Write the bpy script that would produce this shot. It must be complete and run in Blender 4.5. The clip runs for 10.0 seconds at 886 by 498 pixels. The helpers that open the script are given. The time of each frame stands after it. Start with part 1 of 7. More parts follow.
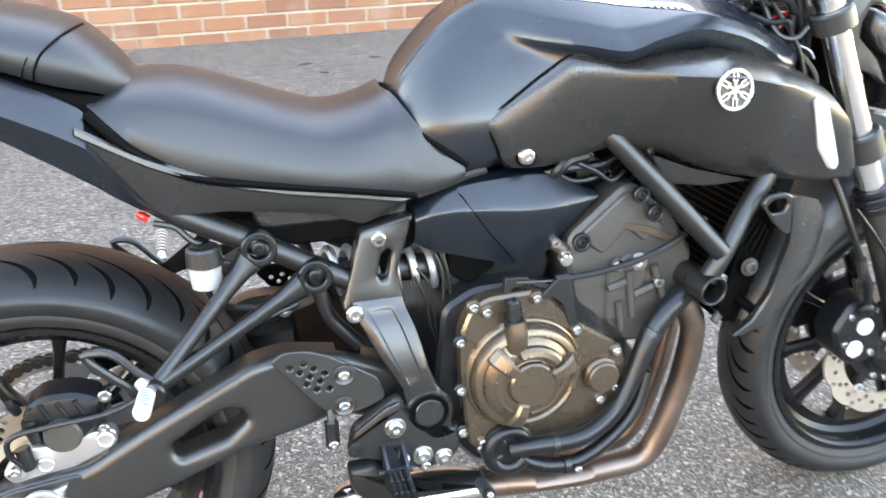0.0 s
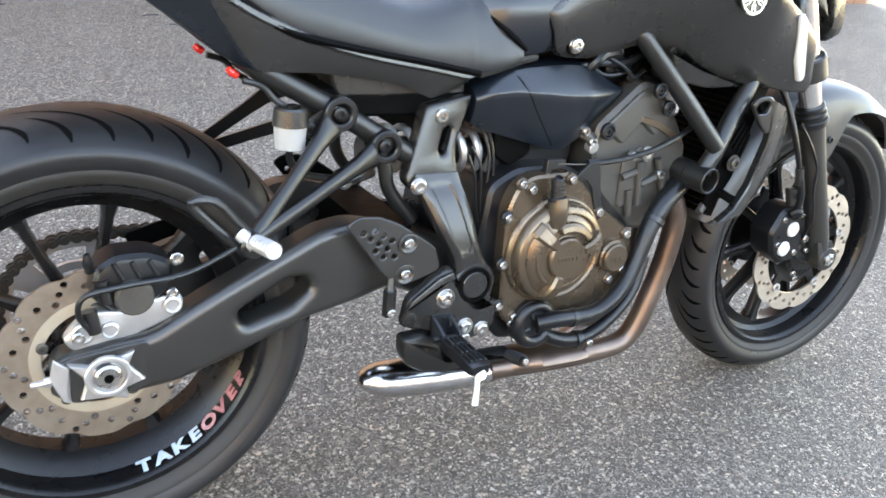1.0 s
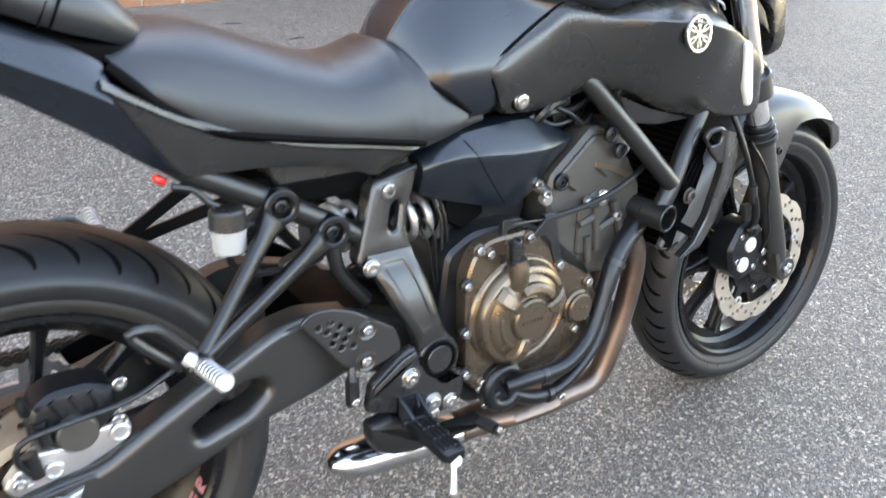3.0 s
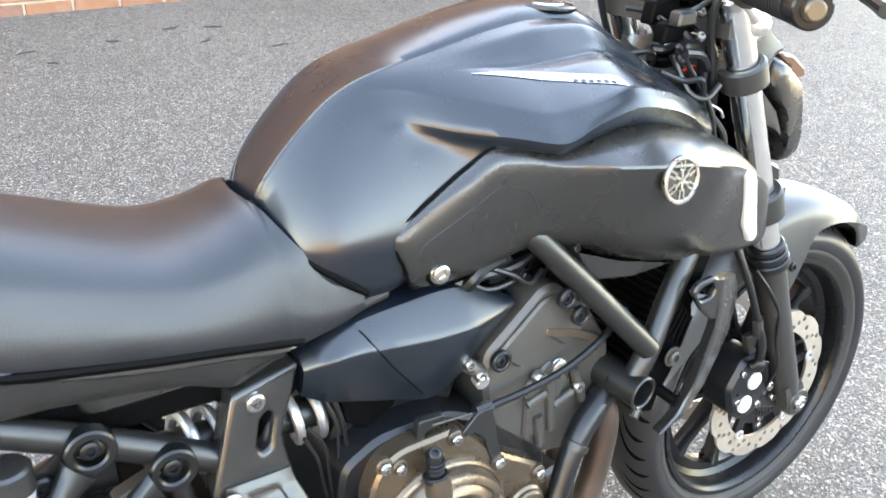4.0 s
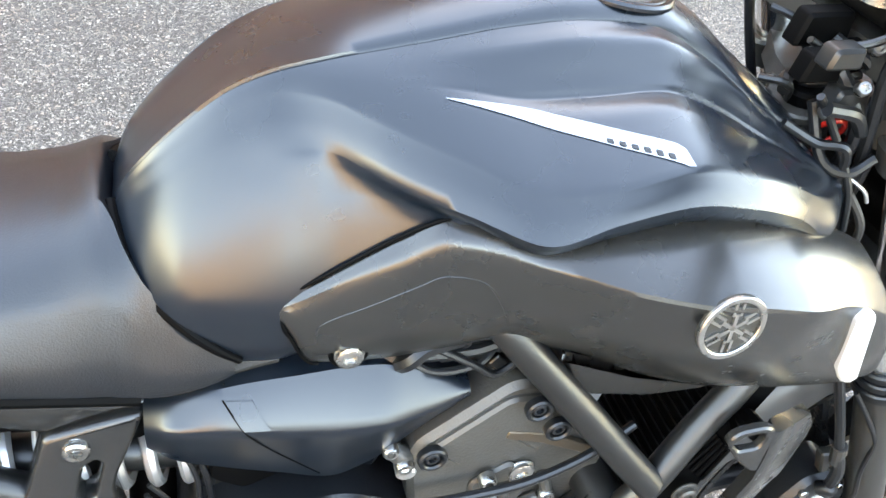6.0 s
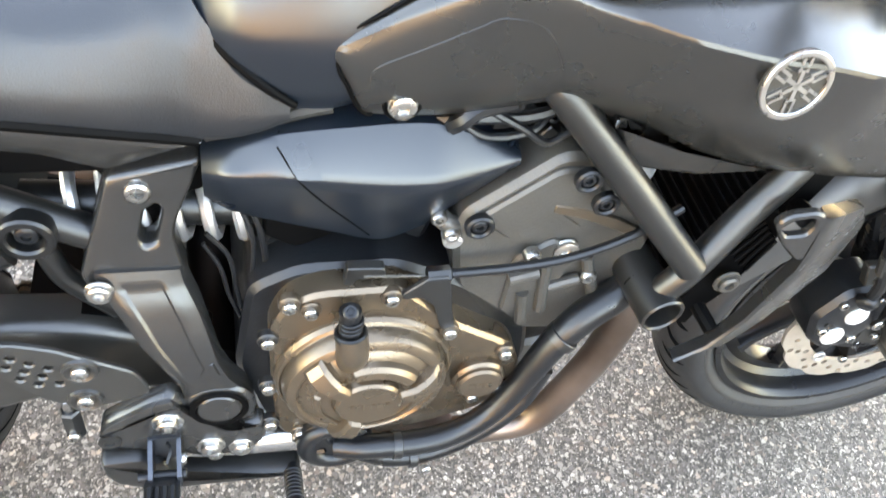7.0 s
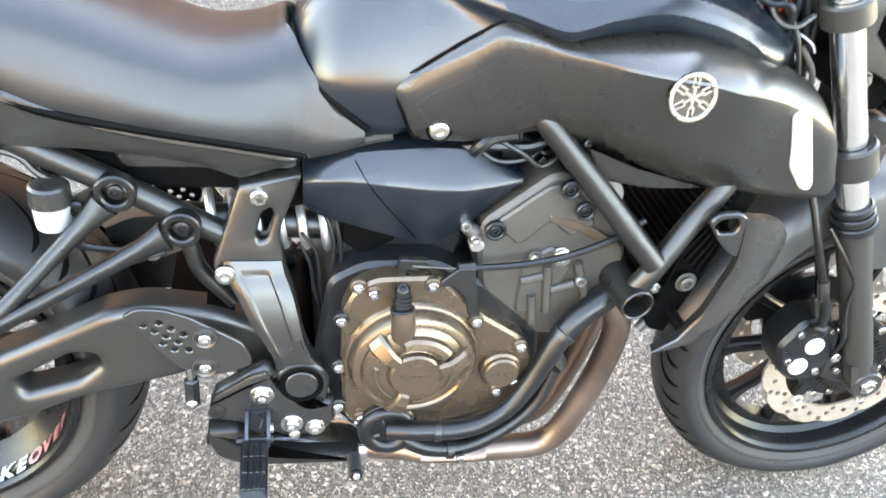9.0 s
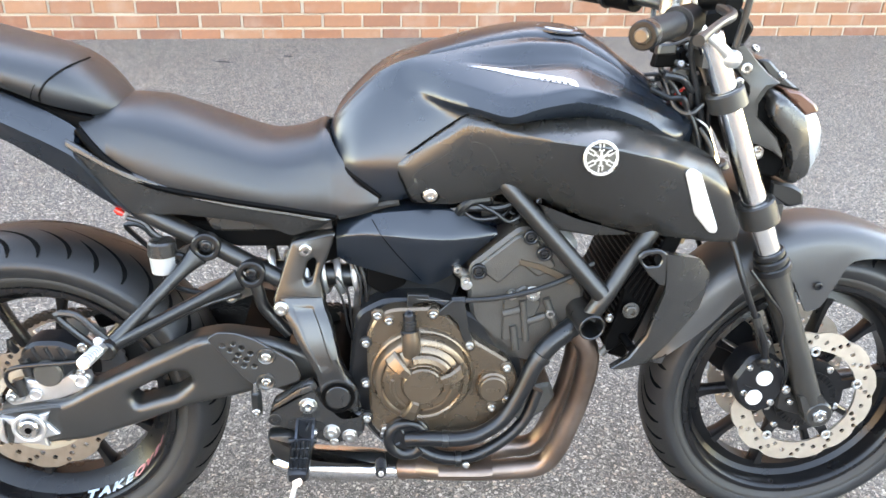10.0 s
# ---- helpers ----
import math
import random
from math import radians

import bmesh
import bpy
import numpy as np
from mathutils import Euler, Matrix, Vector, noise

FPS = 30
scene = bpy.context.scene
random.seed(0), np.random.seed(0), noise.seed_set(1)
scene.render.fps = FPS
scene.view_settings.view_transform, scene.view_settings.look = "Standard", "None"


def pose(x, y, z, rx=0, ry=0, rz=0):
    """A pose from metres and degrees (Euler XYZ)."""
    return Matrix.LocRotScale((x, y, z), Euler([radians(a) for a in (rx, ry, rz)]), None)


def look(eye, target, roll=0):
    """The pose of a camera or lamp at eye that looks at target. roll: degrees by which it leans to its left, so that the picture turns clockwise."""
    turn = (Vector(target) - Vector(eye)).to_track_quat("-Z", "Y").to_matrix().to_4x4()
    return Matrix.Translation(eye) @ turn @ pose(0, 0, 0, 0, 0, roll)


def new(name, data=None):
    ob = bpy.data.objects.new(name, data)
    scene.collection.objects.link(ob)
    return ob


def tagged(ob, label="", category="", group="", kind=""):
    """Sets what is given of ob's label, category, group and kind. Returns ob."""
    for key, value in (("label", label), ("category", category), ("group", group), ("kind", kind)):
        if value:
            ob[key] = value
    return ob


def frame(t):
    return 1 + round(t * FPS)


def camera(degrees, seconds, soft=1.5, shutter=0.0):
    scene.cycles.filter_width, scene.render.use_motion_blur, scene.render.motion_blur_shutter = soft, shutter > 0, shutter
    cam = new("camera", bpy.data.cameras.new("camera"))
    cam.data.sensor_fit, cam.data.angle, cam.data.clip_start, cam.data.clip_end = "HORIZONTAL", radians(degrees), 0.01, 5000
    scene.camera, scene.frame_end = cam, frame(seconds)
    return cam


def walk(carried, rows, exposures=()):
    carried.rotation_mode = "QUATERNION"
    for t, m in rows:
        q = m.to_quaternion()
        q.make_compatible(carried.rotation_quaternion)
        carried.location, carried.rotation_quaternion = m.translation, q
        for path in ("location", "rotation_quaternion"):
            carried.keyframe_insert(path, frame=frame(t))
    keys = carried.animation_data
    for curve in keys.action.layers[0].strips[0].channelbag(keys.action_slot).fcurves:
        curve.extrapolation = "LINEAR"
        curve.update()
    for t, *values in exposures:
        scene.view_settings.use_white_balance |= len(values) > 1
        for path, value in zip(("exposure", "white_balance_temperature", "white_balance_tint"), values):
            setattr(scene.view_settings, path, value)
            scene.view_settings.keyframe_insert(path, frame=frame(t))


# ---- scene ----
# camera
cam = camera(55.0, 10.0, shutter=0.25)
PATH = [
    (0, (0.2875, -1.0766, 1.1246), (0.7556, 0.6570, 0.2440), -0.03),
    (0.5, (0.0274, -1.1002, 1.0640), (0.8939, 0.4828, 0.2018), 4.69),
    (1, (-0.1169, -1.0711, 0.9803), (0.8269, 0.4702, 0.1238), 7.82),
    (1.5, (-0.1901, -1.0552, 0.9334), (0.7417, 0.4824, 0.0573), 8.78),
    (2, (-0.2663, -1.0544, 0.9451), (0.7523, 0.4175, 0.0528), 10.64),
    (2.5, (-0.2484, -1.0248, 0.9786), (0.8018, 0.4070, 0.0583), 9.66),
    (3, (-0.0776, -0.9582, 1.0769), (0.9648, 0.4962, 0.1835), 3.99),
    (3.2, (0.0082, -0.9331, 1.1115), (1.0350, 0.5328, 0.2189), 3.17),
    (4.3, (0.3069, -0.6222, 1.1968), (1.2561, 0.8221, 0.1903), 4.59),
    (4.5, (0.3526, -0.5791, 1.2016), (1.2417, 0.8727, 0.1520), 4.90),
    (4.8, (0.4365, -0.5203, 1.1987), (1.1514, 0.9665, 0.0680), 6.35),
    (5, (0.4851, -0.4941, 1.2013), (1.0557, 0.9923, -0.0091), 6.31),
    (5.2, (0.5171, -0.4740, 1.1975), (1.0801, 0.9616, -0.0761), 7.59),
    (6.3, (0.5586, -0.4746, 1.2334), (1.1423, 0.8706, -0.1267), 14.26),
    (6.5, (0.5563, -0.4820, 1.2215), (1.0903, 0.8175, -0.2019), 13.76),
    (7, (0.5490, -0.5316, 1.1736), (1.0165, 0.6277, -0.3876), 14.46),
    (7.5, (0.5509, -0.5562, 1.1680), (0.9779, 0.5636, -0.4332), 13.75),
    (8, (0.5457, -0.5939, 1.1715), (0.9503, 0.5462, -0.4211), 13.04),
    (8.5, (0.4989, -0.7289, 1.1727), (0.8836, 0.5803, -0.2895), 10.19),
    (9, (0.4972, -0.8912, 1.2195), (0.8730, 0.6440, -0.0060), 8.21),
    (9.5, (0.5895, -1.0978, 1.2379), (0.8214, 0.6035, 0.2123), 3.97),
    (10, (0.5914, -1.3081, 1.2674), (0.7436, 0.4705, 0.3655), 2.02),
]
EXPOSE = [(0.0, 4.54, 9800, 14), (0.5, 4.42, 9800, 14), (1.0, 4.10, 9800, 15), (2.5, 4.08, 9700, 15), (3.2, 4.12, 9700, 15), (4.5, 4.80, 10200, 12.5), (5.2, 4.80, 10200, 12.5), (6.5, 4.72, 10200, 12.5), (7.0, 4.86, 10900, 15), (7.5, 4.80, 11000, 15), (8.2, 4.70, 10900, 15), (9.0, 5.00, 10500, 14), (9.5, 4.82, 10200, 15), (10.0, 4.52, 10000, 15)]
walk(cam, [(t, look(eye, target, roll)) for t, eye, target, roll in PATH], EXPOSE)


# light: open sky over a yard in the brick building's shade, the low sun behind it on the wall across the yard
world = bpy.data.worlds.new("sky")
scene.world = world
world.use_nodes = True
wn, wl = world.node_tree.nodes, world.node_tree.links
sky = wn.new("ShaderNodeTexSky")
sky.sky_type, sky.sun_disc = "NISHITA", False
SUN_EL, SUN_AZ = 33.0, 12.0
sky.sun_elevation, sky.sun_rotation = radians(SUN_EL), radians(SUN_AZ)
sky.altitude, sky.air_density, sky.dust_density, sky.ozone_density = 50, 1.0, 0.3, 1.6
wl.new(sky.outputs[0], wn["Background"].inputs[0])
wn["Background"].inputs[1].default_value = 0.15
sun = new("sun", bpy.data.lights.new("sun", "SUN"))
sun.data.energy, sun.data.angle, sun.data.color = 1.4, radians(0.55), (1.0, 0.80, 0.55)
az, el = radians(SUN_AZ), radians(SUN_EL)
sun.matrix_world = look((0, 0, 8), Vector((0, 0, 8)) - Vector((math.sin(az) * math.cos(el), math.cos(az) * math.cos(el), math.sin(el))))


# materials
def mat(name, color, rough=0.5, metal=0.0, vary=0.15, scale=30.0, bump=0.0, bump_scale=200.0, coat=0.0, spec=0.5, rough_vary=0.08, tint=None, ior=1.5):
    """A principled material with colour variation at two scales, uneven gloss and fine relief."""
    m = bpy.data.materials.new(name)
    m.use_nodes = True
    n, l = m.node_tree.nodes, m.node_tree.links
    b = n["Principled BSDF"]
    tc = n.new("ShaderNodeTexCoord")
    n1, n2 = n.new("ShaderNodeTexNoise"), n.new("ShaderNodeTexNoise")
    n1.inputs["Scale"].default_value, n1.inputs["Detail"].default_value = scale, 5
    n2.inputs["Scale"].default_value, n2.inputs["Detail"].default_value = scale * 0.13, 3
    l.new(tc.outputs["Object"], n1.inputs["Vector"])
    l.new(tc.outputs["Object"], n2.inputs["Vector"])
    add = n.new("ShaderNodeMath")
    add.operation = "MULTIPLY_ADD"
    l.new(n1.outputs[0], add.inputs[0])
    add.inputs[1].default_value = 0.5
    half = n.new("ShaderNodeMath")
    half.operation = "MULTIPLY"
    half.inputs[1].default_value = 0.5
    l.new(n2.outputs[0], half.inputs[0])
    l.new(half.outputs[0], add.inputs[2])
    ramp = n.new("ShaderNodeValToRGB")
    lo = [max(0.0, c * (1 - vary)) for c in color]
    hi = [min(1.0, c * (1 + vary)) for c in (tint or color)]
    ramp.color_ramp.elements[0].position, ramp.color_ramp.elements[1].position = 0.3, 0.7
    ramp.color_ramp.elements[0].color, ramp.color_ramp.elements[1].color = (*lo, 1), (*hi, 1)
    l.new(add.outputs[0], ramp.inputs[0])
    l.new(ramp.outputs[0], b.inputs["Base Color"])
    rr = n.new("ShaderNodeMapRange")
    rr.inputs["To Min"].default_value, rr.inputs["To Max"].default_value = max(0.02, rough - rough_vary), min(1.0, rough + rough_vary)
    l.new(add.outputs[0], rr.inputs["Value"])
    rr.inputs["From Min"].default_value, rr.inputs["From Max"].default_value = 0.3, 0.7
    l.new(rr.outputs[0], b.inputs["Roughness"])
    b.inputs["Metallic"].default_value = metal
    b.inputs["Specular IOR Level"].default_value = spec
    b.inputs["IOR"].default_value = ior
    b.inputs["Coat Weight"].default_value = coat
    b.inputs["Coat Roughness"].default_value = 0.25
    if bump:
        n3, bp = n.new("ShaderNodeTexNoise"), n.new("ShaderNodeBump")
        n3.inputs["Scale"].default_value, n3.inputs["Detail"].default_value = bump_scale, 3
        l.new(tc.outputs["Object"], n3.inputs["Vector"])
        l.new(n3.outputs[0], bp.inputs["Height"])
        bp.inputs["Strength"].default_value, bp.inputs["Distance"].default_value = bump, 0.002
        l.new(bp.outputs[0], b.inputs["Normal"])
    return m


PAINT = mat("matte_black_paint", (0.0030, 0.0056, 0.0092), 0.28, 0.0, 0.08, 12, spec=0.54, coat=0.0, rough_vary=0.03, bump=0.01, bump_scale=900, ior=1.55)
PANEL = mat("satin_grey_black_plastic", (0.0135, 0.0130, 0.0124), 0.27, 0.0, 0.10, 20, spec=0.60, bump=0.02, bump_scale=1200, rough_vary=0.04, ior=1.52)
PLASTIC = mat("black_plastic", (0.0042, 0.0042, 0.0044), 0.33, 0.0, 0.2, 25, spec=0.42, bump=0.06, bump_scale=900, ior=1.55)
# Near-black without sheen: black plastic, and shade put into the colour of gaps.
DARK = mat("shade_black_plastic", (0.0011, 0.0011, 0.0012), 0.55, 0.0, 0.3, 30, spec=0.05)
VINYL = mat("black_seat_vinyl", (0.0046, 0.0060, 0.0080), 0.40, 0.0, 0.12, 18, spec=0.5, bump=0.18, bump_scale=700, ior=1.55)
PADTOP = mat("black_foam", (0.0110, 0.0105, 0.0100), 0.62, 0.0, 0.15, 30, bump=0.3, bump_scale=900)
RUBBER = mat("tyre_rubber", (0.0080, 0.0092, 0.0108), 0.44, 0.0, 0.25, 24, spec=0.36, bump=0.12, bump_scale=500, tint=(0.0108, 0.0108, 0.0112), ior=1.55)
SIDEWALL = mat("tyre_sidewall_rubber", (0.0165, 0.0155, 0.0142), 0.7, 0.0, 0.25, 30, bump=0.12, bump_scale=400)
GROOVE = mat("tyre_groove_black", (0.002, 0.002, 0.0022), 0.8, spec=0.05)
FRAME = mat("black_frame_paint", (0.0075, 0.0075, 0.0074), 0.36, 0.0, 0.15, 25, spec=0.55, bump=0.05, bump_scale=500, ior=1.5)
SWING = mat("graphite_swingarm_paint", (0.0255, 0.0245, 0.0228), 0.32, 0.4, 0.12, 16, spec=1.0, bump=0.06, bump_scale=700)
RIM = mat("black_wheel_paint", (0.005, 0.005, 0.0055), 0.28, 0.0, 0.2, 18, spec=0.30, rough_vary=0.06, ior=1.5)
CAST = mat("dark_cast_alloy", (0.060, 0.056, 0.050), 0.42, 0.4, 0.18, 40, bump=0.25, bump_scale=350)
BARREL = mat("black_cast_alloy", (0.0062, 0.0070, 0.0084), 0.36, 0.1, 0.25, 40, spec=0.4, bump=0.15, bump_scale=300)
BRONZE = mat("bronze_engine_paint", (0.150, 0.112, 0.080), 0.29, 0.8, 0.08, 30, bump=0.10, bump_scale=450, rough_vary=0.05)
BRONZE_D = mat("dark_bronze_engine_paint", (0.115, 0.086, 0.062), 0.34, 0.7, 0.10, 30, bump=0.10, bump_scale=450)
STEEL = mat("zinc_bolt_steel", (0.4464, 0.4320, 0.4104), 0.28, 1.0, 0.15, 80)
CAPS = mat("pale_zinc_cap", (0.60, 0.59, 0.57), 0.5, 0.4, 0.08, 60)
ALLOY = mat("bare_alloy", (0.4752, 0.4680, 0.4608), 0.42, 0.85, 0.12, 50, bump=0.08, bump_scale=400)
BAND = mat("cream_disc_carrier", (0.43, 0.37, 0.285), 0.42, 0.5, 0.08, 40)
DISC = mat("brake_disc_steel", (0.285, 0.225, 0.175), 0.38, 0.85, 0.10, 60, rough_vary=0.05, tint=(0.35, 0.295, 0.24))
DISC_F = mat("clean_disc_steel", (0.50, 0.43, 0.355), 0.40, 0.8, 0.10, 60, rough_vary=0.05, tint=(0.54, 0.475, 0.40))
GOLD = mat("gold_anodised", (0.30, 0.235, 0.15), 0.40, 0.8, 0.15, 40)
CHROME = mat("chrome", (0.62, 0.62, 0.62), 0.17, 1.0, 0.04, 20, rough_vary=0.03)
FORKTUBE = mat("polished_fork_tube", (0.86, 0.85, 0.83), 0.16, 1.0, 0.05, 20, rough_vary=0.03)
FORK = mat("grey_black_fork_paint", (0.0290, 0.0278, 0.0258), 0.36, 0.2, 0.12, 30, bump=0.05, bump_scale=600)
WHITE = mat("white_nylon", (0.27, 0.27, 0.262), 0.4, 0.0, 0.05, 30)
RED = mat("red_reflector", (0.55, 0.02, 0.015), 0.15, 0.0, 0.15, 60, coat=0.6)
HOSE = mat("black_hose_rubber", (0.0046, 0.0051, 0.0060), 0.33, 0.0, 0.25, 40, spec=0.42, bump=0.08, bump_scale=300)
GRIP = mat("ribbed_grip_rubber", (0.0045, 0.0045, 0.0048), 0.55, 0.0, 0.2, 40, spec=0.3)
CHAIN = mat("greasy_chain_steel", (0.050, 0.046, 0.042), 0.45, 0.7, 0.35, 120)
BLUE_INK = mat("pale_blue_lettering", (0.4464, 0.5472, 0.6192), 0.5)
RED_INK = mat("red_lettering", (0.4896, 0.1080, 0.1224), 0.5, tint=(0.5760, 0.3240, 0.3240), vary=0.2, scale=90)
LOGO_IN = mat("emblem_dark_field", (0.05, 0.046, 0.04), 0.35, 0.6)
LENS = mat("frosted_lamp_lens", (0.2592, 0.2664, 0.2736), 0.12, 0.0, 0.05, 30, coat=0.8)


def asphalt():
    m = bpy.data.materials.new("worn_asphalt")
    m.use_nodes = True
    n, l = m.node_tree.nodes, m.node_tree.links
    b = n["Principled BSDF"]
    tc = n.new("ShaderNodeTexCoord")

    def tex(kind, scale, **kw):
        t = n.new(kind)
        t.inputs["Scale"].default_value = scale
        for k, v in kw.items():
            t.inputs[k].default_value = v
        l.new(tc.outputs["Object"], t.inputs["Vector"])
        return t

    def ramp(src, stops):
        r = n.new("ShaderNodeValToRGB")
        el = r.color_ramp.elements
        while len(el) < len(stops):
            el.new(0.5)
        for e, (p, c) in zip(el, stops):
            e.position, e.color = p, (*c, 1) if len(c) == 3 else c
        l.new(src, r.inputs[0])
        return r

    def mix(fac, a, c, kind="MIX"):
        x = n.new("ShaderNodeMix")
        x.data_type, x.blend_type = "RGBA", kind
        if isinstance(fac, float):
            x.inputs[0].default_value = fac
        else:
            l.new(fac, x.inputs[0])
        l.new(a, x.inputs[6])
        l.new(c, x.inputs[7])
        return x.outputs[2]

    # angular chips in two sizes, each parted from the next by a thin dark joint
    warp, shift, moved = tex("ShaderNodeTexNoise", 260, Detail=2), n.new("ShaderNodeVectorMath"), n.new("ShaderNodeVectorMath")
    shift.operation, moved.operation = "MULTIPLY_ADD", "ADD"
    l.new(warp.outputs["Color"], shift.inputs[0])
    shift.inputs[1].default_value, shift.inputs[2].default_value = (0.0050, 0.0050, 0.0050), (-0.0025, -0.0025, -0.0025)
    l.new(tc.outputs["Object"], moved.inputs[0])
    l.new(shift.outputs[0], moved.inputs[1])
    fines = tex("ShaderNodeTexNoise", 700)
    cells = []
    for size in (150, 330):
        colour, rim = tex("ShaderNodeTexVoronoi", size), tex("ShaderNodeTexVoronoi", size)
        rim.feature = "DISTANCE_TO_EDGE"
        for v in (colour, rim):
            l.new(moved.outputs[0], v.inputs["Vector"])
        sep = n.new("ShaderNodeSeparateColor")
        l.new(colour.outputs["Color"], sep.inputs[0])
        cells.append((sep, rim))
    (sep1, rim1), (sep2, rim2) = cells
    broad = tex("ShaderNodeTexNoise", 0.9, Detail=4)
    patch = tex("ShaderNodeTexNoise", 14, Detail=3)
    hue1 = ramp(sep1.outputs[0], [(0.0, (0.085, 0.080, 0.076)), (0.40, (0.132, 0.125, 0.118)), (0.70, (0.240, 0.227, 0.213)), (0.90, (0.36, 0.343, 0.318)), (1.0, (0.45, 0.433, 0.403))])
    hue2 = ramp(sep2.outputs[1], [(0.0, (0.052, 0.049, 0.046)), (0.5, (0.106, 0.101, 0.095)), (0.80, (0.240, 0.228, 0.216)), (1.0, (0.48, 0.463, 0.437))])
    pink = ramp(sep1.outputs[1], [(0.62, (1, 1, 1)), (0.80, (1.10, 0.97, 0.90))])
    hue1 = mix(1.0, hue1.outputs[0], pink.outputs[0], "MULTIPLY")
    joint1 = ramp(rim1.outputs["Distance"], [(0.03, (0, 0, 0)), (0.10, (1, 1, 1))])
    joint2 = ramp(rim2.outputs["Distance"], [(0.02, (0.26, 0.25, 0.24)), (0.20, (1.06, 1.06, 1.06))])
    big = ramp(sep1.outputs[2], [(0.60, (0, 0, 0)), (0.64, (1, 1, 1))])
    mask = n.new("ShaderNodeMath")
    mask.operation = "MULTIPLY"
    l.new(joint1.outputs[0], mask.inputs[0])
    l.new(big.outputs[0], mask.inputs[1])
    gap = mix(1.0, hue2.outputs[0], joint2.outputs[0], "MULTIPLY")
    col = mix(mask.outputs[0], gap, hue1)
    tone = ramp(broad.outputs[0], [(0.3, (0.95, 0.857, 0.780)), (0.7, (1.14, 1.02, 0.922))])
    col = mix(1.0, col, tone.outputs[0], "MULTIPLY")
    grime = ramp(patch.outputs[0], [(0.35, (0.90, 0.89, 0.88)), (0.65, (1.05, 1.05, 1.05))])
    col = mix(1.0, col, grime.outputs[0], "MULTIPLY")
    l.new(col, b.inputs["Base Color"])
    b.inputs["Roughness"].default_value = 0.82
    h = n.new("ShaderNodeMath")
    h.operation = "MULTIPLY_ADD"
    l.new(mask.outputs[0], h.inputs[0])
    h.inputs[1].default_value = 0.8
    l.new(fines.outputs[0], h.inputs[2])
    bp = n.new("ShaderNodeBump")
    bp.inputs["Strength"].default_value, bp.inputs["Distance"].default_value = 0.9, 0.003
    l.new(h.outputs[0], bp.inputs["Height"])
    l.new(bp.outputs[0], b.inputs["Normal"])
    return m


def brick_mat():
    m = mat("red_orange_brick", (0.190, 0.076, 0.042), 0.85, 0.0, 0.35, 40, bump=0.5, bump_scale=160)
    n, l = m.node_tree.nodes, m.node_tree.links
    b = n["Principled BSDF"]
    info, r = n.new("ShaderNodeObjectInfo"), n.new("ShaderNodeValToRGB")
    for p, c in ((0.25, (0.250, 0.112, 0.058)), (0.5, (0.150, 0.060, 0.038)), (0.7, (0.285, 0.145, 0.082)), (0.87, (0.120, 0.056, 0.042))):
        r.color_ramp.elements.new(p).color = (*c, 1)
    r.color_ramp.elements[0].color = (0.234, 0.100, 0.056, 1)
    r.color_ramp.elements[-1].color = (0.289, 0.144, 0.073, 1)
    l.new(info.outputs["Random"], r.inputs[0])
    old = b.inputs["Base Color"].links[0].from_socket
    x, y = n.new("ShaderNodeMix"), n.new("ShaderNodeMix")
    x.data_type = y.data_type = "RGBA"
    x.inputs[0].default_value = 0.62
    l.new(old, x.inputs[6])
    l.new(r.outputs[0], x.inputs[7])
    # pale lime bloom in patches
    geo, bloom, br = n.new("ShaderNodeNewGeometry"), n.new("ShaderNodeTexNoise"), n.new("ShaderNodeValToRGB")
    bloom.inputs["Scale"].default_value, bloom.inputs["Detail"].default_value = 7.0, 6
    l.new(geo.outputs["Position"], bloom.inputs["Vector"])
    br.color_ramp.elements[0].position, br.color_ramp.elements[1].position = 0.52, 0.75
    br.color_ramp.elements[1].color = (0.32, 0.32, 0.32, 1)
    l.new(bloom.outputs[0], br.inputs[0])
    l.new(br.outputs[0], y.inputs[0])
    l.new(x.outputs[2], y.inputs[6])
    y.inputs[7].default_value = (0.300, 0.235, 0.190, 1)
    l.new(y.outputs[2], b.inputs["Base Color"])
    return m


ASPHALT, BRICK = asphalt(), brick_mat()
PLASTER = mat("sandy_plaster", (0.50, 0.39, 0.26), 0.85, 0.0, 0.12, 3, bump=0.3, bump_scale=60)
DIM_WALL = mat("dim_reflection_grey", (0.060, 0.066, 0.078), 0.85, 0.0, 0.15, 3, bump=0.3, bump_scale=60)
MORTAR = mat("pale_mortar", (0.315, 0.262, 0.205), 0.9, 0.0, 0.15, 30, bump=0.4, bump_scale=250)
TAR = mat("tar_black_stain", (0.035, 0.033, 0.032), 0.8)


# building helpers
def part(name, bm, material, parent=None, label="", smooth=35.0):
    """Links a bmesh as one mesh object under a thing or a part."""
    bmesh.ops.remove_doubles(bm, verts=bm.verts, dist=1e-6)
    bmesh.ops.recalc_face_normals(bm, faces=bm.faces)
    for f in bm.faces:
        f.smooth = True
    for e in bm.edges:
        if len(e.link_faces) == 2 and e.calc_face_angle(0) > radians(smooth):
            e.smooth = False
    me = bpy.data.meshes.new(name)
    bm.to_mesh(me)
    bm.free()
    me.materials.append(material)
    ob = new(name, me)
    if parent:
        while parent.parent and parent.parent.parent:
            parent = parent.parent
        ob.parent = parent
    if label:
        tagged(ob, label)
    return ob


def V(*a):
    return Vector(a)


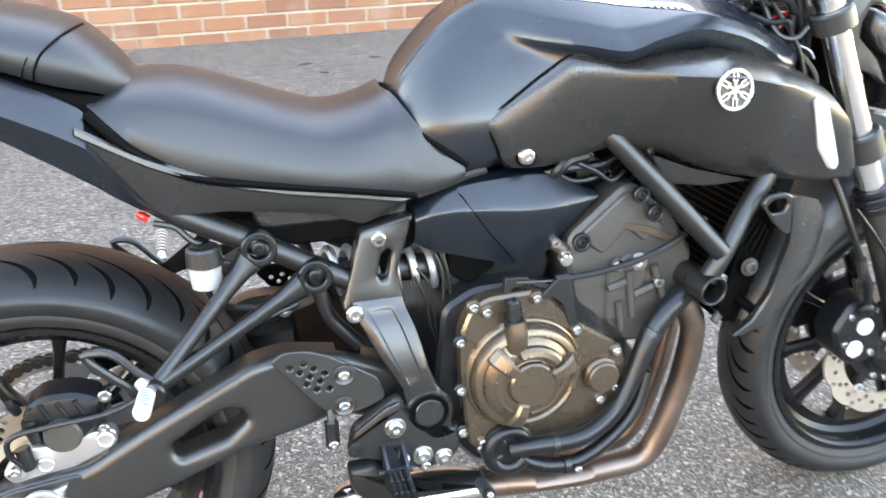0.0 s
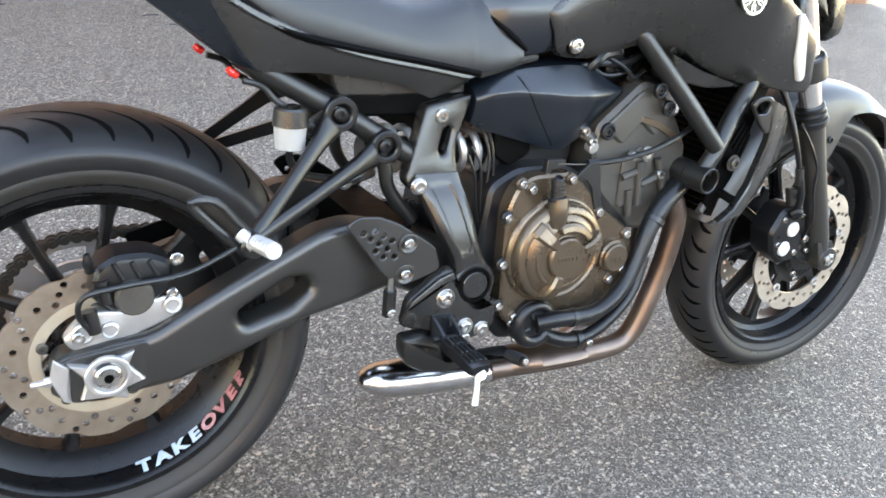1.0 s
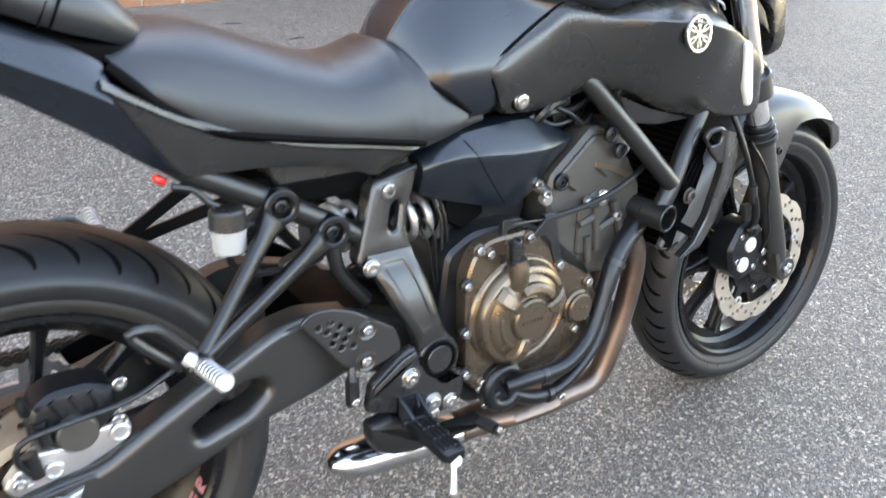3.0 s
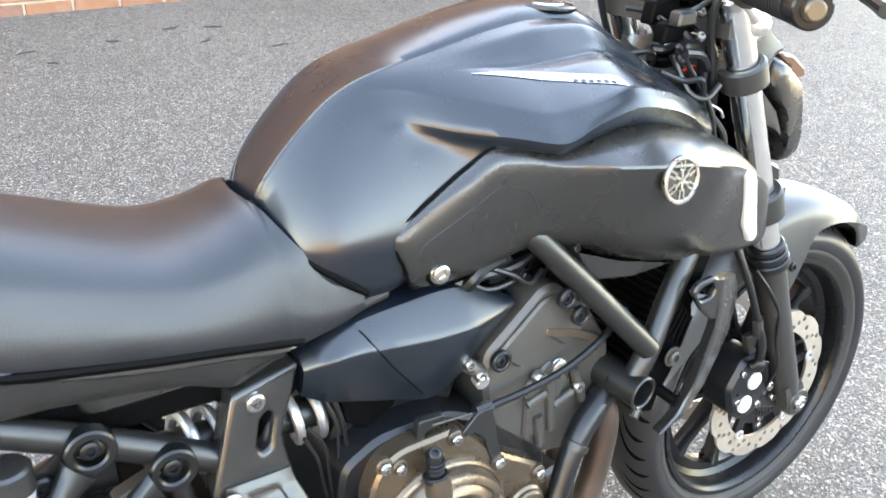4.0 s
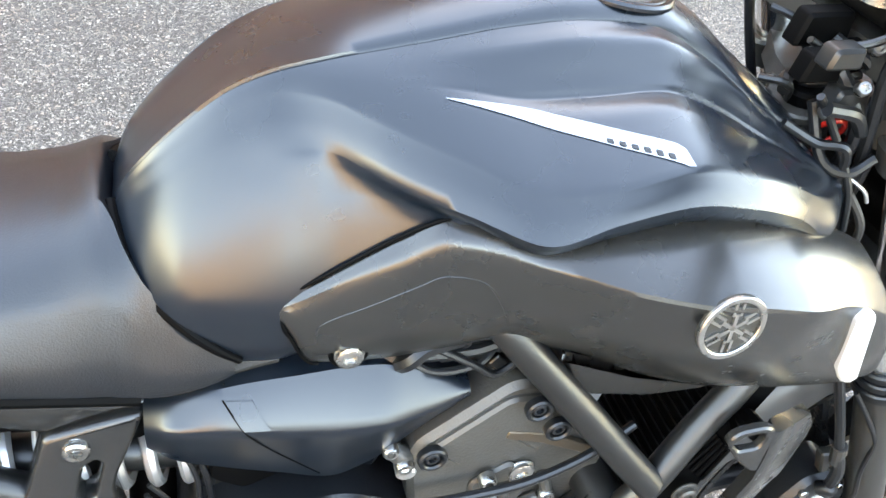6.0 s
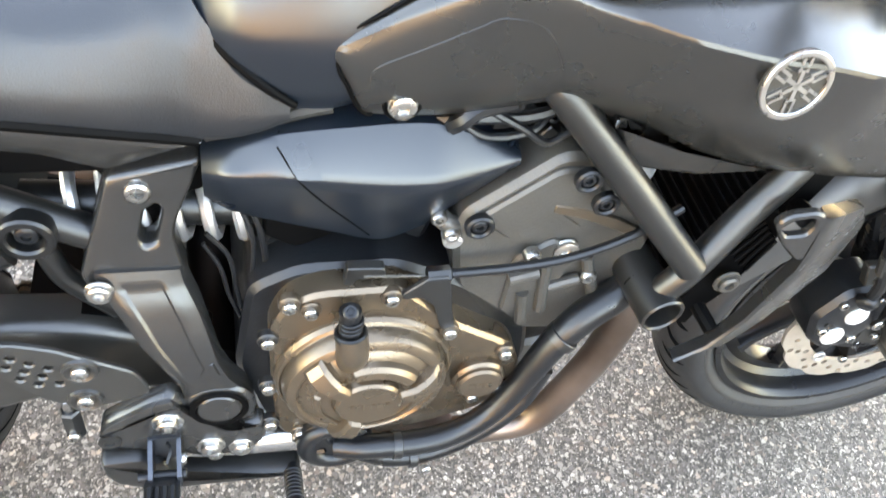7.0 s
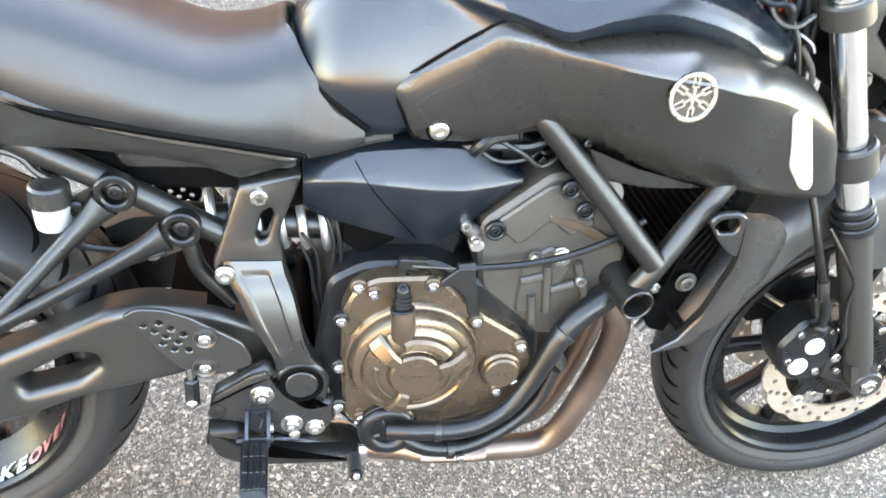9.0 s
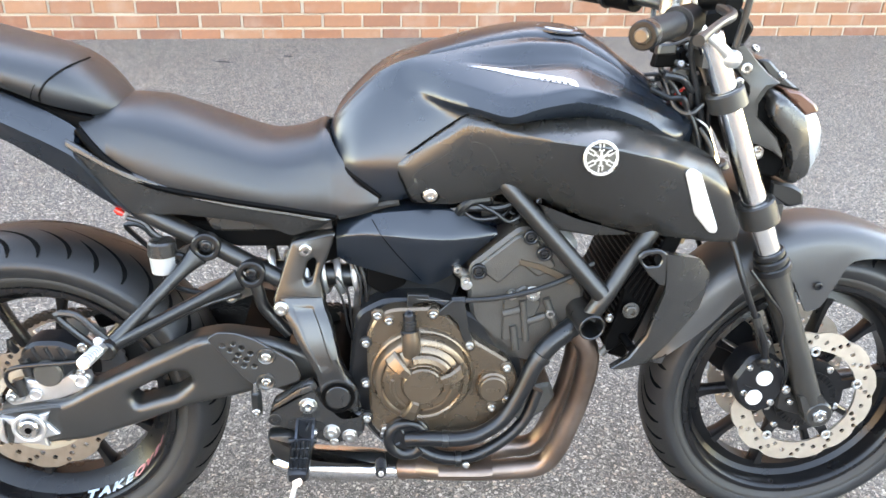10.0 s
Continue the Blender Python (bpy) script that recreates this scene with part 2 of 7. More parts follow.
def loops(bm, rings, closed=True, cap0=True, cap1=True):
    """Skins rings of points of equal length into a surface."""
    vs = [[bm.verts.new(p) for p in ring] for ring in rings]
    k = len(vs[0])
    for a, b in zip(vs, vs[1:]):
        for i in range(k if closed else k - 1):
            j = (i + 1) % k
            quad = (a[i], a[j], b[j], b[i])
            if len({v.co.to_tuple(6) for v in quad}) > 2:
                bm.faces.new(quad)
    if closed and cap0:
        bm.faces.new(vs[0])
    if closed and cap1:
        bm.faces.new(vs[-1])
    return bm


def spline(pts, n=6):
    """Catmull-Rom through the points."""
    p = [Vector(q) for q in pts]
    if len(p) < 3:
        return p
    p = [2 * p[0] - p[1]] + p + [2 * p[-1] - p[-2]]
    out = []
    for a, b, c, d in zip(p, p[1:], p[2:], p[3:]):
        for i in range(n):
            t = i / n
            out.append(0.5 * (2 * b + (c - a) * t + (2 * a - 5 * b + 4 * c - d) * t * t + (3 * b - a - 3 * c + d) * t ** 3))
    return out + [p[-2]]


def tube(bm, pts, r, seg=12, n=6, smooth=True):
    """A round bar along the points; r: one radius, or one at each point."""
    path = spline(pts, n) if smooth else [Vector(q) for q in pts]
    k = len(path)
    if isinstance(r, (int, float)):
        rad = [r] * k
    else:
        rad = [float(q) for q in np.interp(np.linspace(0, len(r) - 1, k), range(len(r)), r)]
    up, rings = None, []
    for i, q in enumerate(path):
        d = (path[min(i + 1, k - 1)] - path[max(i - 1, 0)]).normalized()
        if up is None:
            up = d.orthogonal().normalized()
        up = (up - d * up.dot(d)).normalized()
        side = d.cross(up)
        rings.append([q + rad[i] * (math.cos(a) * up + math.sin(a) * side) for a in (2 * math.pi * j / seg for j in range(seg))])
    return loops(bm, rings)


def cyl(bm, c, axis, r, depth, seg=20, bev=0.0, r2=None):
    """A round boss from c along axis, its far rim bevelled."""
    c, axis = Vector(c), Vector(axis).normalized()
    up = axis.orthogonal().normalized()
    side = axis.cross(up)
    r2 = r if r2 is None else r2
    steps = [(0, r)] + ([(depth - bev, r2), (depth, r2 - bev)] if bev else [(depth, r2)])
    return loops(bm, [[c + axis * d + q * (math.cos(a) * up + math.sin(a) * side) for a in (2 * math.pi * j / seg for j in range(seg))] for d, q in steps])


def ringed(bm, c, axis, ro, ri, depth, seg=32, bev=0.0):
    """A flat ring or short pipe from c along axis."""
    c, axis = Vector(c), Vector(axis).normalized()
    up = axis.orthogonal().normalized()
    side = axis.cross(up)
    prof = [(0, ri), (0, ro), (depth - bev, ro), (depth, ro - bev), (depth, ri + bev), (depth - bev, ri)] if bev else [(0, ri), (0, ro), (depth, ro), (depth, ri)]
    rings = [[c + axis * d + q * (math.cos(a) * up + math.sin(a) * side) for d, q in prof] for a in (2 * math.pi * j / seg for j in range(seg))]
    return loops(bm, rings + [rings[0]], cap0=False, cap1=False)


def lathe(bm, c, prof, seg=64, closed=False):
    """Turns a profile of (radius, y) about the cross axis y through c."""
    c = Vector(c)
    rings = [[c + V(r * math.cos(a), y, r * math.sin(a)) for r, y in prof] for a in (2 * math.pi * j / seg for j in range(seg))]
    return loops(bm, rings + [rings[0]], closed=closed, cap0=False, cap1=False)


def rounded(poly, rad, n=3):
    """Rounds the corners of a polygon of (x, z)."""
    out, k = [], len(poly)
    for i in range(k):
        a, b, c = Vector(poly[i - 1]).to_2d(), Vector(poly[i]).to_2d(), Vector(poly[(i + 1) % k]).to_2d()
        u, w = (a - b), (c - b)
        d = min(rad, 0.45 * u.length, 0.45 * w.length)
        p, q = b + u.normalized() * d, b + w.normalized() * d
        for s in range(n + 1):
            t = s / n
            out.append(tuple((1 - t) ** 2 * p + 2 * t * (1 - t) * b + t * t * q))
    return out


def shrink(poly, d):
    """The polygon moved inwards by d."""
    k = len(poly)
    area = sum(poly[i - 1][0] * poly[i][1] - poly[i][0] * poly[i - 1][1] for i in range(k))
    s, out = (1 if area > 0 else -1), []
    for i in range(k):
        a, b, c = (Vector(poly[j % k][:2]) for j in (i - 1, i, i + 1))
        u, w = (b - a), (c - b)
        if u.length < 1e-7 or w.length < 1e-7:
            out.append(tuple(b))
            continue
        u.normalize(), w.normalize()
        nu, nw = V(-u.y, u.x).to_2d() * s, V(-w.y, w.x).to_2d() * s
        m = nu + nw
        m = m.normalized() if m.length > 1e-4 else nu
        out.append(tuple(b + m * (d / max(0.5, m.dot(nu)))))
    return out


def plate(bm, poly, y, th, bev=0.002, holes=(), back=True, steps=1):
    """A plate in the x-z plane whose outer face (towards -y) lies at y, a number or a function of x and z; steps: facets of its rounded rim."""
    yf = y if callable(y) else (lambda x, z: y)

    def ring(pl, dy):
        return [bm.verts.new((px, yf(px, pz) + dy, pz)) for px, pz in pl]

    def band(a, b):
        for i in range(len(a)):
            j = (i + 1) % len(a)
            bm.faces.new((a[i], a[j], b[j], b[i]))

    def rim(pl, way):
        """Rings from the face's edge over the rounded rim to the back."""
        if not bev:
            rings = [ring(pl, 0)]
        else:
            rings = []
            for k in range(steps + 1):
                a = math.pi / 2 * k / steps
                d = bev * (1 - math.sin(a)) * way
                rings.append(ring(shrink(pl, d) if abs(d) > 1e-7 else pl, bev * (1 - math.cos(a))))
        rings.append(ring(pl, th))
        for a, b in zip(rings, rings[1:]):
            band(a, b)
        return rings[0], rings[-1]

    top, low = rim(poly, 1)
    fronts, backs = [top], [low]
    for h in holes:
        ha, hc = rim(h, -1)
        fronts.append(ha)
        backs.append(hc)
    for group in ([fronts, backs] if back else [fronts]):
        if not holes:
            f = bm.faces.new(group[0])
            bmesh.ops.triangulate(bm, faces=[f])
        else:
            edges = []
            for lp in group:
                for i in range(len(lp)):
                    e = bm.edges.get((lp[i - 1], lp[i])) or bm.edges.new((lp[i - 1], lp[i]))
                    edges.append(e)
            bmesh.ops.triangle_fill(bm, use_beauty=True, use_dissolve=False, edges=edges)
    return bm


def circle(cx, cz, r, n=20):
    return [(cx + r * math.cos(2 * math.pi * i / n), cz + r * math.sin(2 * math.pi * i / n)) for i in range(n)]


def bolt(parent, c, r=0.008, h=0.006, axis=(0, -1, 0), material=None, name="bolt", label="", washer=0.0):
    """A socket bolt whose head stands on c and points along axis."""
    bm = bmesh.new()
    a = Vector(axis).normalized()
    c = Vector(c)
    if washer:
        cyl(bm, c, a, washer, h * 0.35, 20, h * 0.1)
        c = c + a * h * 0.3
    up = a.orthogonal().normalized()
    side = a.cross(up)
    seg, rings = 16, []
    for d, q in ((0, r), (h * 0.75, r), (h, r * 0.8), (h, r * 0.5), (h * 0.35, r * 0.45)):
        rings.append([c + a * d + q * (math.cos(t) * up + math.sin(t) * side) for t in (2 * math.pi * j / seg for j in range(seg))])
    loops(bm, rings)
    return part(name, bm, material or STEEL, parent, label)


# ground and wall
bm = bmesh.new()
xs = [-120, -30, -8, -3, 0, 3, 8, 30, 120]
g = [[bm.verts.new((x, y, 0)) for y in xs] for x in xs]
for i in range(len(xs) - 1):
    for j in range(len(xs) - 1):
        bm.faces.new((g[i][j], g[i + 1][j], g[i + 1][j + 1], g[i][j + 1]))
tagged(part("ground", bm, ASPHALT), "worn grey asphalt yard with pale stones showing", "ground", kind="structure")

# Unseen wall across the yard, placed for the warm band in reflections.
bm = bmesh.new()
loops(bm, [[V(x, y, z) for y, z in ((-9.0, 0), (-9.3, 0), (-9.3, 3.6), (-9.0, 3.6))] for x in (-15, -1.5)])
tagged(part("wall_south", bm, PLASTER), "unseen sandy plastered boundary wall", "wall", kind="structure")
# Unseen wall added behind the camera; its dark colour dims low reflections.
bm = bmesh.new()
loops(bm, [[V(x, y, z) for y, z in ((-9.0, 0), (-9.3, 0), (-9.3, 1.9), (-9.0, 1.9))] for x in (-1.496, 14)])
tagged(part("reflection_wall", bm, DIM_WALL), "unseen dark grey wall added to dim reflections", "wall", kind="structure")

WALL_TURN = math.degrees(math.atan(0.09))
WALL = pose(0, 4.14, 0, 0, 0, WALL_TURN)
BL, BH, JT = 0.235, 0.073, 0.014
bm = bmesh.new()
bmesh.ops.create_cube(bm, size=1.0, matrix=Matrix.LocRotScale((1.6, 0.125, 2.8), None, (13.7, 0.24, 5.6)))
wall = tagged(part("wall_brick", bm, MORTAR), "red-orange brick wall with pale mortar joints", "wall", kind="structure")
wall.matrix_world = WALL


# motorcycle
LEAN = 4.51
bike = tagged(new("motorcycle"), "matte black naked motorcycle leaning on its side stand", "motorcycle")
bike.matrix_world = pose(0, 0, 0, -LEAN, 0, 0)


def mirror_ring(half):
    """A closed ring from a half profile of (x, y, z) that starts on the midplane."""
    return [V(*p) for p in half] + [V(p[0], -p[1], p[2]) for p in reversed(half[1:])]


def loft(sections, n=5, sharp=()):
    """Sections of equal length, glided through along their order (n steps), but for the sharp columns, which run straight."""
    def straight(c):
        c = [Vector(q) for q in c]
        return [a.lerp(b, i / n) for a, b in zip(c, c[1:]) for i in range(n)] + [c[-1]]

    cols = [straight(c) if j in sharp else spline(c, n) for j, c in enumerate(zip(*sections))]
    return [list(r) for r in zip(*cols)]


def tyre(parent, c, R, width, bead, label):
    w = width / 2
    bm = bmesh.new()
    drop = lambda y: R - (R - bead) * 0.42 * abs(y / w) ** 2.3
    prof = [(bead - 0.006, -w * 0.66), (bead, -w * 0.70), (bead + 0.012, -w * 0.78), (bead + (R - bead) * 0.35, -w * 0.94), (bead + (R - bead) * 0.5, -w)]
    prof += [(drop(w * s), w * s) for s in [q / 14 * 0.99 for q in range(-14, 15)]]
    prof += [(r, -y) for r, y in reversed(prof[:5])]
    lathe(bm, c, prof, 160)
    t = part("tyre", bm, RUBBER, parent, label, 50)
    for side in (-1, 1):
        bm = bmesh.new()
        k = (R - bead)
        lathe(bm, c, [(bead + 0.001, side * (w * 0.70 + 0.0012)), (bead + 0.012, side * (w * 0.78 + 0.0012)), (bead + k * 0.22, side * (w * 0.872 + 0.0012)), (bead + k * 0.30, side * (w * 0.912 + 0.0012)), (bead + k * 0.33, side * (w * 0.92 - 0.001))], 120)
        part("sidewall", bm, SIDEWALL, t, "brownish dusty tyre sidewall", 60)
    return t, drop


def treads(parent, c, w, drop, count, skew):
    """Curved grooves across the tread, each a thin dark strip lying in the surface."""
    step = 2 * math.pi / count
    for i in range(count):
        for side in (-1, 1):
            off = step * (i + (0.5 if side > 0 else 0))
            for s0, s1, sk, wd, lag in ((0.06, 0.86, skew, 0.0052, 0.0), (0.36, 0.88, skew * 0.34, 0.0044, 0.34), (0.22, 0.80, skew * 0.50, 0.0044, 0.67)):
                bm, rings = bmesh.new(), []
                for j in range(13):
                    f = j / 12
                    y = side * w * (s0 + (s1 - s0) * f)
                    a = off + lag * step - sk * (1 - f) ** 2.2
                    r = drop(y) + 0.0009
                    hw = wd * min(1.0, 0.25 + 3.0 * min(f, 1 - f)) / r
                    rings.append([V(c[0] + r * math.cos(a - hw), y, c[2] + r * math.sin(a - hw)), V(c[0] + r * math.cos(a + hw), y, c[2] + r * math.sin(a + hw))])
                loops(bm, rings, closed=False)
                yield bm


def tread_part(parent, c, w, drop, count, skew):
    whole = bmesh.new()
    for bm in treads(parent, c, w, drop, count, skew):
        me = bpy.data.meshes.new("t")
        bm.to_mesh(me)
        bm.free()
        whole.from_mesh(me)
        bpy.data.meshes.remove(me)
    tagged(part("tread_groove", whole, GROOVE, parent), kind="stuff")


def wheel(name, c, R, width, rim_w, spokes, phase, label):
    """Rim, hub and spokes as one casting; tyre on it."""
    bead, w = 0.2235, rim_w / 2
    bm = bmesh.new()
    inner = [(0.2225, w), (0.2185, w - 0.004), (0.2155, w - 0.010), (0.2130, w - 0.032), (0.2040, w - 0.040), (0.186, 0.016), (0.186, -0.016), (0.2040, -w + 0.040), (0.2130, -w + 0.032), (0.2155, -w + 0.010), (0.2185, -w + 0.004), (0.2225, -w)]
    lathe(bm, c, [(0.2225, -w), (0.2305, -w), (0.2305, w), (0.2225, w)] + inner[1:-1], 96, closed=True)
    lathe(bm, c, [(0.018, -0.07), (0.042, -0.07), (0.046, -0.05), (0.050, -0.03), (0.050, 0.03), (0.046, 0.05), (0.042, 0.07), (0.018, 0.07)], 40, closed=True)
    ob = part(name, bm, RIM, bike, label)
    for i in range(spokes):
        a = phase + 2 * math.pi * i / spokes
        d, s = V(math.cos(a), 0, math.sin(a)), V(-math.sin(a), 0, math.cos(a))
        rings = []
        for r, hw, hd in ((0.040, 0.015, 0.020), (0.075, 0.0095, 0.017), (0.13, 0.0070, 0.014), (0.168, 0.0080, 0.014), (0.190, 0.013, 0.018)):
            o = V(*c) + d * r
            rings.append([o + s * hw * x + V(0, hd * y, 0) for x, y in ((-0.6, -1), (0.6, -1), (1, -0.5), (1, 0.5), (0.6, 1), (-0.6, 1), (-1, 0.5), (-1, -0.5))])
        bm = bmesh.new()
        loops(bm, rings)
        part("spoke", bm, RIM, ob)
    t, drop = tyre(ob, c, R, width, bead, "worn black road tyre with curved tread grooves")
    return ob, t, drop


REAR, FRONT = (0.0, 0.0, 0.315), (1.40, 0.0, 0.300)
rear_wheel, rear_tyre, drop_r = wheel("rear_wheel", REAR, 0.315, 0.180, 0.150, 10, 0.12, "black ten-spoke alloy rear wheel")
tread_part(rear_tyre, REAR, 0.09, drop_r, 13, -0.42)
front_wheel, front_tyre, drop_f = wheel("front_wheel", FRONT, 0.300, 0.120, 0.100, 10, 0.1, "black ten-spoke alloy front wheel")
tread_part(front_tyre, FRONT, 0.06, drop_f, 15, 0.30)


def disc(parent, c, y, R, ri, waves, label, steel):
    """A wavy brake disc with drilled holes and its carrier."""
    n = 160
    outer = [(c[0] + (R - 0.0050 * (0.5 + 0.5 * math.cos(waves * a)) ** 3) * math.cos(a), c[2] + (R - 0.0050 * (0.5 + 0.5 * math.cos(waves * a)) ** 3) * math.sin(a)) for a in (2 * math.pi * i / n for i in range(n))]
    holes = [circle(c[0], c[2], ri, 60)]
    for i in range(waves * 2):
        for k, rr in enumerate((R - 0.011, R - 0.021, R - 0.031)):
            if (i + k) % 2 == 0 or k == 1:
                a = 2 * math.pi * (i + 0.33 * k) / (waves * 2)
                holes.append(circle(c[0] + rr * math.cos(a), c[2] + rr * math.sin(a), 0.0048, 10))
    bm = bmesh.new()
    plate(bm, outer, y, 0.005, 0.0, holes)
    part("brake_disc", bm, steel, parent, label)
    if ri < 0.08:
        bm = bmesh.new()
        ringed(bm, (c[0], y, c[2]), (0, -1, 0), R - 0.039, ri + 0.001, 0.0012, 60)
        part("disc_band", bm, BAND, parent, "cream inner band of the disc")
    bm = bmesh.new()
    ringed(bm, (c[0], y + 0.016, c[2]), (0, -1, 0), 0.055 if ri < 0.08 else 0.079, 0.03, 0.010, 40)
    part("disc_carrier", bm, RIM, parent)
    for i in range(5):
        a = 2 * math.pi * i / 5 + 0.3
        d, s = V(math.cos(a), 0, math.sin(a)), V(-math.sin(a), 0, math.cos(a))
        bm = bmesh.new()
        loops(bm, [[V(c[0], y + dy, c[2]) + d * r + s * w + V(0, h, 0) for w, h in ((-hw, 0.006), (-hw, -0.001), (hw, -0.001), (hw, 0.006))] for r, hw, dy in ((0.045, 0.020, 0.010), (ri - 0.018, 0.0095, 0.005), (ri + 0.004, 0.0080, 0.0035))])
        part("carrier_arm", bm, RIM, parent)
    for i in range(5):
        a = 2 * math.pi * i / 5 + 0.3
        if ri < 0.08:
            bolt(parent, (c[0] + (ri + 0.002) * math.cos(a), y - 0.001, c[2] + (ri + 0.002) * math.sin(a)), 0.0075, 0.004, material=CAST, name="disc_bolt")
            continue
        # floating disc: a hollow bobbin on each arm, a bolt on the carrier between them
        side = -1 if y < 0 else 1
        bm = bmesh.new()
        ringed(bm, (c[0] + (ri - 0.001) * math.cos(a), y + side * 0.002, c[2] + (ri - 0.001) * math.sin(a)), (0, side, 0), 0.0095, 0.0048, 0.004, 20, 0.001)
        part("bobbin", bm, ALLOY, parent)
        a += 0.63
        bolt(parent, (c[0] + 0.071 * math.cos(a), y + 0.016 + side * 0.010, c[2] + 0.071 * math.sin(a)), 0.0070, 0.005, (0, side, 0), name="disc_bolt")


disc(rear_wheel, REAR, -0.083, 0.1225, 0.068, 10, "gold-toned wavy drilled rear brake disc", DISC)
disc(front_wheel, FRONT, -0.064, 0.141, 0.102, 12, "gold-toned wavy drilled front brake disc", DISC_F)
disc(front_wheel, FRONT, 0.059, 0.141, 0.102, 12, "gold-toned wavy drilled front brake disc", DISC_F)

# tank
def arc(x, zt, seam, belly, foot):
    """A key of the tank's rear, whose flank runs in one smooth arc from seam to belly."""
    def at(v):
        u = (1 - v ** 1.3) ** (1 / 1.3)
        return (seam[0] + (belly[0] - seam[0]) * u, belly[1] + (seam[1] - belly[1]) * v)
    return (x, zt, seam, at(0.93), at(0.74), at(0.66), at(0.57), belly, foot)


tank_keys = [
    # x, top z, seam (y, z), fold (y, z), lip (y, z), lip's lower edge (y, z), groove (y, z), belly (y, z), foot (y, z)
    arc(0.512, 0.800, (0.028, 0.800), (0.056, 0.765), (0.056, 0.725)),
    arc(0.522, 0.824, (0.036, 0.826), (0.076, 0.772), (0.070, 0.715)),
    arc(0.535, 0.842, (0.040, 0.846), (0.096, 0.770), (0.088, 0.708)),
    arc(0.562, 0.872, (0.043, 0.876), (0.115, 0.774), (0.103, 0.708)),
    arc(0.595, 0.903, (0.046, 0.905), (0.123, 0.776), (0.110, 0.712)),
    arc(0.625, 0.924, (0.050, 0.921), (0.128, 0.777), (0.114, 0.715)),
    (0.656, 0.938, (0.053, 0.931), (0.0765, 0.9145), (0.0935, 0.8850), (0.0945, 0.8818), (0.0980, 0.872), (0.132, 0.780), (0.108, 0.722)),
    (0.674, 0.946, (0.0535, 0.9355), (0.0885, 0.9115), (0.1070, 0.882), (0.1068, 0.8785), (0.1055, 0.870), (0.136, 0.785), (0.104, 0.728)),
    (0.690, 0.951, (0.054, 0.939), (0.1010, 0.9085), (0.1225, 0.879), (0.1210, 0.8745), (0.1175, 0.867), (0.140, 0.790), (0.100, 0.735)),
    (0.738, 0.965, (0.056, 0.950), (0.135, 0.9005), (0.159, 0.874), (0.155, 0.867), (0.147, 0.862), (0.147, 0.797), (0.100, 0.735)),
    (0.786, 0.975, (0.056, 0.960), (0.163, 0.892), (0.186, 0.868), (0.178, 0.855), (0.155, 0.850), (0.144, 0.790), (0.100, 0.735)),
    (0.833, 0.980, (0.055, 0.965), (0.168, 0.897), (0.182, 0.880), (0.173, 0.862), (0.152, 0.853), (0.140, 0.790), (0.100, 0.735)),
    (0.888, 0.978, (0.052, 0.962), (0.162, 0.906), (0.177, 0.888), (0.167, 0.868), (0.148, 0.857), (0.138, 0.790), (0.100, 0.735)),
    (0.950, 0.956, (0.053, 0.935), (0.152, 0.893), (0.168, 0.876), (0.159, 0.859), (0.142, 0.849), (0.134, 0.785), (0.100, 0.735)),
    (1.000, 0.922, (0.067, 0.902), (0.140, 0.875), (0.156, 0.857), (0.150, 0.843), (0.136, 0.834), (0.126, 0.780), (0.100, 0.735)),
    (1.058, 0.884, (0.079, 0.866), (0.122, 0.848), (0.138, 0.828), (0.136, 0.819), (0.122, 0.810), (0.112, 0.775), (0.095, 0.735)),
    (1.095, 0.858, (0.085, 0.846), (0.096, 0.838), (0.100, 0.832), (0.100, 0.826), (0.094, 0.800), (0.090, 0.775), (0.085, 0.740)),
]


def glide(xs_, vs, x):
    """A curve through the values that never overshoots them."""
    h, d = np.diff(xs_), np.diff(vs) / np.diff(xs_)
    m = np.zeros(len(vs))
    m[0], m[-1] = d[0], d[-1]
    for i in range(1, len(vs) - 1):
        if d[i - 1] * d[i] > 0:
            w1, w2 = 2 * h[i] + h[i - 1], h[i] + 2 * h[i - 1]
            m[i] = (w1 + w2) / (w1 / d[i - 1] + w2 / d[i])
    k = int(np.clip(np.searchsorted(xs_, x) - 1, 0, len(h) - 1))
    t, w = (x - xs_[k]) / h[k], h[k]
    return float(vs[k] * (1 + 2 * t) * (1 - t) ** 2 + m[k] * w * t * (1 - t) ** 2 + vs[k + 1] * t * t * (3 - 2 * t) + m[k + 1] * w * t * t * (t - 1))


tank_x = np.array([k[0] for k in tank_keys])
tank_cols = [np.array([(k[1] if j == 0 else k[2 + (j - 1) // 2][(j - 1) % 2]) for k in tank_keys]) for j in range(15)]


def bow(p, q, out, n, dip=0.0):
    """Points from p to q (p left out), bowed outwards, with a hollow before the middle."""
    d = Vector((q[0] - p[0], q[1] - p[1]))
    nrm = Vector((d.y, -d.x)).normalized() if d.length > 1e-6 else Vector((0, 0))
    res = []
    for i in range(1, n + 1):
        f = i / n
        o = out * 4 * f * (1 - f) - dip * math.exp(-((f - 0.27) / 0.10) ** 2)
        res.append((p[0] + d.x * f - nrm.x * o, p[1] + d.y * f - nrm.y * o))
    return res


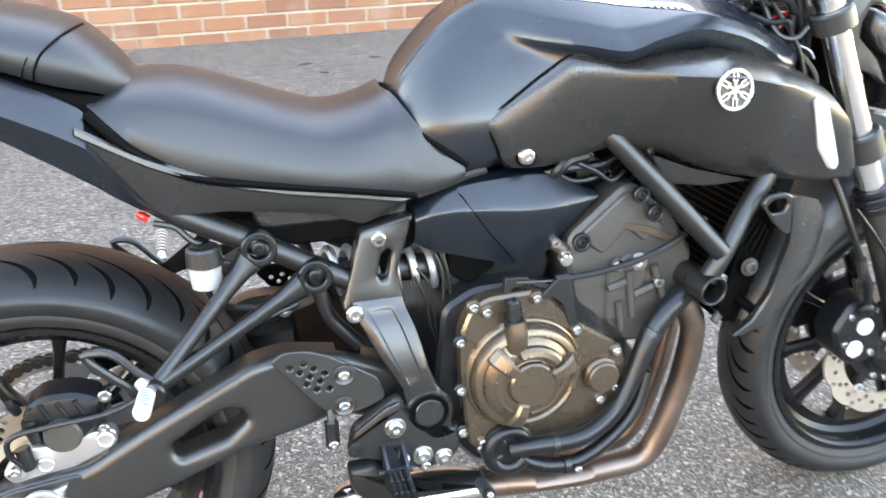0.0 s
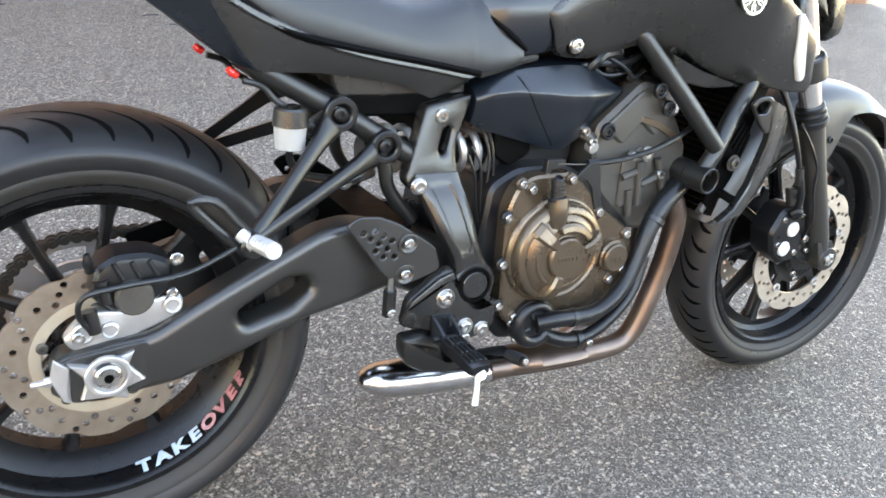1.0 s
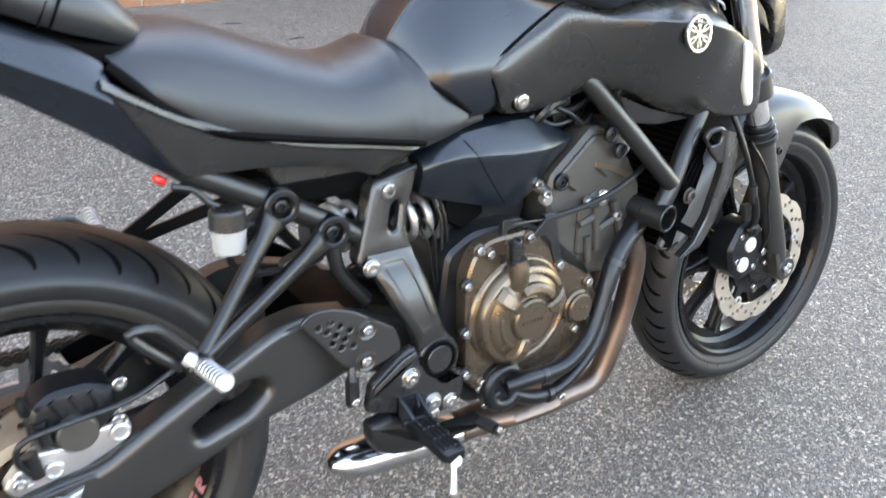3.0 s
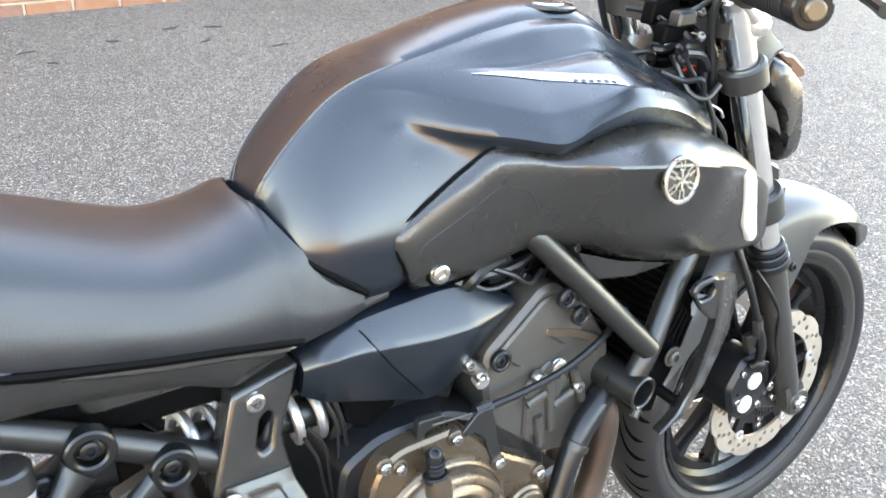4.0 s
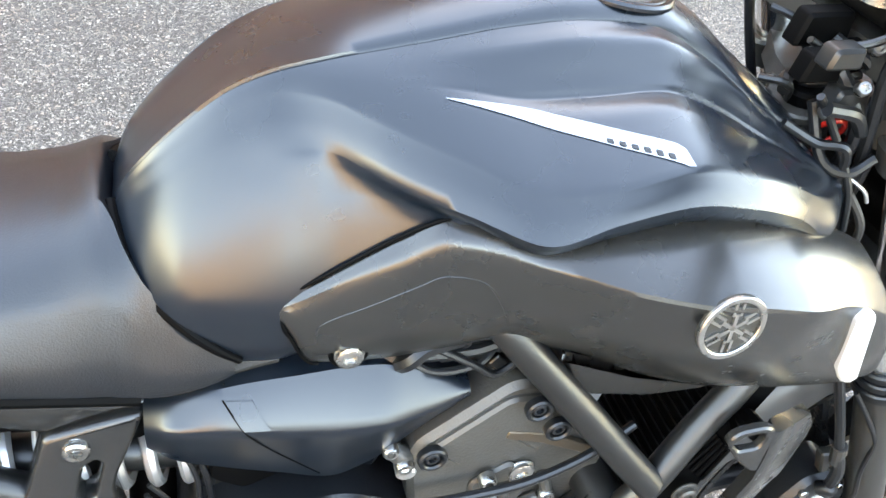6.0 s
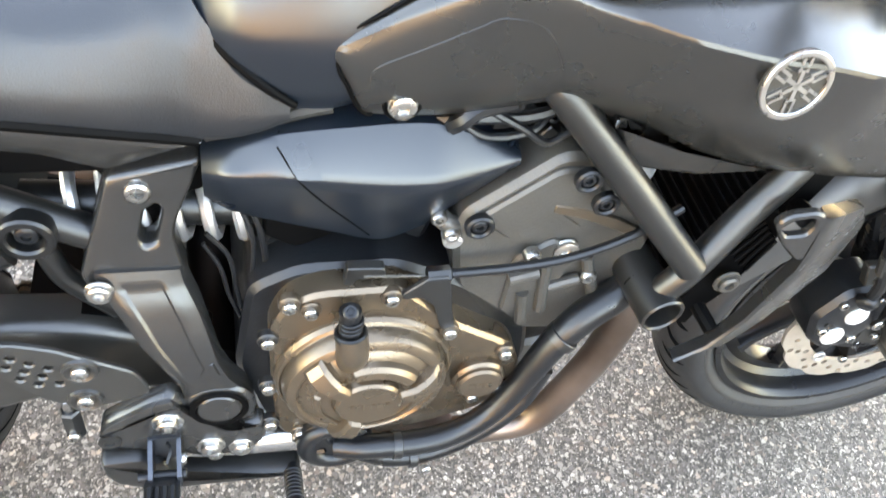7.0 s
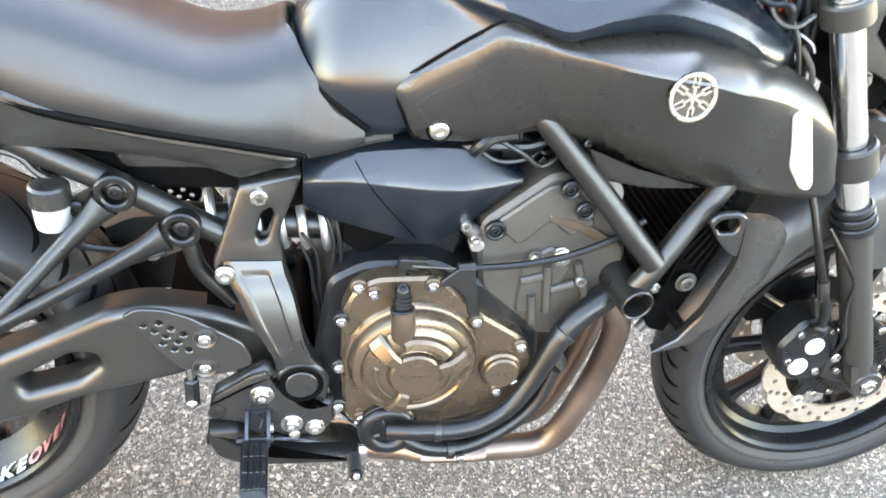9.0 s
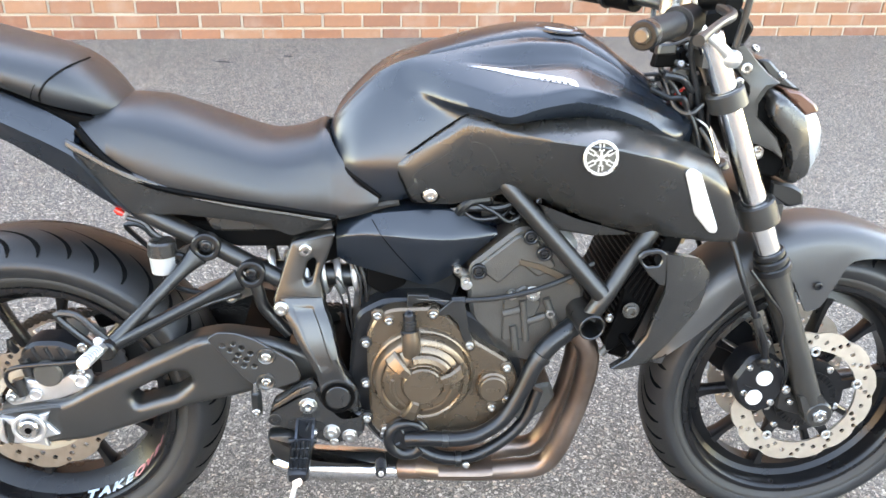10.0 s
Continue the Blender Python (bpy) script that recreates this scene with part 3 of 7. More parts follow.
def tank_profile(x):
    """Half the tank's section at x, from the midplane over the seam, fold, lip and belly to the foot."""
    v = [glide(tank_x, c, x) for c in tank_cols]
    zt, (seam, fold, lip, low, groove, belly, foot) = v[0], [(v[i], v[i + 1]) for i in range(1, 15, 2)]
    cap_flat = math.exp(-((x - 0.873) / 0.075) ** 2)
    half = [(0, zt), (seam[0] * 0.45, zt - (zt - seam[1]) * (0.20 - 0.15 * cap_flat)), (seam[0] * 0.80, zt - (zt - seam[1]) * (0.62 - 0.2 * cap_flat)), (seam[0] - 0.0018, seam[1] + 0.0012)]
    half += [(seam[0] - 0.0008, seam[1] - 0.0022), (seam[0] + 0.0008, seam[1] - 0.0026), (seam[0] + 0.0020, seam[1] - 0.0002)]
    # shoulder: a flat rim, a steep face under it, a fine groove, then the flat field with the lettering down to the
    # fold
    front = max(0.0, min(1.0, (x - 0.705) / 0.13)) * max(0.0, min(1.0, (1.075 - x) / 0.12))
    front = front * front * (3 - 2 * front)
    p0, chord = half[-1], Vector((fold[0] - half[-1][0], fold[1] - half[-1][1]))
    out = Vector((-chord.y, chord.x)).normalized() * (1 if chord.x > 0 else -1)
    for f, o in ((0.06, 0.0016), (0.115, 0.0042), (0.15, 0.0046), (0.19, 0.0036), (0.28, -0.0016), (0.37, -0.0060), (0.395, -0.0064), (0.41, -0.0082), (0.435, -0.0082), (0.45, -0.0058), (0.60, -0.0034), (0.80, -0.0012), (0.95, 0.0), (1.0, 0.0)):
        soft = 0.0022 * 4 * f * (1 - f) * min(1.0, chord.length / 0.05)
        q = Vector(p0) + chord * f + out * (o * front * min(1.0, chord.length / 0.09) + soft * (1 - front))
        half.append((q.x, q.y))
    half += [tuple(fold[i] * (1 - f) + lip[i] * f for i in (0, 1)) for f in (0.06, 0.18)]
    half += bow(half[-1], lip, 0.0008, 3)
    half += bow(lip, low, 0.0, 2)
    half += bow(low, groove, 0.0, 2)
    # flank: one arc at the rear, a bulge from under the groove further on
    rear = max(0.0, min(1.0, (0.735 - x) / 0.10))
    for i in range(1, 9):
        v = 0.57 * (1 - i / 8)
        p = (seam[0] + (belly[0] - seam[0]) * (1 - v ** 1.3) ** (1 / 1.3), belly[1] + (seam[1] - belly[1]) * v)
        t = 1 - i / 8
        q = (groove[0] + (belly[0] - groove[0]) * (1 - t ** 1.4) ** (1 / 1.4), belly[1] + (groove[1] - belly[1]) * t)
        half.append((p[0] * rear + q[0] * (1 - rear), p[1] * rear + q[1] * (1 - rear)))
    for i in range(1, 6):
        t = i / 5
        half.append((foot[0] + (belly[0] - foot[0]) * max(0.0, 1 - t ** 1.8) ** 0.6, belly[1] + (foot[1] - belly[1]) * t))
    return [(x, -p[0], p[1]) for p in half]


tank_rings = [tank_profile(float(x)) for x in np.concatenate([np.linspace(0.512, 0.60, 20), np.linspace(0.606, 1.095, 88)])]
bm = bmesh.new()
loops(bm, [mirror_ring(r) for r in tank_rings])
fuel_tank = part("fuel_tank", bm, PAINT, bike, "matte black fuel tank with creased flanks", 55)

# wing panels beside the tank
wing_keys = [
    # x, top inner (y, z), widest (y, z), foot (y, z)
    (0.622, (0.121, 0.780), (0.128, 0.777), (0.127, 0.768)),
    (0.630, (0.1225, 0.787), (0.131, 0.782), (0.1275, 0.752)),
    (0.648, (0.126, 0.801), (0.135, 0.794), (0.1215, 0.716)),
    (0.700, (0.134, 0.841), (0.149, 0.829), (0.1195, 0.711)),
    (0.731, (0.142, 0.861), (0.157, 0.848), (0.121, 0.715)),
    (0.760, (0.145, 0.861), (0.164, 0.846), (0.125, 0.723)),
    (0.797, (0.146, 0.854), (0.177, 0.840), (0.132, 0.733)),
    (0.850, (0.144, 0.862), (0.206, 0.838), (0.141, 0.722)),
    (0.917, (0.142, 0.864), (0.223, 0.834), (0.152, 0.698)),
    (0.985, (0.136, 0.852), (0.219, 0.820), (0.159, 0.682)),
    (1.048, (0.126, 0.830), (0.198, 0.800), (0.160, 0.671)),
    (1.100, (0.116, 0.806), (0.184, 0.776), (0.158, 0.664)),
    (1.135, (0.112, 0.784), (0.176, 0.752), (0.155, 0.659)),
    (1.174, (0.112, 0.690), (0.156, 0.684), (0.150, 0.657)),
]
wing_x = np.array([k[0] for k in wing_keys])
wing_cols = [np.array([k[1 + j // 2][j % 2] for k in wing_keys]) for j in range(6)]


def wing_profile(x):
    v = [glide(wing_x, c, x) for c in wing_cols]
    a, b, d = v[0:2], v[2:4], v[4:6]
    crown = Vector((b[0] - a[0], b[1] - a[1])).length
    top = bow(a, b, min(0.004, crown * 0.1), 5)
    side = bow(b, d, min(0.010, (b[1] - d[1]) * 0.09), 9)
    half = [(a[0] - 0.03, a[1] - 0.010), (a[0] - 0.002, a[1] - 0.004), tuple(a)] + top[:-1] + [(b[0] - 0.0012, b[1] + 0.0010), (b[0] - 0.0002, b[1] - 0.0020)] + side[:-1] + [tuple(d), (d[0] - 0.004, d[1] - 0.003), (d[0] - 0.03, d[1] + 0.006)]
    return [(x, -p[0], p[1]) for p in half]


wing_rings = [wing_profile(float(x)) for x in np.concatenate([np.linspace(0.622, 0.66, 14), np.linspace(0.665, 1.135, 80), np.linspace(1.139, 1.174, 9)])]


def wing_y(x, z):
    """The shroud's outer skin at x and z."""
    r = wing_profile(float(np.clip(x, 0.622, 1.174)))[2:-2]
    return float(np.interp(z, [p[2] for p in r][::-1], [p[1] for p in r][::-1]))


for s in (1, -1):
    bm = bmesh.new()
    loops(bm, [[V(p[0], p[1] * s, p[2]) for p in r] for r in wing_rings])
    shroud = part("tank_shroud", bm, PANEL, bike, "satin black plastic tank shroud", 30)
    # dark joint between shroud and tank
    edge = [wing_profile(x)[-3] for x in (0.654, 0.648, 0.640, 0.632, 0.626)] + [wing_profile(x)[2] for x in (0.6235, 0.632, 0.645, 0.67, 0.70, 0.731, 0.76, 0.797)]
    bm = bmesh.new()
    tube(bm, [V(p[0] - 0.0010, (p[1] - 0.0006) * s, p[2] + (0.0009 if i > 4 else 0)) for i, p in enumerate(edge)], 0.0016, 8, 4)
    part("shroud_joint", bm, DARK, shroud)
    # lip of the field round the bolt
    line = spline([V(x, 0, z) for x, z in ((0.655, 0.744), (0.648, 0.765), (0.680, 0.789), (0.712, 0.811), (0.730, 0.822), (0.757, 0.818), (0.774, 0.795), (0.786, 0.768))], 5)
    bm = bmesh.new()
    tube(bm, [V(p.x, (wing_y(p.x, p.z) + 0.0002) * s, p.z) for p in line], 0.0009, 6, 2)
    part("shroud_lip", bm, PANEL, shroud)

# seat
seat_keys = [
    # x, half width, top z, lower edge z
    (0.136, 0.092, 0.838, 0.826),
    (0.160, 0.110, 0.848, 0.803),
    (0.190, 0.117, 0.856, 0.775),
    (0.250, 0.122, 0.852, 0.742),
    (0.315, 0.124, 0.831, 0.727),
    (0.378, 0.124, 0.808, 0.715),
    (0.424, 0.122, 0.797, 0.706),
    (0.471, 0.120, 0.804, 0.697),
    (0.500, 0.118, 0.816, 0.692),
    (0.512, 0.118, 0.812, 0.690),
    (0.520, 0.118, 0.806, 0.689),
    (0.532, 0.119, 0.790, 0.689),
    (0.545, 0.120, 0.772, 0.690),
    (0.560, 0.121, 0.755, 0.694),
    (0.575, 0.121, 0.740, 0.699),
    (0.592, 0.119, 0.726, 0.706),
]


NOSE_X = [0.500, 0.512, 0.520, 0.532, 0.545, 0.560, 0.575, 0.592]
NOSE_Z = [0.814, 0.808, 0.797, 0.780, 0.766, 0.7525, 0.740, 0.725]
SEAT_V, SEAT_G = [0, 0.02, 0.12, 0.30, 0.42, 0.72, 1.0], [0, 0.30, 0.58, 0.79, 0.85, 0.94, 1.0]


def seat_half(k):
    """Half a section of the saddle; at the nose it is cut off along the edge beside the tank."""
    x, w, zt, zl = k
    nose = x > 0.505
    zt = 0.816 if nose else zt
    h, cut = zt - zl - 0.004, 0.02
    if nose:
        cut = (zt - float(np.interp(x, NOSE_X, NOSE_Z))) / h
    vs = [cut] + [cut + (1 - cut) * v for v in (0.10, 0.285, 0.41, 0.715, 1.0)]
    side = [(x, -w * float(np.interp(v, SEAT_V, SEAT_G)), zt - h * v) for v in vs]
    return [(x, 0, zt - h * cut - (0.02 if nose else -0.001))] + side + [(x, -w * 0.985, zl), (x, -w * 0.7, zl - 0.001)]


bm = bmesh.new()
loops(bm, [mirror_ring([tuple(p) for p in r]) for r in loft([seat_half(k) for k in seat_keys], 5)])
part("rider_seat", bm, VINYL, bike, "black vinyl rider seat", 50)

# Dark tubes laid between seat nose and tank, standing for the gap's shade.
for s in (1, -1):
    bm = bmesh.new()
    tube(bm, [(0.512, -0.030 * s, 0.806), (0.515, -0.050 * s, 0.798), (0.523, -0.073 * s, 0.783), (0.538, -0.093 * s, 0.766), (0.558, -0.109 * s, 0.750), (0.578, -0.116 * s, 0.734), (0.596, -0.117 * s, 0.720)], [0.005, 0.0065, 0.0065, 0.006, 0.005, 0.0045, 0.003], 10)
    part("tank_gap_shade", bm, DARK, fuel_tank)

def pillow(bm, poly, levels):
    """A padded panel: rings of the polygon, each moved inwards and set at its own y, the last one closed."""
    rings = []
    for d, y in levels:
        pl = shrink(poly, d) if d else poly
        yf = y if callable(y) else (lambda x, z, y=y: y)
        rings.append([V(px, yf(px, pz), pz) for px, pz in pl])
    return loops(bm, rings)


def both(name, make, material, label="", smooth=35.0):
    """A part on each side of the bike; make(bm) builds the one at -y."""
    made = []
    for s in (1, -1):
        bm = bmesh.new()
        make(bm)
        if s < 0:
            bmesh.ops.scale(bm, vec=(1, -1, 1), verts=bm.verts)
        made.append(part(name, bm, material, bike, label, smooth))
    return made


# rear: swingarm, axle, brake
ARM = [(-0.062, 0.300), (-0.058, 0.338), (0.000, 0.350), (0.060, 0.357), (0.130, 0.397), (0.240, 0.452), (0.290, 0.477), (0.335, 0.482), (0.42, 0.462), (0.52, 0.420), (0.52, 0.345), (0.455, 0.348), (0.400, 0.372), (0.366, 0.362), (0.270, 0.346), (0.180, 0.310), (0.090, 0.281), (0.020, 0.272), (-0.035, 0.274)]
SLOT = [(0.171, 0.371), (0.243, 0.412), (0.269, 0.411), (0.276, 0.393), (0.248, 0.369), (0.180, 0.349)]


def arm_y(x, z):
    return float(np.interp(x, [-0.06, 0.02, 0.10, 0.30, 0.40, 0.52], [-0.130, -0.130, -0.134, -0.132, -0.120, -0.112]))


def build_arm(bm):
    plate(bm, rounded(ARM, 0.016, 4), arm_y, 0.044, 0.015, [rounded(SLOT, 0.010, 4)], steps=5)


arms = both("swingarm", build_arm, SWING, "graphite cast swingarm with a slot", 50)
# Bridge inside the arms, the shade there put into its near-black colour.
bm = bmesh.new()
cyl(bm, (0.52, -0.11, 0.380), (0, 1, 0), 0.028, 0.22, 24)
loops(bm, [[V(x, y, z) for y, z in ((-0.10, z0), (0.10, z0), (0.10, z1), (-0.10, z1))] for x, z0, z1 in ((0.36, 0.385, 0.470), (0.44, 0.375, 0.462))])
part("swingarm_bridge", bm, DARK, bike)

# dark end block, adjuster and axle nut
bm = bmesh.new()
plate(bm, rounded([(-0.064, 0.296), (-0.058, 0.334), (-0.03, 0.342), (0.055, 0.352), (0.066, 0.330), (0.064, 0.292), (0.04, 0.282), (-0.035, 0.276)], 0.008), -0.1315, 0.006, 0.002)
part("axle_block", bm, FORK, arms[0])
bm = bmesh.new()
pillow(bm, [(-0.043, 0.337), (-0.011, 0.329), (0.037, 0.343), (0.029, 0.324), (0.049, 0.300), (0.025, 0.292), (0.028, 0.275), (0.007, 0.281), (-0.030, 0.284), (-0.022, 0.310)], [(0, -0.130), (0, -0.1365), (0.0025, -0.1395), (0.005, -0.140)])
adj = part("chain_adjuster", bm, ALLOY, arms[0], "bright cast alloy axle adjuster plate")
bm = bmesh.new()
ringed(bm, (0.003, -0.1390, 0.3155), (0, -1, 0), 0.0285, 0.0215, 0.007, 36, 0.0015)
part("axle_washer", bm, ALLOY, adj)
bm = bmesh.new()
cyl(bm, (0.003, -0.139, 0.3155), (0, -1, 0), 0.0170, 0.010, 28, 0.003)
part("axle_nut", bm, STEEL, adj)
# Dark disc on the nut's end, painting the shade inside a bore.
bm = bmesh.new()
cyl(bm, (0.003, -0.1490, 0.3155), (0, -1, 0), 0.006, 0.001, 14)
part("axle_bore_shade", bm, DARK, adj)
bm = bmesh.new()
tube(bm, [(-0.085, -0.128, 0.312), (-0.060, -0.130, 0.314)], 0.004, 8)
cyl(bm, (-0.062, -0.130, 0.314), (-1, 0, 0), 0.007, 0.008, 6)
part("adjuster_bolt", bm, ALLOY, arms[0])
plate_poly = [(-0.058, 0.345), (-0.064, 0.318), (-0.050, 0.285), (-0.040, 0.280), (-0.046, 0.300), (-0.040, 0.330)]
bm = bmesh.new()
plate(bm, plate_poly, -0.1355, 0.004, 0.001)
part("adjuster_plate", bm, ALLOY, arms[0])

# rear caliper
bm = bmesh.new()
plate(bm, rounded([(-0.044, 0.358), (-0.031, 0.374), (-0.006, 0.394), (0.032, 0.390), (0.066, 0.402), (0.100, 0.404), (0.106, 0.392), (0.101, 0.374), (0.060, 0.358), (0.025, 0.343), (-0.004, 0.335), (-0.034, 0.342)], 0.007, 3), -0.114, 0.018, 0.005, steps=3)
cal = part("rear_caliper_bracket", bm, ALLOY, bike, "silver alloy rear caliper bracket")
bm = bmesh.new()
pillow(bm, rounded([(-0.010, 0.415), (0.000, 0.452), (0.022, 0.466), (0.062, 0.466), (0.092, 0.452), (0.090, 0.416), (0.060, 0.392), (0.018, 0.388)], 0.010), [(0, -0.070), (0, -0.112), (0.005, -0.119), (0.012, -0.121)])
part("caliper_body", bm, BARREL, cal, "black rear brake caliper")
bm = bmesh.new()
cyl(bm, (0.042, -0.119, 0.412), (0, -1, 0), 0.024, 0.012, 28, 0.003)
part("piston_housing", bm, CAST, cal)
for x, z in ((-0.012, 0.398), (0.004, 0.437)):
    bm = bmesh.new()
    tube(bm, [(x, -0.118, z), (x + 0.006, -0.122, z - 0.030)], [0.010, 0.0085], 12)
    part("slide_pin_boot", bm, HOSE, cal)
for x, z, r in ((-0.020, 0.366, 0.015), (0.012, 0.366, 0.012), (0.090, 0.390, 0.013)):
    bm = bmesh.new()
    lathe(bm, (x, 0, z), [(r, -0.112), (r * 0.95, -0.118), (r * 0.75, -0.1195), (r * 0.6, -0.1175), (0.0, -0.117)], 24)
    part("cast_boss", bm, ALLOY, cal)
bm = bmesh.new()
tube(bm, [(-0.007, -0.118, 0.452), (-0.010, -0.126, 0.466), (-0.011, -0.128, 0.478)], [0.0065, 0.0060, 0.0035], 12)
part("bleed_nipple", bm, HOSE, cal)
for k in range(3):
    bm = bmesh.new()
    tube(bm, [(0.020 + 0.021 * k, -0.1205, 0.458), (0.030 + 0.021 * k, -0.1205, 0.436)], 0.0036, 8)
    part("casting_rib", bm, BARREL, cal)
bolt(cal, (-0.026, -0.1195, 0.364), 0.008, 0.006)
bolt(cal, (0.090, -0.112, 0.406), 0.008, 0.006)
bolt(cal, (0.098, -0.108, 0.452), 0.009, 0.006)
bm = bmesh.new()
tube(bm, [(-0.012, -0.124, 0.372), (-0.025, -0.130, 0.400), (-0.016, -0.132, 0.424), (0.030, -0.132, 0.432), (0.100, -0.128, 0.436), (0.150, -0.122, 0.452), (0.200, -0.116, 0.476), (0.290, -0.104, 0.520), (0.36, -0.09, 0.540)], 0.0038, 10)
part("brake_hose", bm, HOSE, bike, "thin black rear brake hose")

# chain and sprocket on the far side
bm = bmesh.new()
n = 42
teeth = [(REAR[0] + (0.104 + 0.004 * (i % 2)) * math.cos(2 * math.pi * i / (2 * n)), REAR[2] + (0.104 + 0.004 * (i % 2)) * math.sin(2 * math.pi * i / (2 * n))) for i in range(2 * n)]
holes = [circle(REAR[0], REAR[2], 0.060, 30)]
for i in range(5):
    a0 = 2 * math.pi * i / 5 + 0.2
    seg = [(r * math.cos(a), REAR[2] + r * math.sin(a)) for r, a in [(0.094, a0 + 0.05 * k) for k in range(17)] + [(0.072, a0 + 0.05 * k) for k in range(16, -1, -1)]]
    holes.append(seg)
plate(bm, teeth, 0.072, 0.007, 0.0, holes)
part("rear_sprocket", bm, ALLOY, rear_wheel, "pale alloy rear sprocket")
C1, R1, C2, R2 = Vector((0.0, 0.315)), 0.109, Vector((0.515, 0.395)), 0.036
d = (C2 - C1)
gap = math.acos((R1 - R2) / d.length)
base = math.atan2(d.y, d.x)
path = []
for k in range(60):
    a = base + gap + (2 * math.pi - 2 * gap) * k / 59
    path.append(C1 + R1 * Vector((math.cos(a), math.sin(a))))
for k in range(14):
    a = base - gap + 2 * gap * k / 13
    path.append(C2 + R2 * Vector((math.cos(a), math.sin(a))))
path.append(path[0])
dist = [0.0]
for a, b in zip(path, path[1:]):
    dist.append(dist[-1] + (b - a).length)
links = int(dist[-1] / 0.0159) // 2 * 2


def on_chain(s):
    s %= dist[-1]
    return Vector((np.interp(s, dist, [p.x for p in path]), np.interp(s, dist, [p.y for p in path])))


bm = bmesh.new()
pitch = dist[-1] / links
for i in range(links):
    a, b = on_chain(i * pitch), on_chain((i + 1) * pitch)
    t = (b - a).normalized()
    nn = Vector((-t.y, t.x))
    ys = ((0.0690, 0.0715), (0.0815, 0.0840)) if i % 2 else ((0.0715, 0.0735), (0.0790, 0.0815))
    for y0, y1 in ys:
        out = []
        for cc, s0 in ((a, -1), (b, 1)):
            for k in range(7):
                an = -2.0 + 4.0 * k / 6
                out.append(cc + t * s0 * 0.0088 * math.cos(an) + nn * 0.0088 * math.sin(an) * s0)
            out.append((a + b) / 2 + nn * 0.0050 * s0)
        loops(bm, [[V(q.x, y, q.y) for q in out] for y in (y0, y1)])
    cyl(bm, (a.x, 0.0665, a.y), (0, 1, 0), 0.0042, 0.020, 8)
    cyl(bm, (a.x, 0.0740, a.y), (0, 1, 0), 0.0068, 0.0045, 8)
tagged(part("drive_chain", bm, CHAIN, bike, "greasy dark drive chain"), kind="stuff")
bm = bmesh.new()
plate(bm, rounded([(0.06, 0.425), (0.14, 0.450), (0.24, 0.482), (0.26, 0.478), (0.26, 0.462), (0.14, 0.420), (0.07, 0.398)], 0.008), 0.060, 0.004, 0.001)
part("chain_guard", bm, DARK, bike)

# hangers for the passenger pegs
def build_hanger(bm):
    low = V(0.169, -0.198, 0.498)
    for top, bend in ((V(0.315, -0.112, 0.634), 0), (V(0.384, -0.113, 0.586), 0)):
        ringed(bm, top + V(0, 0.010, 0), (0, -1, 0), 0.0235, 0.0140, 0.016, 28, 0.002)
        d = (low - top)
        u = d.normalized()
        nrm = u.cross(V(0, 1, 0)).normalized()
        rings = []
        for f, w in ((0.085, 0.0190), (0.14, 0.0150), (0.22, 0.0118), (0.36, 0.0100), (0.6, 0.0092), (1.0, 0.0100)):
            o = top + d * f
            rings.append([o + nrm * w * a + V(0, b, 0) for a, b in ((-1, 0.007), (-1, 0.001), (-0.82, -0.0035), (-0.45, -0.0058), (0.45, -0.0058), (0.82, -0.0035), (1, 0.001), (1, 0.007))])
        loops(bm, rings)
    cyl(bm, low + V(0, 0.012, 0), (0, -1, 0), 0.016, 0.026, 20, 0.003)


hang = both("peg_hanger", build_hanger, PLASTIC, "black forked passenger peg hanger", 40)
for h, s in zip(hang, (-1, 1)):
    for x, z in ((0.315, 0.634), (0.384, 0.586)):
        bolt(h, (x, s * 0.109, z), 0.0092, 0.005, (0, s, 0), BARREL, "hanger_bolt")
    bm = bmesh.new()
    tube(bm, [(0.168, s * 0.200, 0.503), (0.166, s * 0.230, 0.512), (0.165, s * 0.296, 0.527)], [0.006, 0.0082, 0.0082], 14, 5)
    ppeg = part("passenger_peg", bm, ALLOY, bike, "bare alloy ribbed passenger footpeg")
    for k in range(7):
        y = 0.232 + 0.0095 * k
        bm = bmesh.new()
        ringed(bm, (0.1655, s * y, 0.5125 + (y - 0.23) * 0.22), (0, s, 0.19), 0.0102, 0.0075, 0.006, 16, 0.001)
        rib = part("rib", bm, ALLOY, bike)
        rib.parent = ppeg
    bm = bmesh.new()
    tube(bm, [(0.156, s * 0.196, 0.512), (0.170, s * 0.212, 0.500)], 0.009, 10)
    part("peg_pivot", bm, ALLOY, h)
    bm = bmesh.new()
    tube(bm, [(0.168, s * 0.194, 0.510), (0.152, s * 0.195, 0.528), (0.127, s * 0.195, 0.555), (0.098, s * 0.195, 0.556), (0.118, s * 0.195, 0.530), (0.150, s * 0.194, 0.498)], 0.0055, 8, 3)
    part("boot_guard", bm, FRAME, h)

# brake fluid reservoir
bm = bmesh.new()
cyl(bm, (0.246, -0.112, 0.592), (0, 0, 1), 0.0195, 0.031, 24, 0.002, 0.0215)
res = part("fluid_reservoir", bm, WHITE, bike, "translucent white brake fluid reservoir with a black cap")
bm = bmesh.new()
cyl(bm, (0.246, -0.112, 0.622), (0, 0, 1), 0.0235, 0.024, 24, 0.003, 0.0220)
part("cap", bm, PANEL, res)
bm = bmesh.new()
plate(bm, rounded([(0.262, 0.600), (0.262, 0.622), (0.292, 0.640), (0.300, 0.625), (0.285, 0.606)], 0.004), -0.108, 0.004, 0.0)
part("bracket", bm, FRAME, res)
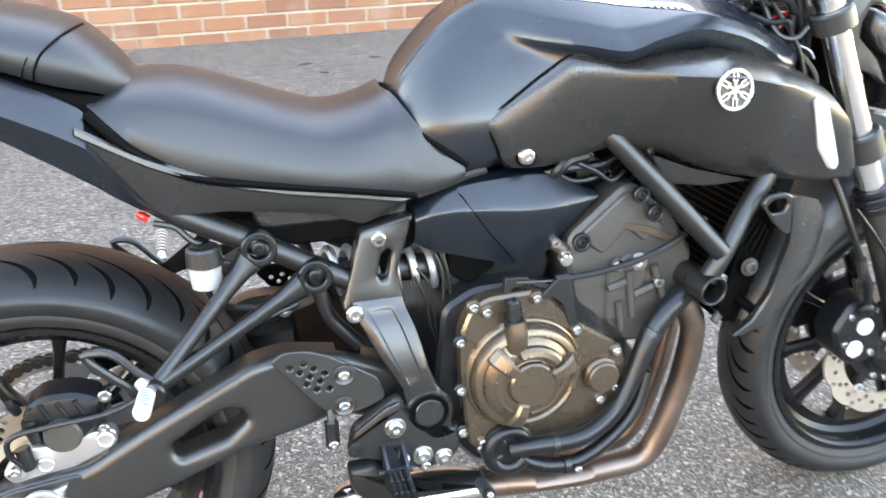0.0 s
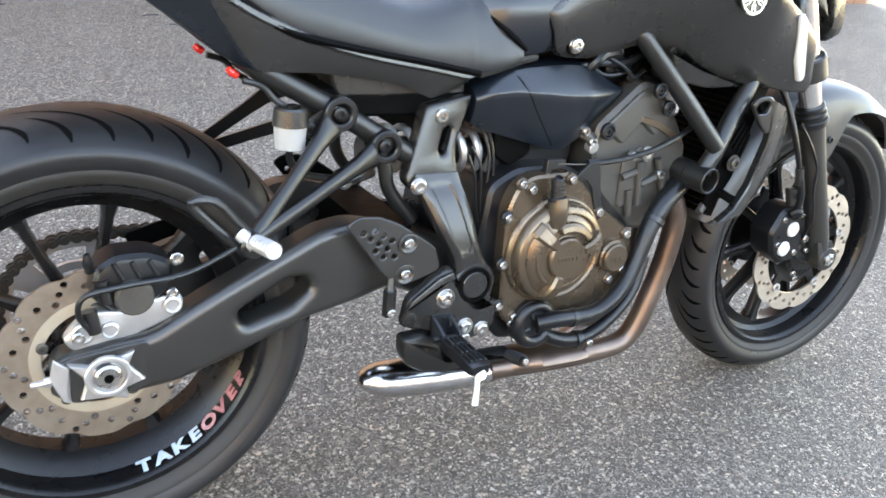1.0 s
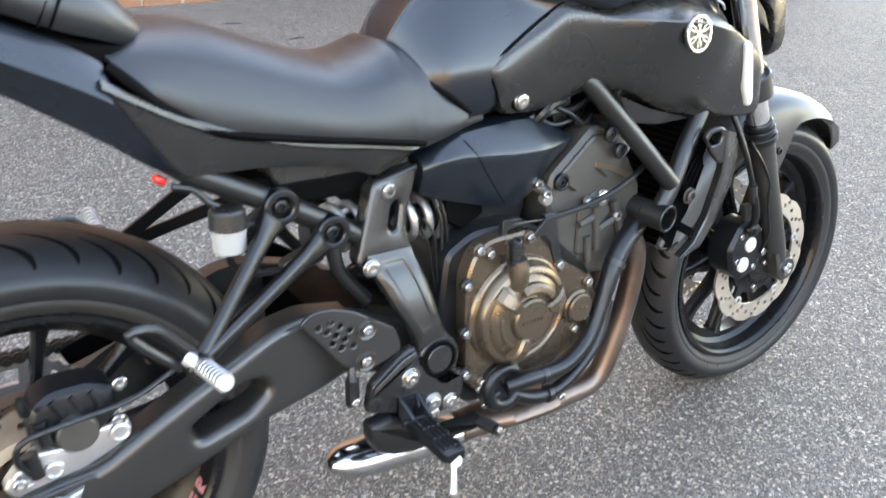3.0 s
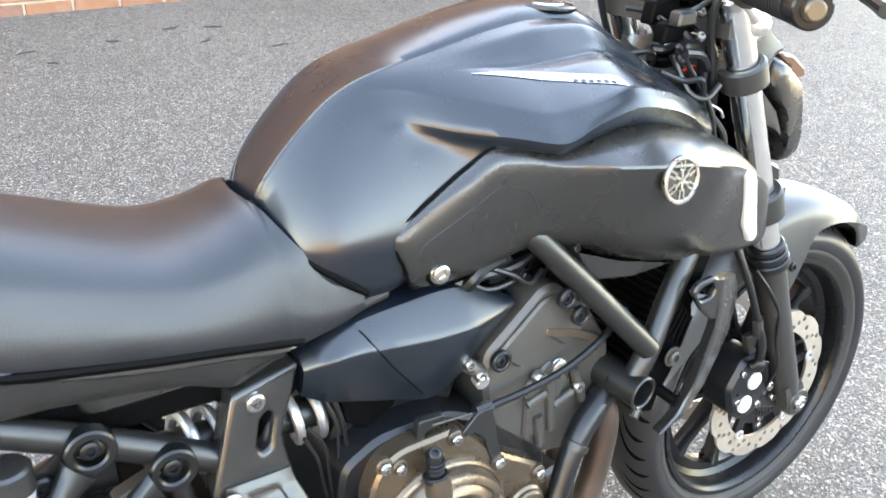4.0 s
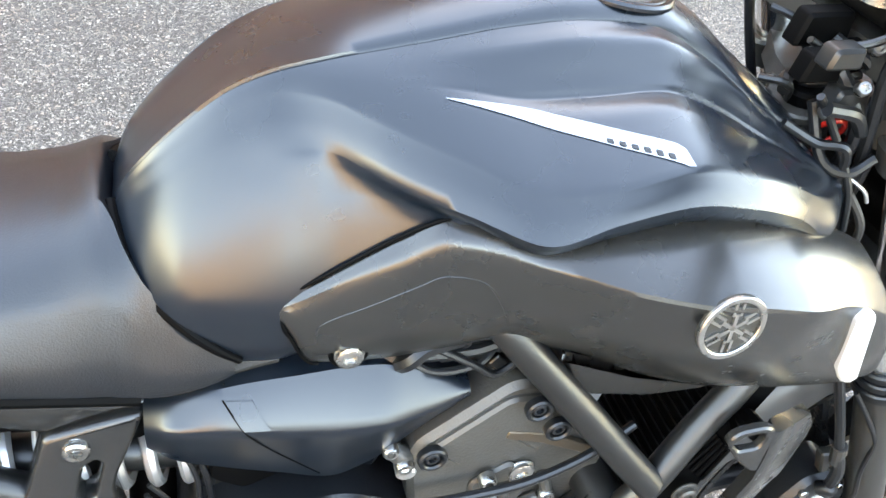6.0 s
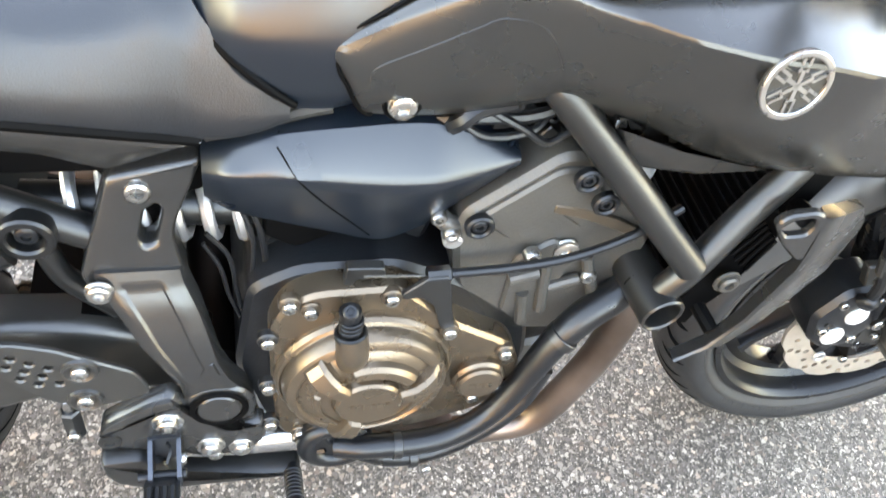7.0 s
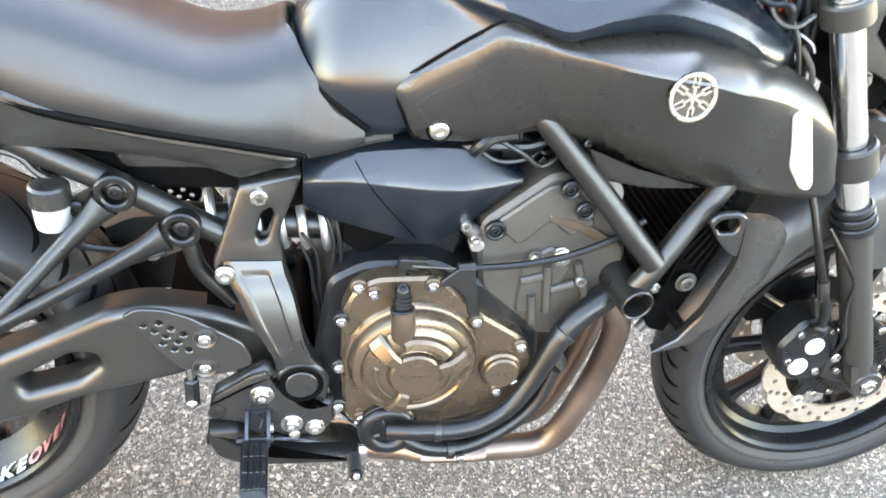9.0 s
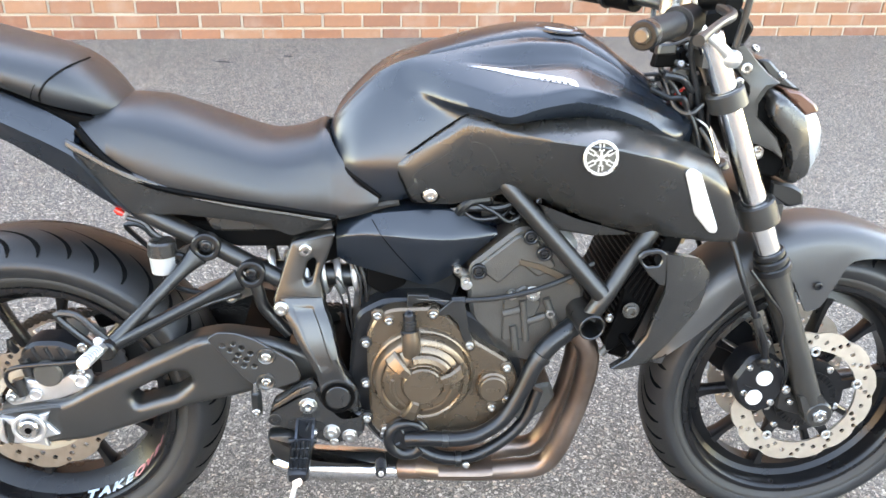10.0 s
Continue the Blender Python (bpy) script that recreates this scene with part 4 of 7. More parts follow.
bolt(res, (0.272, -0.110, 0.614), 0.010, 0.008, (0, -1, 0), HOSE)
bolt(res, (0.270, -0.110, 0.598), 0.006, 0.008, (0, -1, 0))
bm = bmesh.new()
tube(bm, [(0.246, -0.11, 0.594), (0.250, -0.106, 0.570), (0.28, -0.09, 0.545), (0.36, -0.08, 0.530)], 0.005, 8)
part("hose", bm, HOSE, res)

# frame tubes
def rail(bm):
    tube(bm, [(0.06, -0.068, 0.800), (0.15, -0.078, 0.738), (0.215, -0.093, 0.690), (0.32, -0.094, 0.632), (0.40, -0.094, 0.585), (0.470, -0.094, 0.545)], 0.0155, 14)


both("subframe_rail", rail, FRAME, "black tubular subframe rail")


def rail2(bm):
    tube(bm, [(0.385, -0.098, 0.578), (0.392, -0.098, 0.548), (0.402, -0.098, 0.515), (0.440, -0.098, 0.468)], 0.0105, 12)


both("subframe_strut", rail2, FRAME)


def v_tubes(bm):
    tube(bm, [(0.760, -0.112, 0.782), (0.790, -0.128, 0.752), (0.803, -0.135, 0.738), (0.878, -0.156, 0.657), (0.954, -0.177, 0.574)], 0.0150, 16, 5)
    tube(bm, [(0.938, -0.172, 0.532), (0.958, -0.172, 0.566), (0.995, -0.160, 0.622), (1.040, -0.146, 0.690), (1.075, -0.11, 0.78)], 0.0145, 16, 5)


vt = both("frame_tube", v_tubes, FRAME, "satin black tubular frame")
for ob, s in zip(vt, (-1, 1)):
    bm = bmesh.new()
    ringed(bm, (0.930, s * 0.120, 0.524), (0.12, s, -0.04), 0.0225, 0.0185, 0.074, 32, 0.0015)
    part("mount_sleeve", bm, FRAME, ob)
    bm = bmesh.new()
    cyl(bm, (0.930, s * 0.150, 0.524), (0.12, s, -0.04), 0.019, 0.002, 20)
    part("mount_plug", bm, DARK, ob)

# side bracket over the swingarm pivot
def brk_y(x, z):
    return float(np.interp(z, [0.30, 0.40, 0.44, 0.46, 0.48, 0.51, 0.53, 0.55, 0.65], [-0.157, -0.157, -0.1545, -0.1505, -0.1450, -0.1340, -0.1255, -0.1185, -0.104]))


bm = bmesh.new()
plate(bm, rounded([(0.450, 0.640), (0.526, 0.656), (0.513, 0.622), (0.500, 0.592), (0.497, 0.575), (0.502, 0.545), (0.506, 0.530), (0.445, 0.520), (0.428, 0.518), (0.416, 0.534), (0.424, 0.560), (0.437, 0.600)], 0.008, 4), lambda x, z: -0.102 - 0.018 * (0.65 - z) / 0.12, 0.026, 0.006, [rounded([(0.476, 0.604), (0.486, 0.611), (0.490, 0.605), (0.482, 0.572), (0.473, 0.568), (0.469, 0.576)], 0.003)], steps=3)
brk = part("pivot_bracket", bm, PANEL, bike, "satin black cast frame side bracket", 40)
# Plate added behind the slot, its near-black colour giving the shade inside.
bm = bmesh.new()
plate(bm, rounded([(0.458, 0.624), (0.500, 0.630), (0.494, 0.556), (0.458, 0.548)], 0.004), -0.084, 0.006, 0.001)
part("slot_shade", bm, DARK, brk)
# its lower limb: a raised frame round a shallow field
LIMB = np.array([(0.545, 0.428, 0.501), (0.530, 0.430, 0.504), (0.515, 0.437, 0.510), (0.500, 0.445, 0.515), (0.470, 0.459, 0.522), (0.445, 0.474, 0.527), (0.420, 0.487, 0.536), (0.402, 0.490, 0.548), (0.380, 0.490, 0.556), (0.350, 0.492, 0.558), (0.332, 0.502, 0.552)])
rings = []
for z in np.concatenate([np.linspace(0.545, 0.520, 8), np.linspace(0.515, 0.425, 12), np.linspace(0.420, 0.332, 12)]):
    xl, xr = (float(np.interp(-z, -LIMB[:, 0], LIMB[:, c])) for c in (1, 2))
    y0 = brk_y(0, z) - 0.001
    lift = 0.0036 * max(0.0, min(1.0, (0.545 - z) / 0.034)) * max(0.0, min(1.0, (z - 0.385) / 0.042))
    dent = 0.0022 * max(0.0, min(1.0, (0.533 - z) / 0.004)) * max(0.0, min(1.0, (z - 0.428) / 0.006))
    prof = [(0.0, 0.024), (0.0, 0.005), (0.03, 0.001), (0.06, 0.0), (0.16, -lift * 0.85), (0.20, -lift), (0.26, -lift), (0.30, dent - lift), (0.70, dent - lift), (0.74, -lift), (0.80, -lift), (0.84, -lift * 0.85), (0.94, 0.0), (0.97, 0.001), (1.0, 0.005), (1.0, 0.024)]
    rings.append([V(xl + (xr - xl) * f, y0 + dy, z) for f, dy in prof])
bm = bmesh.new()
loops(bm, rings)
part("lower_limb", bm, PANEL, brk, "", 28)
bm = bmesh.new()
pillow(bm, [(0.506, 0.432), (0.528, 0.432), (0.522, 0.450), (0.514, 0.450)], [(0, brk_y), (0.002, lambda x, z: brk_y(x, z) - 0.0045)])
part("cast_wedge", bm, PANEL, brk)
bm = bmesh.new()
cyl(bm, (0.523, -0.154, 0.378), (0, -1, 0), 0.036, 0.006, 36, 0.003)
part("pivot_boss", bm, PANEL, brk)
bm = bmesh.new()
ringed(bm, (0.523, -0.160, 0.378), (0, -1, 0), 0.0285, 0.0225, 0.003, 36, 0.001)
part("pivot_cap_ring", bm, DARK, brk)
bm = bmesh.new()
cyl(bm, (0.523, -0.159, 0.378), (0, -1, 0), 0.0215, 0.004, 36, 0.0015)
part("pivot_cap", bm, PANEL, brk)
bolt(brk, (0.473, -0.102, 0.625), 0.0105, 0.006, washer=0.0125)
bolt(brk, (0.432, -0.1275, 0.530), 0.0105, 0.006, washer=0.0125)

# heel guard
HEEL = [(0.312, 0.490), (0.330, 0.502), (0.360, 0.500), (0.390, 0.488), (0.452, 0.446), (0.460, 0.424), (0.462, 0.410), (0.430, 0.398), (0.398, 0.392), (0.370, 0.414), (0.337, 0.458)]
hh = [(0.337, 0.478), (0.355, 0.481), (0.349, 0.469), (0.368, 0.472), (0.362, 0.4605), (0.382, 0.463), (0.357, 0.450), (0.375, 0.4515), (0.370, 0.440), (0.387, 0.4385)]
bm = bmesh.new()
plate(bm, rounded(HEEL, 0.007), -0.157, 0.005, 0.0015, [circle(x, z, 0.0042, 10) for x, z in hh])
heel = part("heel_guard", bm, SWING, bike, "drilled dark bronze-tinted heel guard")
for x, z in ((0.407, 0.457), (0.405, 0.410)):
    bm = bmesh.new()
    lathe(bm, (x, 0, z), [(0.0165, -0.1565), (0.0155, -0.1600), (0.0135, -0.1605), (0.0095, -0.1580), (0.0, -0.1575)], 28)
    part("bolt_dimple", bm, SWING, heel)
    bolt(heel, (x, -0.1578, z), 0.0078, 0.006)
bm = bmesh.new()
plate(bm, rounded(HEEL, 0.007), 0.157, 0.005, 0.0015, [circle(x, z, 0.0042, 10) for x, z in hh])
part("heel_guard", bm, DARK, bike, "drilled black heel guard")

# lower bracket with the rider's peg and the brake pedal
LOWB = [(0.404, 0.326), (0.413, 0.370), (0.458, 0.402), (0.482, 0.412), (0.500, 0.376), (0.532, 0.342), (0.566, 0.350), (0.568, 0.310), (0.552, 0.290), (0.509, 0.284), (0.448, 0.312)]
bm = bmesh.new()
pillow(bm, rounded(LOWB, 0.008, 3), [(0, -0.146), (0, -0.157), (0.004, -0.162), (0.008, -0.1625)])
lowb = part("peg_bracket", bm, PANEL, bike, "black forged rider peg bracket", 40)
bm = bmesh.new()
pillow(bm, rounded([(0.408, 0.352), (0.415, 0.368), (0.458, 0.399), (0.480, 0.407), (0.486, 0.394), (0.458, 0.384)], 0.004), [(0, -0.161), (0.001, -0.166), (0.003, -0.167)])
part("bracket_rib", bm, PANEL, lowb)
bolt(lowb, (0.473, -0.162, 0.364), 0.0105, 0.007, washer=0.0155)
bolt(lowb, (0.511, -0.162, 0.311), 0.0100, 0.007, washer=0.0150)
bolt(lowb, (0.542, -0.161, 0.302), 0.0095, 0.006, washer=0.0135)
bolt(lowb, (0.515, -0.161, 0.291), 0.0075, 0.005)
bolt(lowb, (0.416, -0.162, 0.338), 0.011, 0.003, material=FRAME)
bm = bmesh.new()
rings = []
for y, w, h in ((-0.198, 0.0145, 0.008), (-0.204, 0.017, 0.011), (-0.285, 0.0165, 0.010), (-0.292, 0.013, 0.007)):
    rings.append([V(0.464 + w * a, y, 0.312 + h * b - (y + 0.2) * 0.02) for a, b in ((-1, -0.7), (-0.7, -1), (0.7, -1), (1, -0.7), (1, 0.7), (0.7, 1), (-0.7, 1), (-1, 0.7))])
loops(bm, rings)
peg = part("rider_peg", bm, HOSE, bike, "black rubber rider footpeg", 30)
for k in range(3):
    for x in (-0.011, -0.0035, 0.0035, 0.011):
        y0 = -0.209 - 0.026 * k
        bm = bmesh.new()
        bmesh.ops.create_cube(bm, size=1, matrix=Matrix.LocRotScale((0.464 + x, y0 - 0.011, 0.3235), None, (0.0052, 0.022, 0.006)))
        bmesh.ops.bevel(bm, geom=bm.edges[:], offset=0.001, segments=1, affect="EDGES")
        tread = part("tread_block", bm, HOSE, bike)
        tread.parent = peg
CLEVIS = mat("zinc_plated_clevis", (0.060, 0.066, 0.076), 0.34, 0.8, 0.15, 60)
bm = bmesh.new()
for x in (0.4515, 0.4790):
    loops(bm, [[V(x + dx, y, z) for y, z in ((-0.160, 0.300), (-0.196, 0.303), (-0.204, 0.312), (-0.202, 0.325), (-0.180, 0.334), (-0.160, 0.340))] for dx in (0.0, 0.0045)])
loops(bm, [[V(x, y, z) for y, z in ((-0.160, 0.300), (-0.166, 0.300), (-0.166, 0.340), (-0.160, 0.340))] for x in (0.4515, 0.4835)])
clevis = part("peg_clevis", bm, CLEVIS, lowb, "zinc-plated folding peg clevis")
bm = bmesh.new()
cyl(bm, (0.441, -0.193, 0.315), (1, 0, 0), 0.0050, 0.047, 14, 0.001)
tube(bm, [(0.470, -0.190, 0.332), (0.474, -0.178, 0.338), (0.470, -0.168, 0.334)], 0.0018, 8)
part("hinge_pin", bm, BARREL, lowb)
bolt(lowb, (0.4828, -0.180, 0.322), 0.0065, 0.005, (1, 0, 0))
bm = bmesh.new()
tube(bm, [(0.462, -0.286, 0.306), (0.457, -0.296, 0.290), (0.452, -0.303, 0.268)], [0.0042, 0.0042, 0.0055], 10)
cyl(bm, (0.4645, -0.288, 0.306), (-0.1, -0.6, 0.2), 0.008, 0.006, 14)
part("peg_feeler", bm, ALLOY, lowb, "bare alloy peg feeler bolt")
bm = bmesh.new()
pillow(bm, rounded([(0.403, 0.312), (0.440, 0.314), (0.468, 0.300), (0.478, 0.266), (0.530, 0.259), (0.604, 0.256), (0.604, 0.240), (0.530, 0.241), (0.470, 0.243), (0.440, 0.249), (0.414, 0.264), (0.404, 0.284)], 0.007, 3), [(0, -0.148), (0, -0.166), (0.003, -0.172), (0.006, -0.1735)])
pedal = part("brake_pedal", bm, FRAME, bike, "black rear brake pedal with a ribbed rubber tip")
bm = bmesh.new()
tube(bm, [(0.595, -0.164, 0.249), (0.595, -0.216, 0.262)], [0.0085, 0.0080], 14)
part("pedal_rubber", bm, HOSE, pedal)
for k in range(8):
    y, bm = -0.172 - 0.005 * k, bmesh.new()
    ringed(bm, (0.595, y, 0.249 - (y + 0.164) * 0.25), (0, -1, 0.25), 0.0100, 0.007, 0.0028, 16, 0.0006)
    part("rubber_rib", bm, HOSE, pedal)
bolt(pedal, (0.595, -0.216, 0.262), 0.005, 0.003, (0, -1, 0.25))
# brake switch and master cylinder linkage
bm = bmesh.new()
cyl(bm, (0.386, -0.152, 0.345), (0, 0, 1), 0.010, 0.042, 6, 0.002)
cyl(bm, (0.386, -0.152, 0.385), (0, 0, 1), 0.004, 0.018, 10)
msw = part("brake_linkage", bm, FRAME, bike)
bolt(msw, (0.386, -0.160, 0.352), 0.007, 0.005)
bm = bmesh.new()
cyl(bm, (0.386, -0.152, 0.385), (0, 0, 1), 0.0055, 0.022, 12, 0.001)
part("adjuster", bm, STEEL, msw)

# muffler and headers
bm = bmesh.new()
rings = []
stations = ((0.640, -0.058, 0.160, 0.026, 0.018), (0.622, -0.058, 0.162, 0.034, 0.024), (0.585, -0.058, 0.165, 0.038, 0.029), (0.53, -0.058, 0.169, 0.039, 0.031), (0.48, -0.058, 0.173, 0.039, 0.031), (0.445, -0.058, 0.176, 0.038, 0.030))
for x, y, z, ry, rz in stations:
    rings.append([V(x, y + ry * math.cos(2 * math.pi * k / 36), z + rz * math.sin(2 * math.pi * k / 36)) for k in range(36)])


for x, y, z, ry, rz in ((0.420, -0.058, 0.179, 0.034, 0.027), (0.402, -0.058, 0.181, 0.026, 0.020), (0.391, -0.058, 0.182, 0.016, 0.012), (0.387, -0.058, 0.182, 0.006, 0.005)):
    rings.append([V(x, y + ry * math.cos(2 * math.pi * k / 36), z + rz * math.sin(2 * math.pi * k / 36)) for k in range(36)])
loops(bm, rings)
part("muffler", bm, CHROME, bike, "short chromed bullet muffler under the engine", 50)
HEADER = mat("heat_tinted_header_steel", (0.095, 0.060, 0.044), 0.34, 0.85, 0.30, 14, tint=(0.17, 0.128, 0.108), bump=0.05, bump_scale=300)
for y, back in ((-0.112, 0.0), (-0.045, 0.006)):
    bm = bmesh.new()
    tube(bm, [(0.905 - back, y + 0.01, 0.500), (0.940 - back, y, 0.468), (0.960 - back, y, 0.425), (0.953 - back, y, 0.352), (0.934 - back, y + 0.002, 0.275), (0.912 - back, y + 0.004, 0.215), (0.885 - back, y + 0.007, 0.188), (0.838 - back, y + 0.010, 0.180), (0.760, y * 0.6 - 0.034, 0.178), (0.630, y * 0.25 - 0.045, 0.166)], 0.0195, 20, 6)
    part("exhaust_header", bm, HEADER, bike, "heat-tinted bronze steel exhaust header")
bm = bmesh.new()
ringed(bm, (0.632, -0.058, 0.161), (1, 0, 0), 0.0275, 0.018, 0.012, 24, 0.001)
part("header_clamp", bm, HEADER, bike)
bm = bmesh.new()
loops(bm, [[V(x, y + ry * math.cos(2 * math.pi * k / 20), z + rz * math.sin(2 * math.pi * k / 20)) for k in range(20)] for x, y, z, ry, rz in ((0.625, -0.058, 0.162, 0.024, 0.018), (0.65, -0.062, 0.168, 0.030, 0.020), (0.70, -0.088, 0.187, 0.042, 0.020), (0.78, -0.084, 0.186, 0.048, 0.019), (0.80, -0.084, 0.186, 0.044, 0.015))])
part("collector_box", bm, HEADER, bike)

# engine
bm = bmesh.new()
CASE = [(0.555, 0.520), (0.600, 0.545), (0.690, 0.546), (0.760, 0.510), (0.840, 0.440), (0.850, 0.370), (0.820, 0.300), (0.740, 0.255), (0.600, 0.255), (0.565, 0.300), (0.540, 0.400)]
plate(bm, rounded(CASE, 0.015), -0.128, 0.26, 0.006)
case = part("crankcase", bm, BARREL, bike, "black cast crankcase")
bm = bmesh.new()
UP = [(0.560, 0.520), (0.600, 0.610), (0.640, 0.628), (0.700, 0.610), (0.735, 0.560), (0.720, 0.510)]
plate(bm, rounded(UP, 0.012), -0.085, 0.19, 0.008)
part("upper_case", bm, BARREL, case)

HEADP = [(0.742, 0.606), (0.820, 0.672), (0.842, 0.672), (0.905, 0.612), (0.938, 0.560), (0.934, 0.520), (0.903, 0.464), (0.880, 0.420), (0.800, 0.430), (0.748, 0.510), (0.738, 0.575)]
bm = bmesh.new()
plate(bm, rounded(HEADP, 0.010), -0.128, 0.256, 0.006)
head = part("cylinder_block", bm, CAST, bike, "dark grey cast cylinder block with bolted side cover", 40)
for poly, y in (([(0.752, 0.604), (0.818, 0.660), (0.846, 0.660), (0.886, 0.606), (0.856, 0.585), (0.826, 0.610), (0.790, 0.574)], -0.134), ([(0.800, 0.548), (0.836, 0.572), (0.866, 0.540), (0.838, 0.470), (0.800, 0.466)], -0.133)):
    bm = bmesh.new()
    plate(bm, rounded(poly, 0.008), y, 0.008, 0.003)
    part("raised_panel", bm, CAST, head)
for a, b in (((0.832, 0.545), (0.842, 0.470)), ((0.842, 0.505), (0.872, 0.515)), ((0.800, 0.520), (0.828, 0.528)), ((0.872, 0.548), (0.898, 0.478)), ((0.818, 0.498), (0.826, 0.452))):
    bm = bmesh.new()
    tube(bm, [(a[0], -0.134, a[1]), (b[0], -0.134, b[1])], 0.0065, 10)
    part("cast_rib", bm, CAST, head)
bm = bmesh.new()
plate(bm, rounded([(0.823, 0.620), (0.858, 0.611), (0.884, 0.599), (0.918, 0.581), (0.914, 0.571), (0.880, 0.588), (0.855, 0.600), (0.822, 0.610)], 0.003), -0.1355, 0.006, 0.001)
part("gasket_strip", bm, BRONZE_D, head, "tan copper-toned gasket strip")
for p, r in (((0.756, -0.132, 0.598), 0.0135), ((0.836, -0.146, 0.664), 0.0125), ((0.860, -0.146, 0.635), 0.0125)):
    bm = bmesh.new()
    ringed(bm, p, (0, -1, 0), r, r * 0.62, 0.008, 24, 0.0015)
    part("rubber_grommet", bm, HOSE, head)
    bolt(head, (p[0], p[1] - 0.001, p[2]), r * 0.55, 0.005, material=BARREL)
bolt(head, (0.849, -0.130, 0.555), 0.0125, 0.005, washer=0.014)
bolt(head, (0.813, -0.134, 0.558), 0.0085, 0.011)
bolt(head, (0.880, -0.132, 0.521), 0.0085, 0.010)
bm = bmesh.new()
plate(bm, rounded([(0.880, 0.665), (0.905, 0.660), (0.925, 0.640), (0.918, 0.610), (0.900, 0.612)], 0.012), -0.118, 0.16, 0.008)
part("valve_cover_end", bm, ALLOY, head)

# clutch cover
COVER = [(0.572, 0.490), (0.586, 0.524), (0.610, 0.540), (0.690, 0.542), (0.748, 0.482), (0.815, 0.438), (0.832, 0.400), (0.826, 0.352), (0.796, 0.320), (0.740, 0.300), (0.660, 0.275), (0.612, 0.284), (0.580, 0.312), (0.574, 0.400)]
bm = bmesh.new()
plate(bm, rounded(COVER, 0.014), -0.155, 0.030, 0.004)
cover = part("clutch_cover", bm, BRONZE, bike, "bronze-painted clutch cover with raised rings", 40)
CC = (0.664, 0.0, 0.418)
bm = bmesh.new()
lathe(bm, CC, [(0.0890, -0.150), (0.0885, -0.158), (0.0860, -0.1625), (0.0835, -0.1640), (0.0828, -0.1625), (0.0818, -0.1640), (0.0806, -0.1730), (0.0775, -0.1785), (0.0725, -0.1815), (0.0690, -0.1822), (0.0676, -0.1806), (0.0660, -0.1796), (0.0640, -0.1812), (0.0580, -0.1850), (0.0500, -0.1880), (0.0420, -0.1892), (0.0365, -0.1890), (0.0352, -0.1880), (0.0342, -0.1885), (0.0330, -0.1950), (0.0305, -0.1978), (0.0, -0.1985)], 96)
part("cover_dome", bm, BRONZE, cover, "bronze domed cover with stepped rings", 22)


def sector(a0, a1, prof, n=24):
    """A raised block on the dome, swept over an arc; prof: (radius, y), ends chamfered."""
    bm, rings = bmesh.new(), []
    for i in range(n + 1):
        f = i / n
        end = min(1.0, min(f, 1 - f) * n / 2.0)
        a = a0 + (a1 - a0) * f
        rings.append([V(CC[0] + r * math.cos(a), -0.183 + (y + 0.183) * (0.15 + 0.85 * end) if k not in (0, len(prof) - 1) else y, CC[2] + r * math.sin(a)) for k, (r, y) in enumerate(prof)])
    return loops(bm, rings)


part("raised_arc", sector(math.radians(30), math.radians(116), [(0.0395, -0.182), (0.0420, -0.1955), (0.0450, -0.1975), (0.0520, -0.1955), (0.0560, -0.1915), (0.0585, -0.180)]), BRONZE, cover, "", 25)
part("raised_arc", sector(math.radians(165), math.radians(243), [(0.0455, -0.184), (0.0470, -0.1902), (0.0500, -0.1908), (0.0530, -0.1890), (0.0545, -0.183)]), BRONZE, cover, "", 25)
part("raised_arc", sector(math.radians(262), math.radians(372), [(0.0455, -0.184), (0.0470, -0.1902), (0.0500, -0.1908), (0.0530, -0.1890), (0.0545, -0.183)]), BRONZE, cover, "", 25)
for a in (2.40, 0.33, -1.92):
    # wedge ribs with a flat top, a chamfer on each flank and a blunt outer end
    d, s = V(math.cos(a), 0, math.sin(a)), V(-math.sin(a), 0, math.cos(a))
    rings = []
    for r, w, y in ((0.0300, 0.0070, -0.1970), (0.0330, 0.0078, -0.2015), (0.0480, 0.0100, -0.2025), (0.0600, 0.0118, -0.1985), (0.0690, 0.0128, -0.1925), (0.0745, 0.0120, -0.1840)):
        o = V(CC[0], 0, CC[2]) + d * r
        rings.append([o + s * q + V(0, h, 0) for q, h in ((w * 1.15, -0.172), (w, y + 0.0045), (w * 0.66, y), (-w * 0.66, y), (-w, y + 0.0045), (-w * 1.15, -0.172))])
    bm = bmesh.new()
    loops(bm, rings)
    part("cover_rib", bm, BRONZE, cover, "", 20)
bm = bmesh.new()
for k in range(6):
    bmesh.ops.create_cube(bm, size=1, matrix=Matrix.LocRotScale((0.647 + 0.0068 * k, -0.1988, 0.418), None, (0.0046, 0.0014, 0.0065)))
part("raised_lettering", bm, BRONZE, cover)
bm = bmesh.new()
cyl(bm, (0.785, -0.150, 0.394), (0, -1, 0), 0.0285, 0.016, 36, 0.003)
part("timing_boss", bm, BRONZE, cover)
bm = bmesh.new()
cyl(bm, (0.785, -0.165, 0.394), (0, -1, 0), 0.0240, 0.007, 36, 0.0025)
tcap = part("timing_cap", bm, BRONZE_D, cover)
bm = bmesh.new()
for k in range(3):
    bmesh.ops.create_cube(bm, size=1, matrix=Matrix.LocRotScale((0.776 + 0.009 * k, -0.1722, 0.394), None, (0.0062, 0.0012, 0.0065)))
part("raised_lettering", bm, BRONZE, tcap)
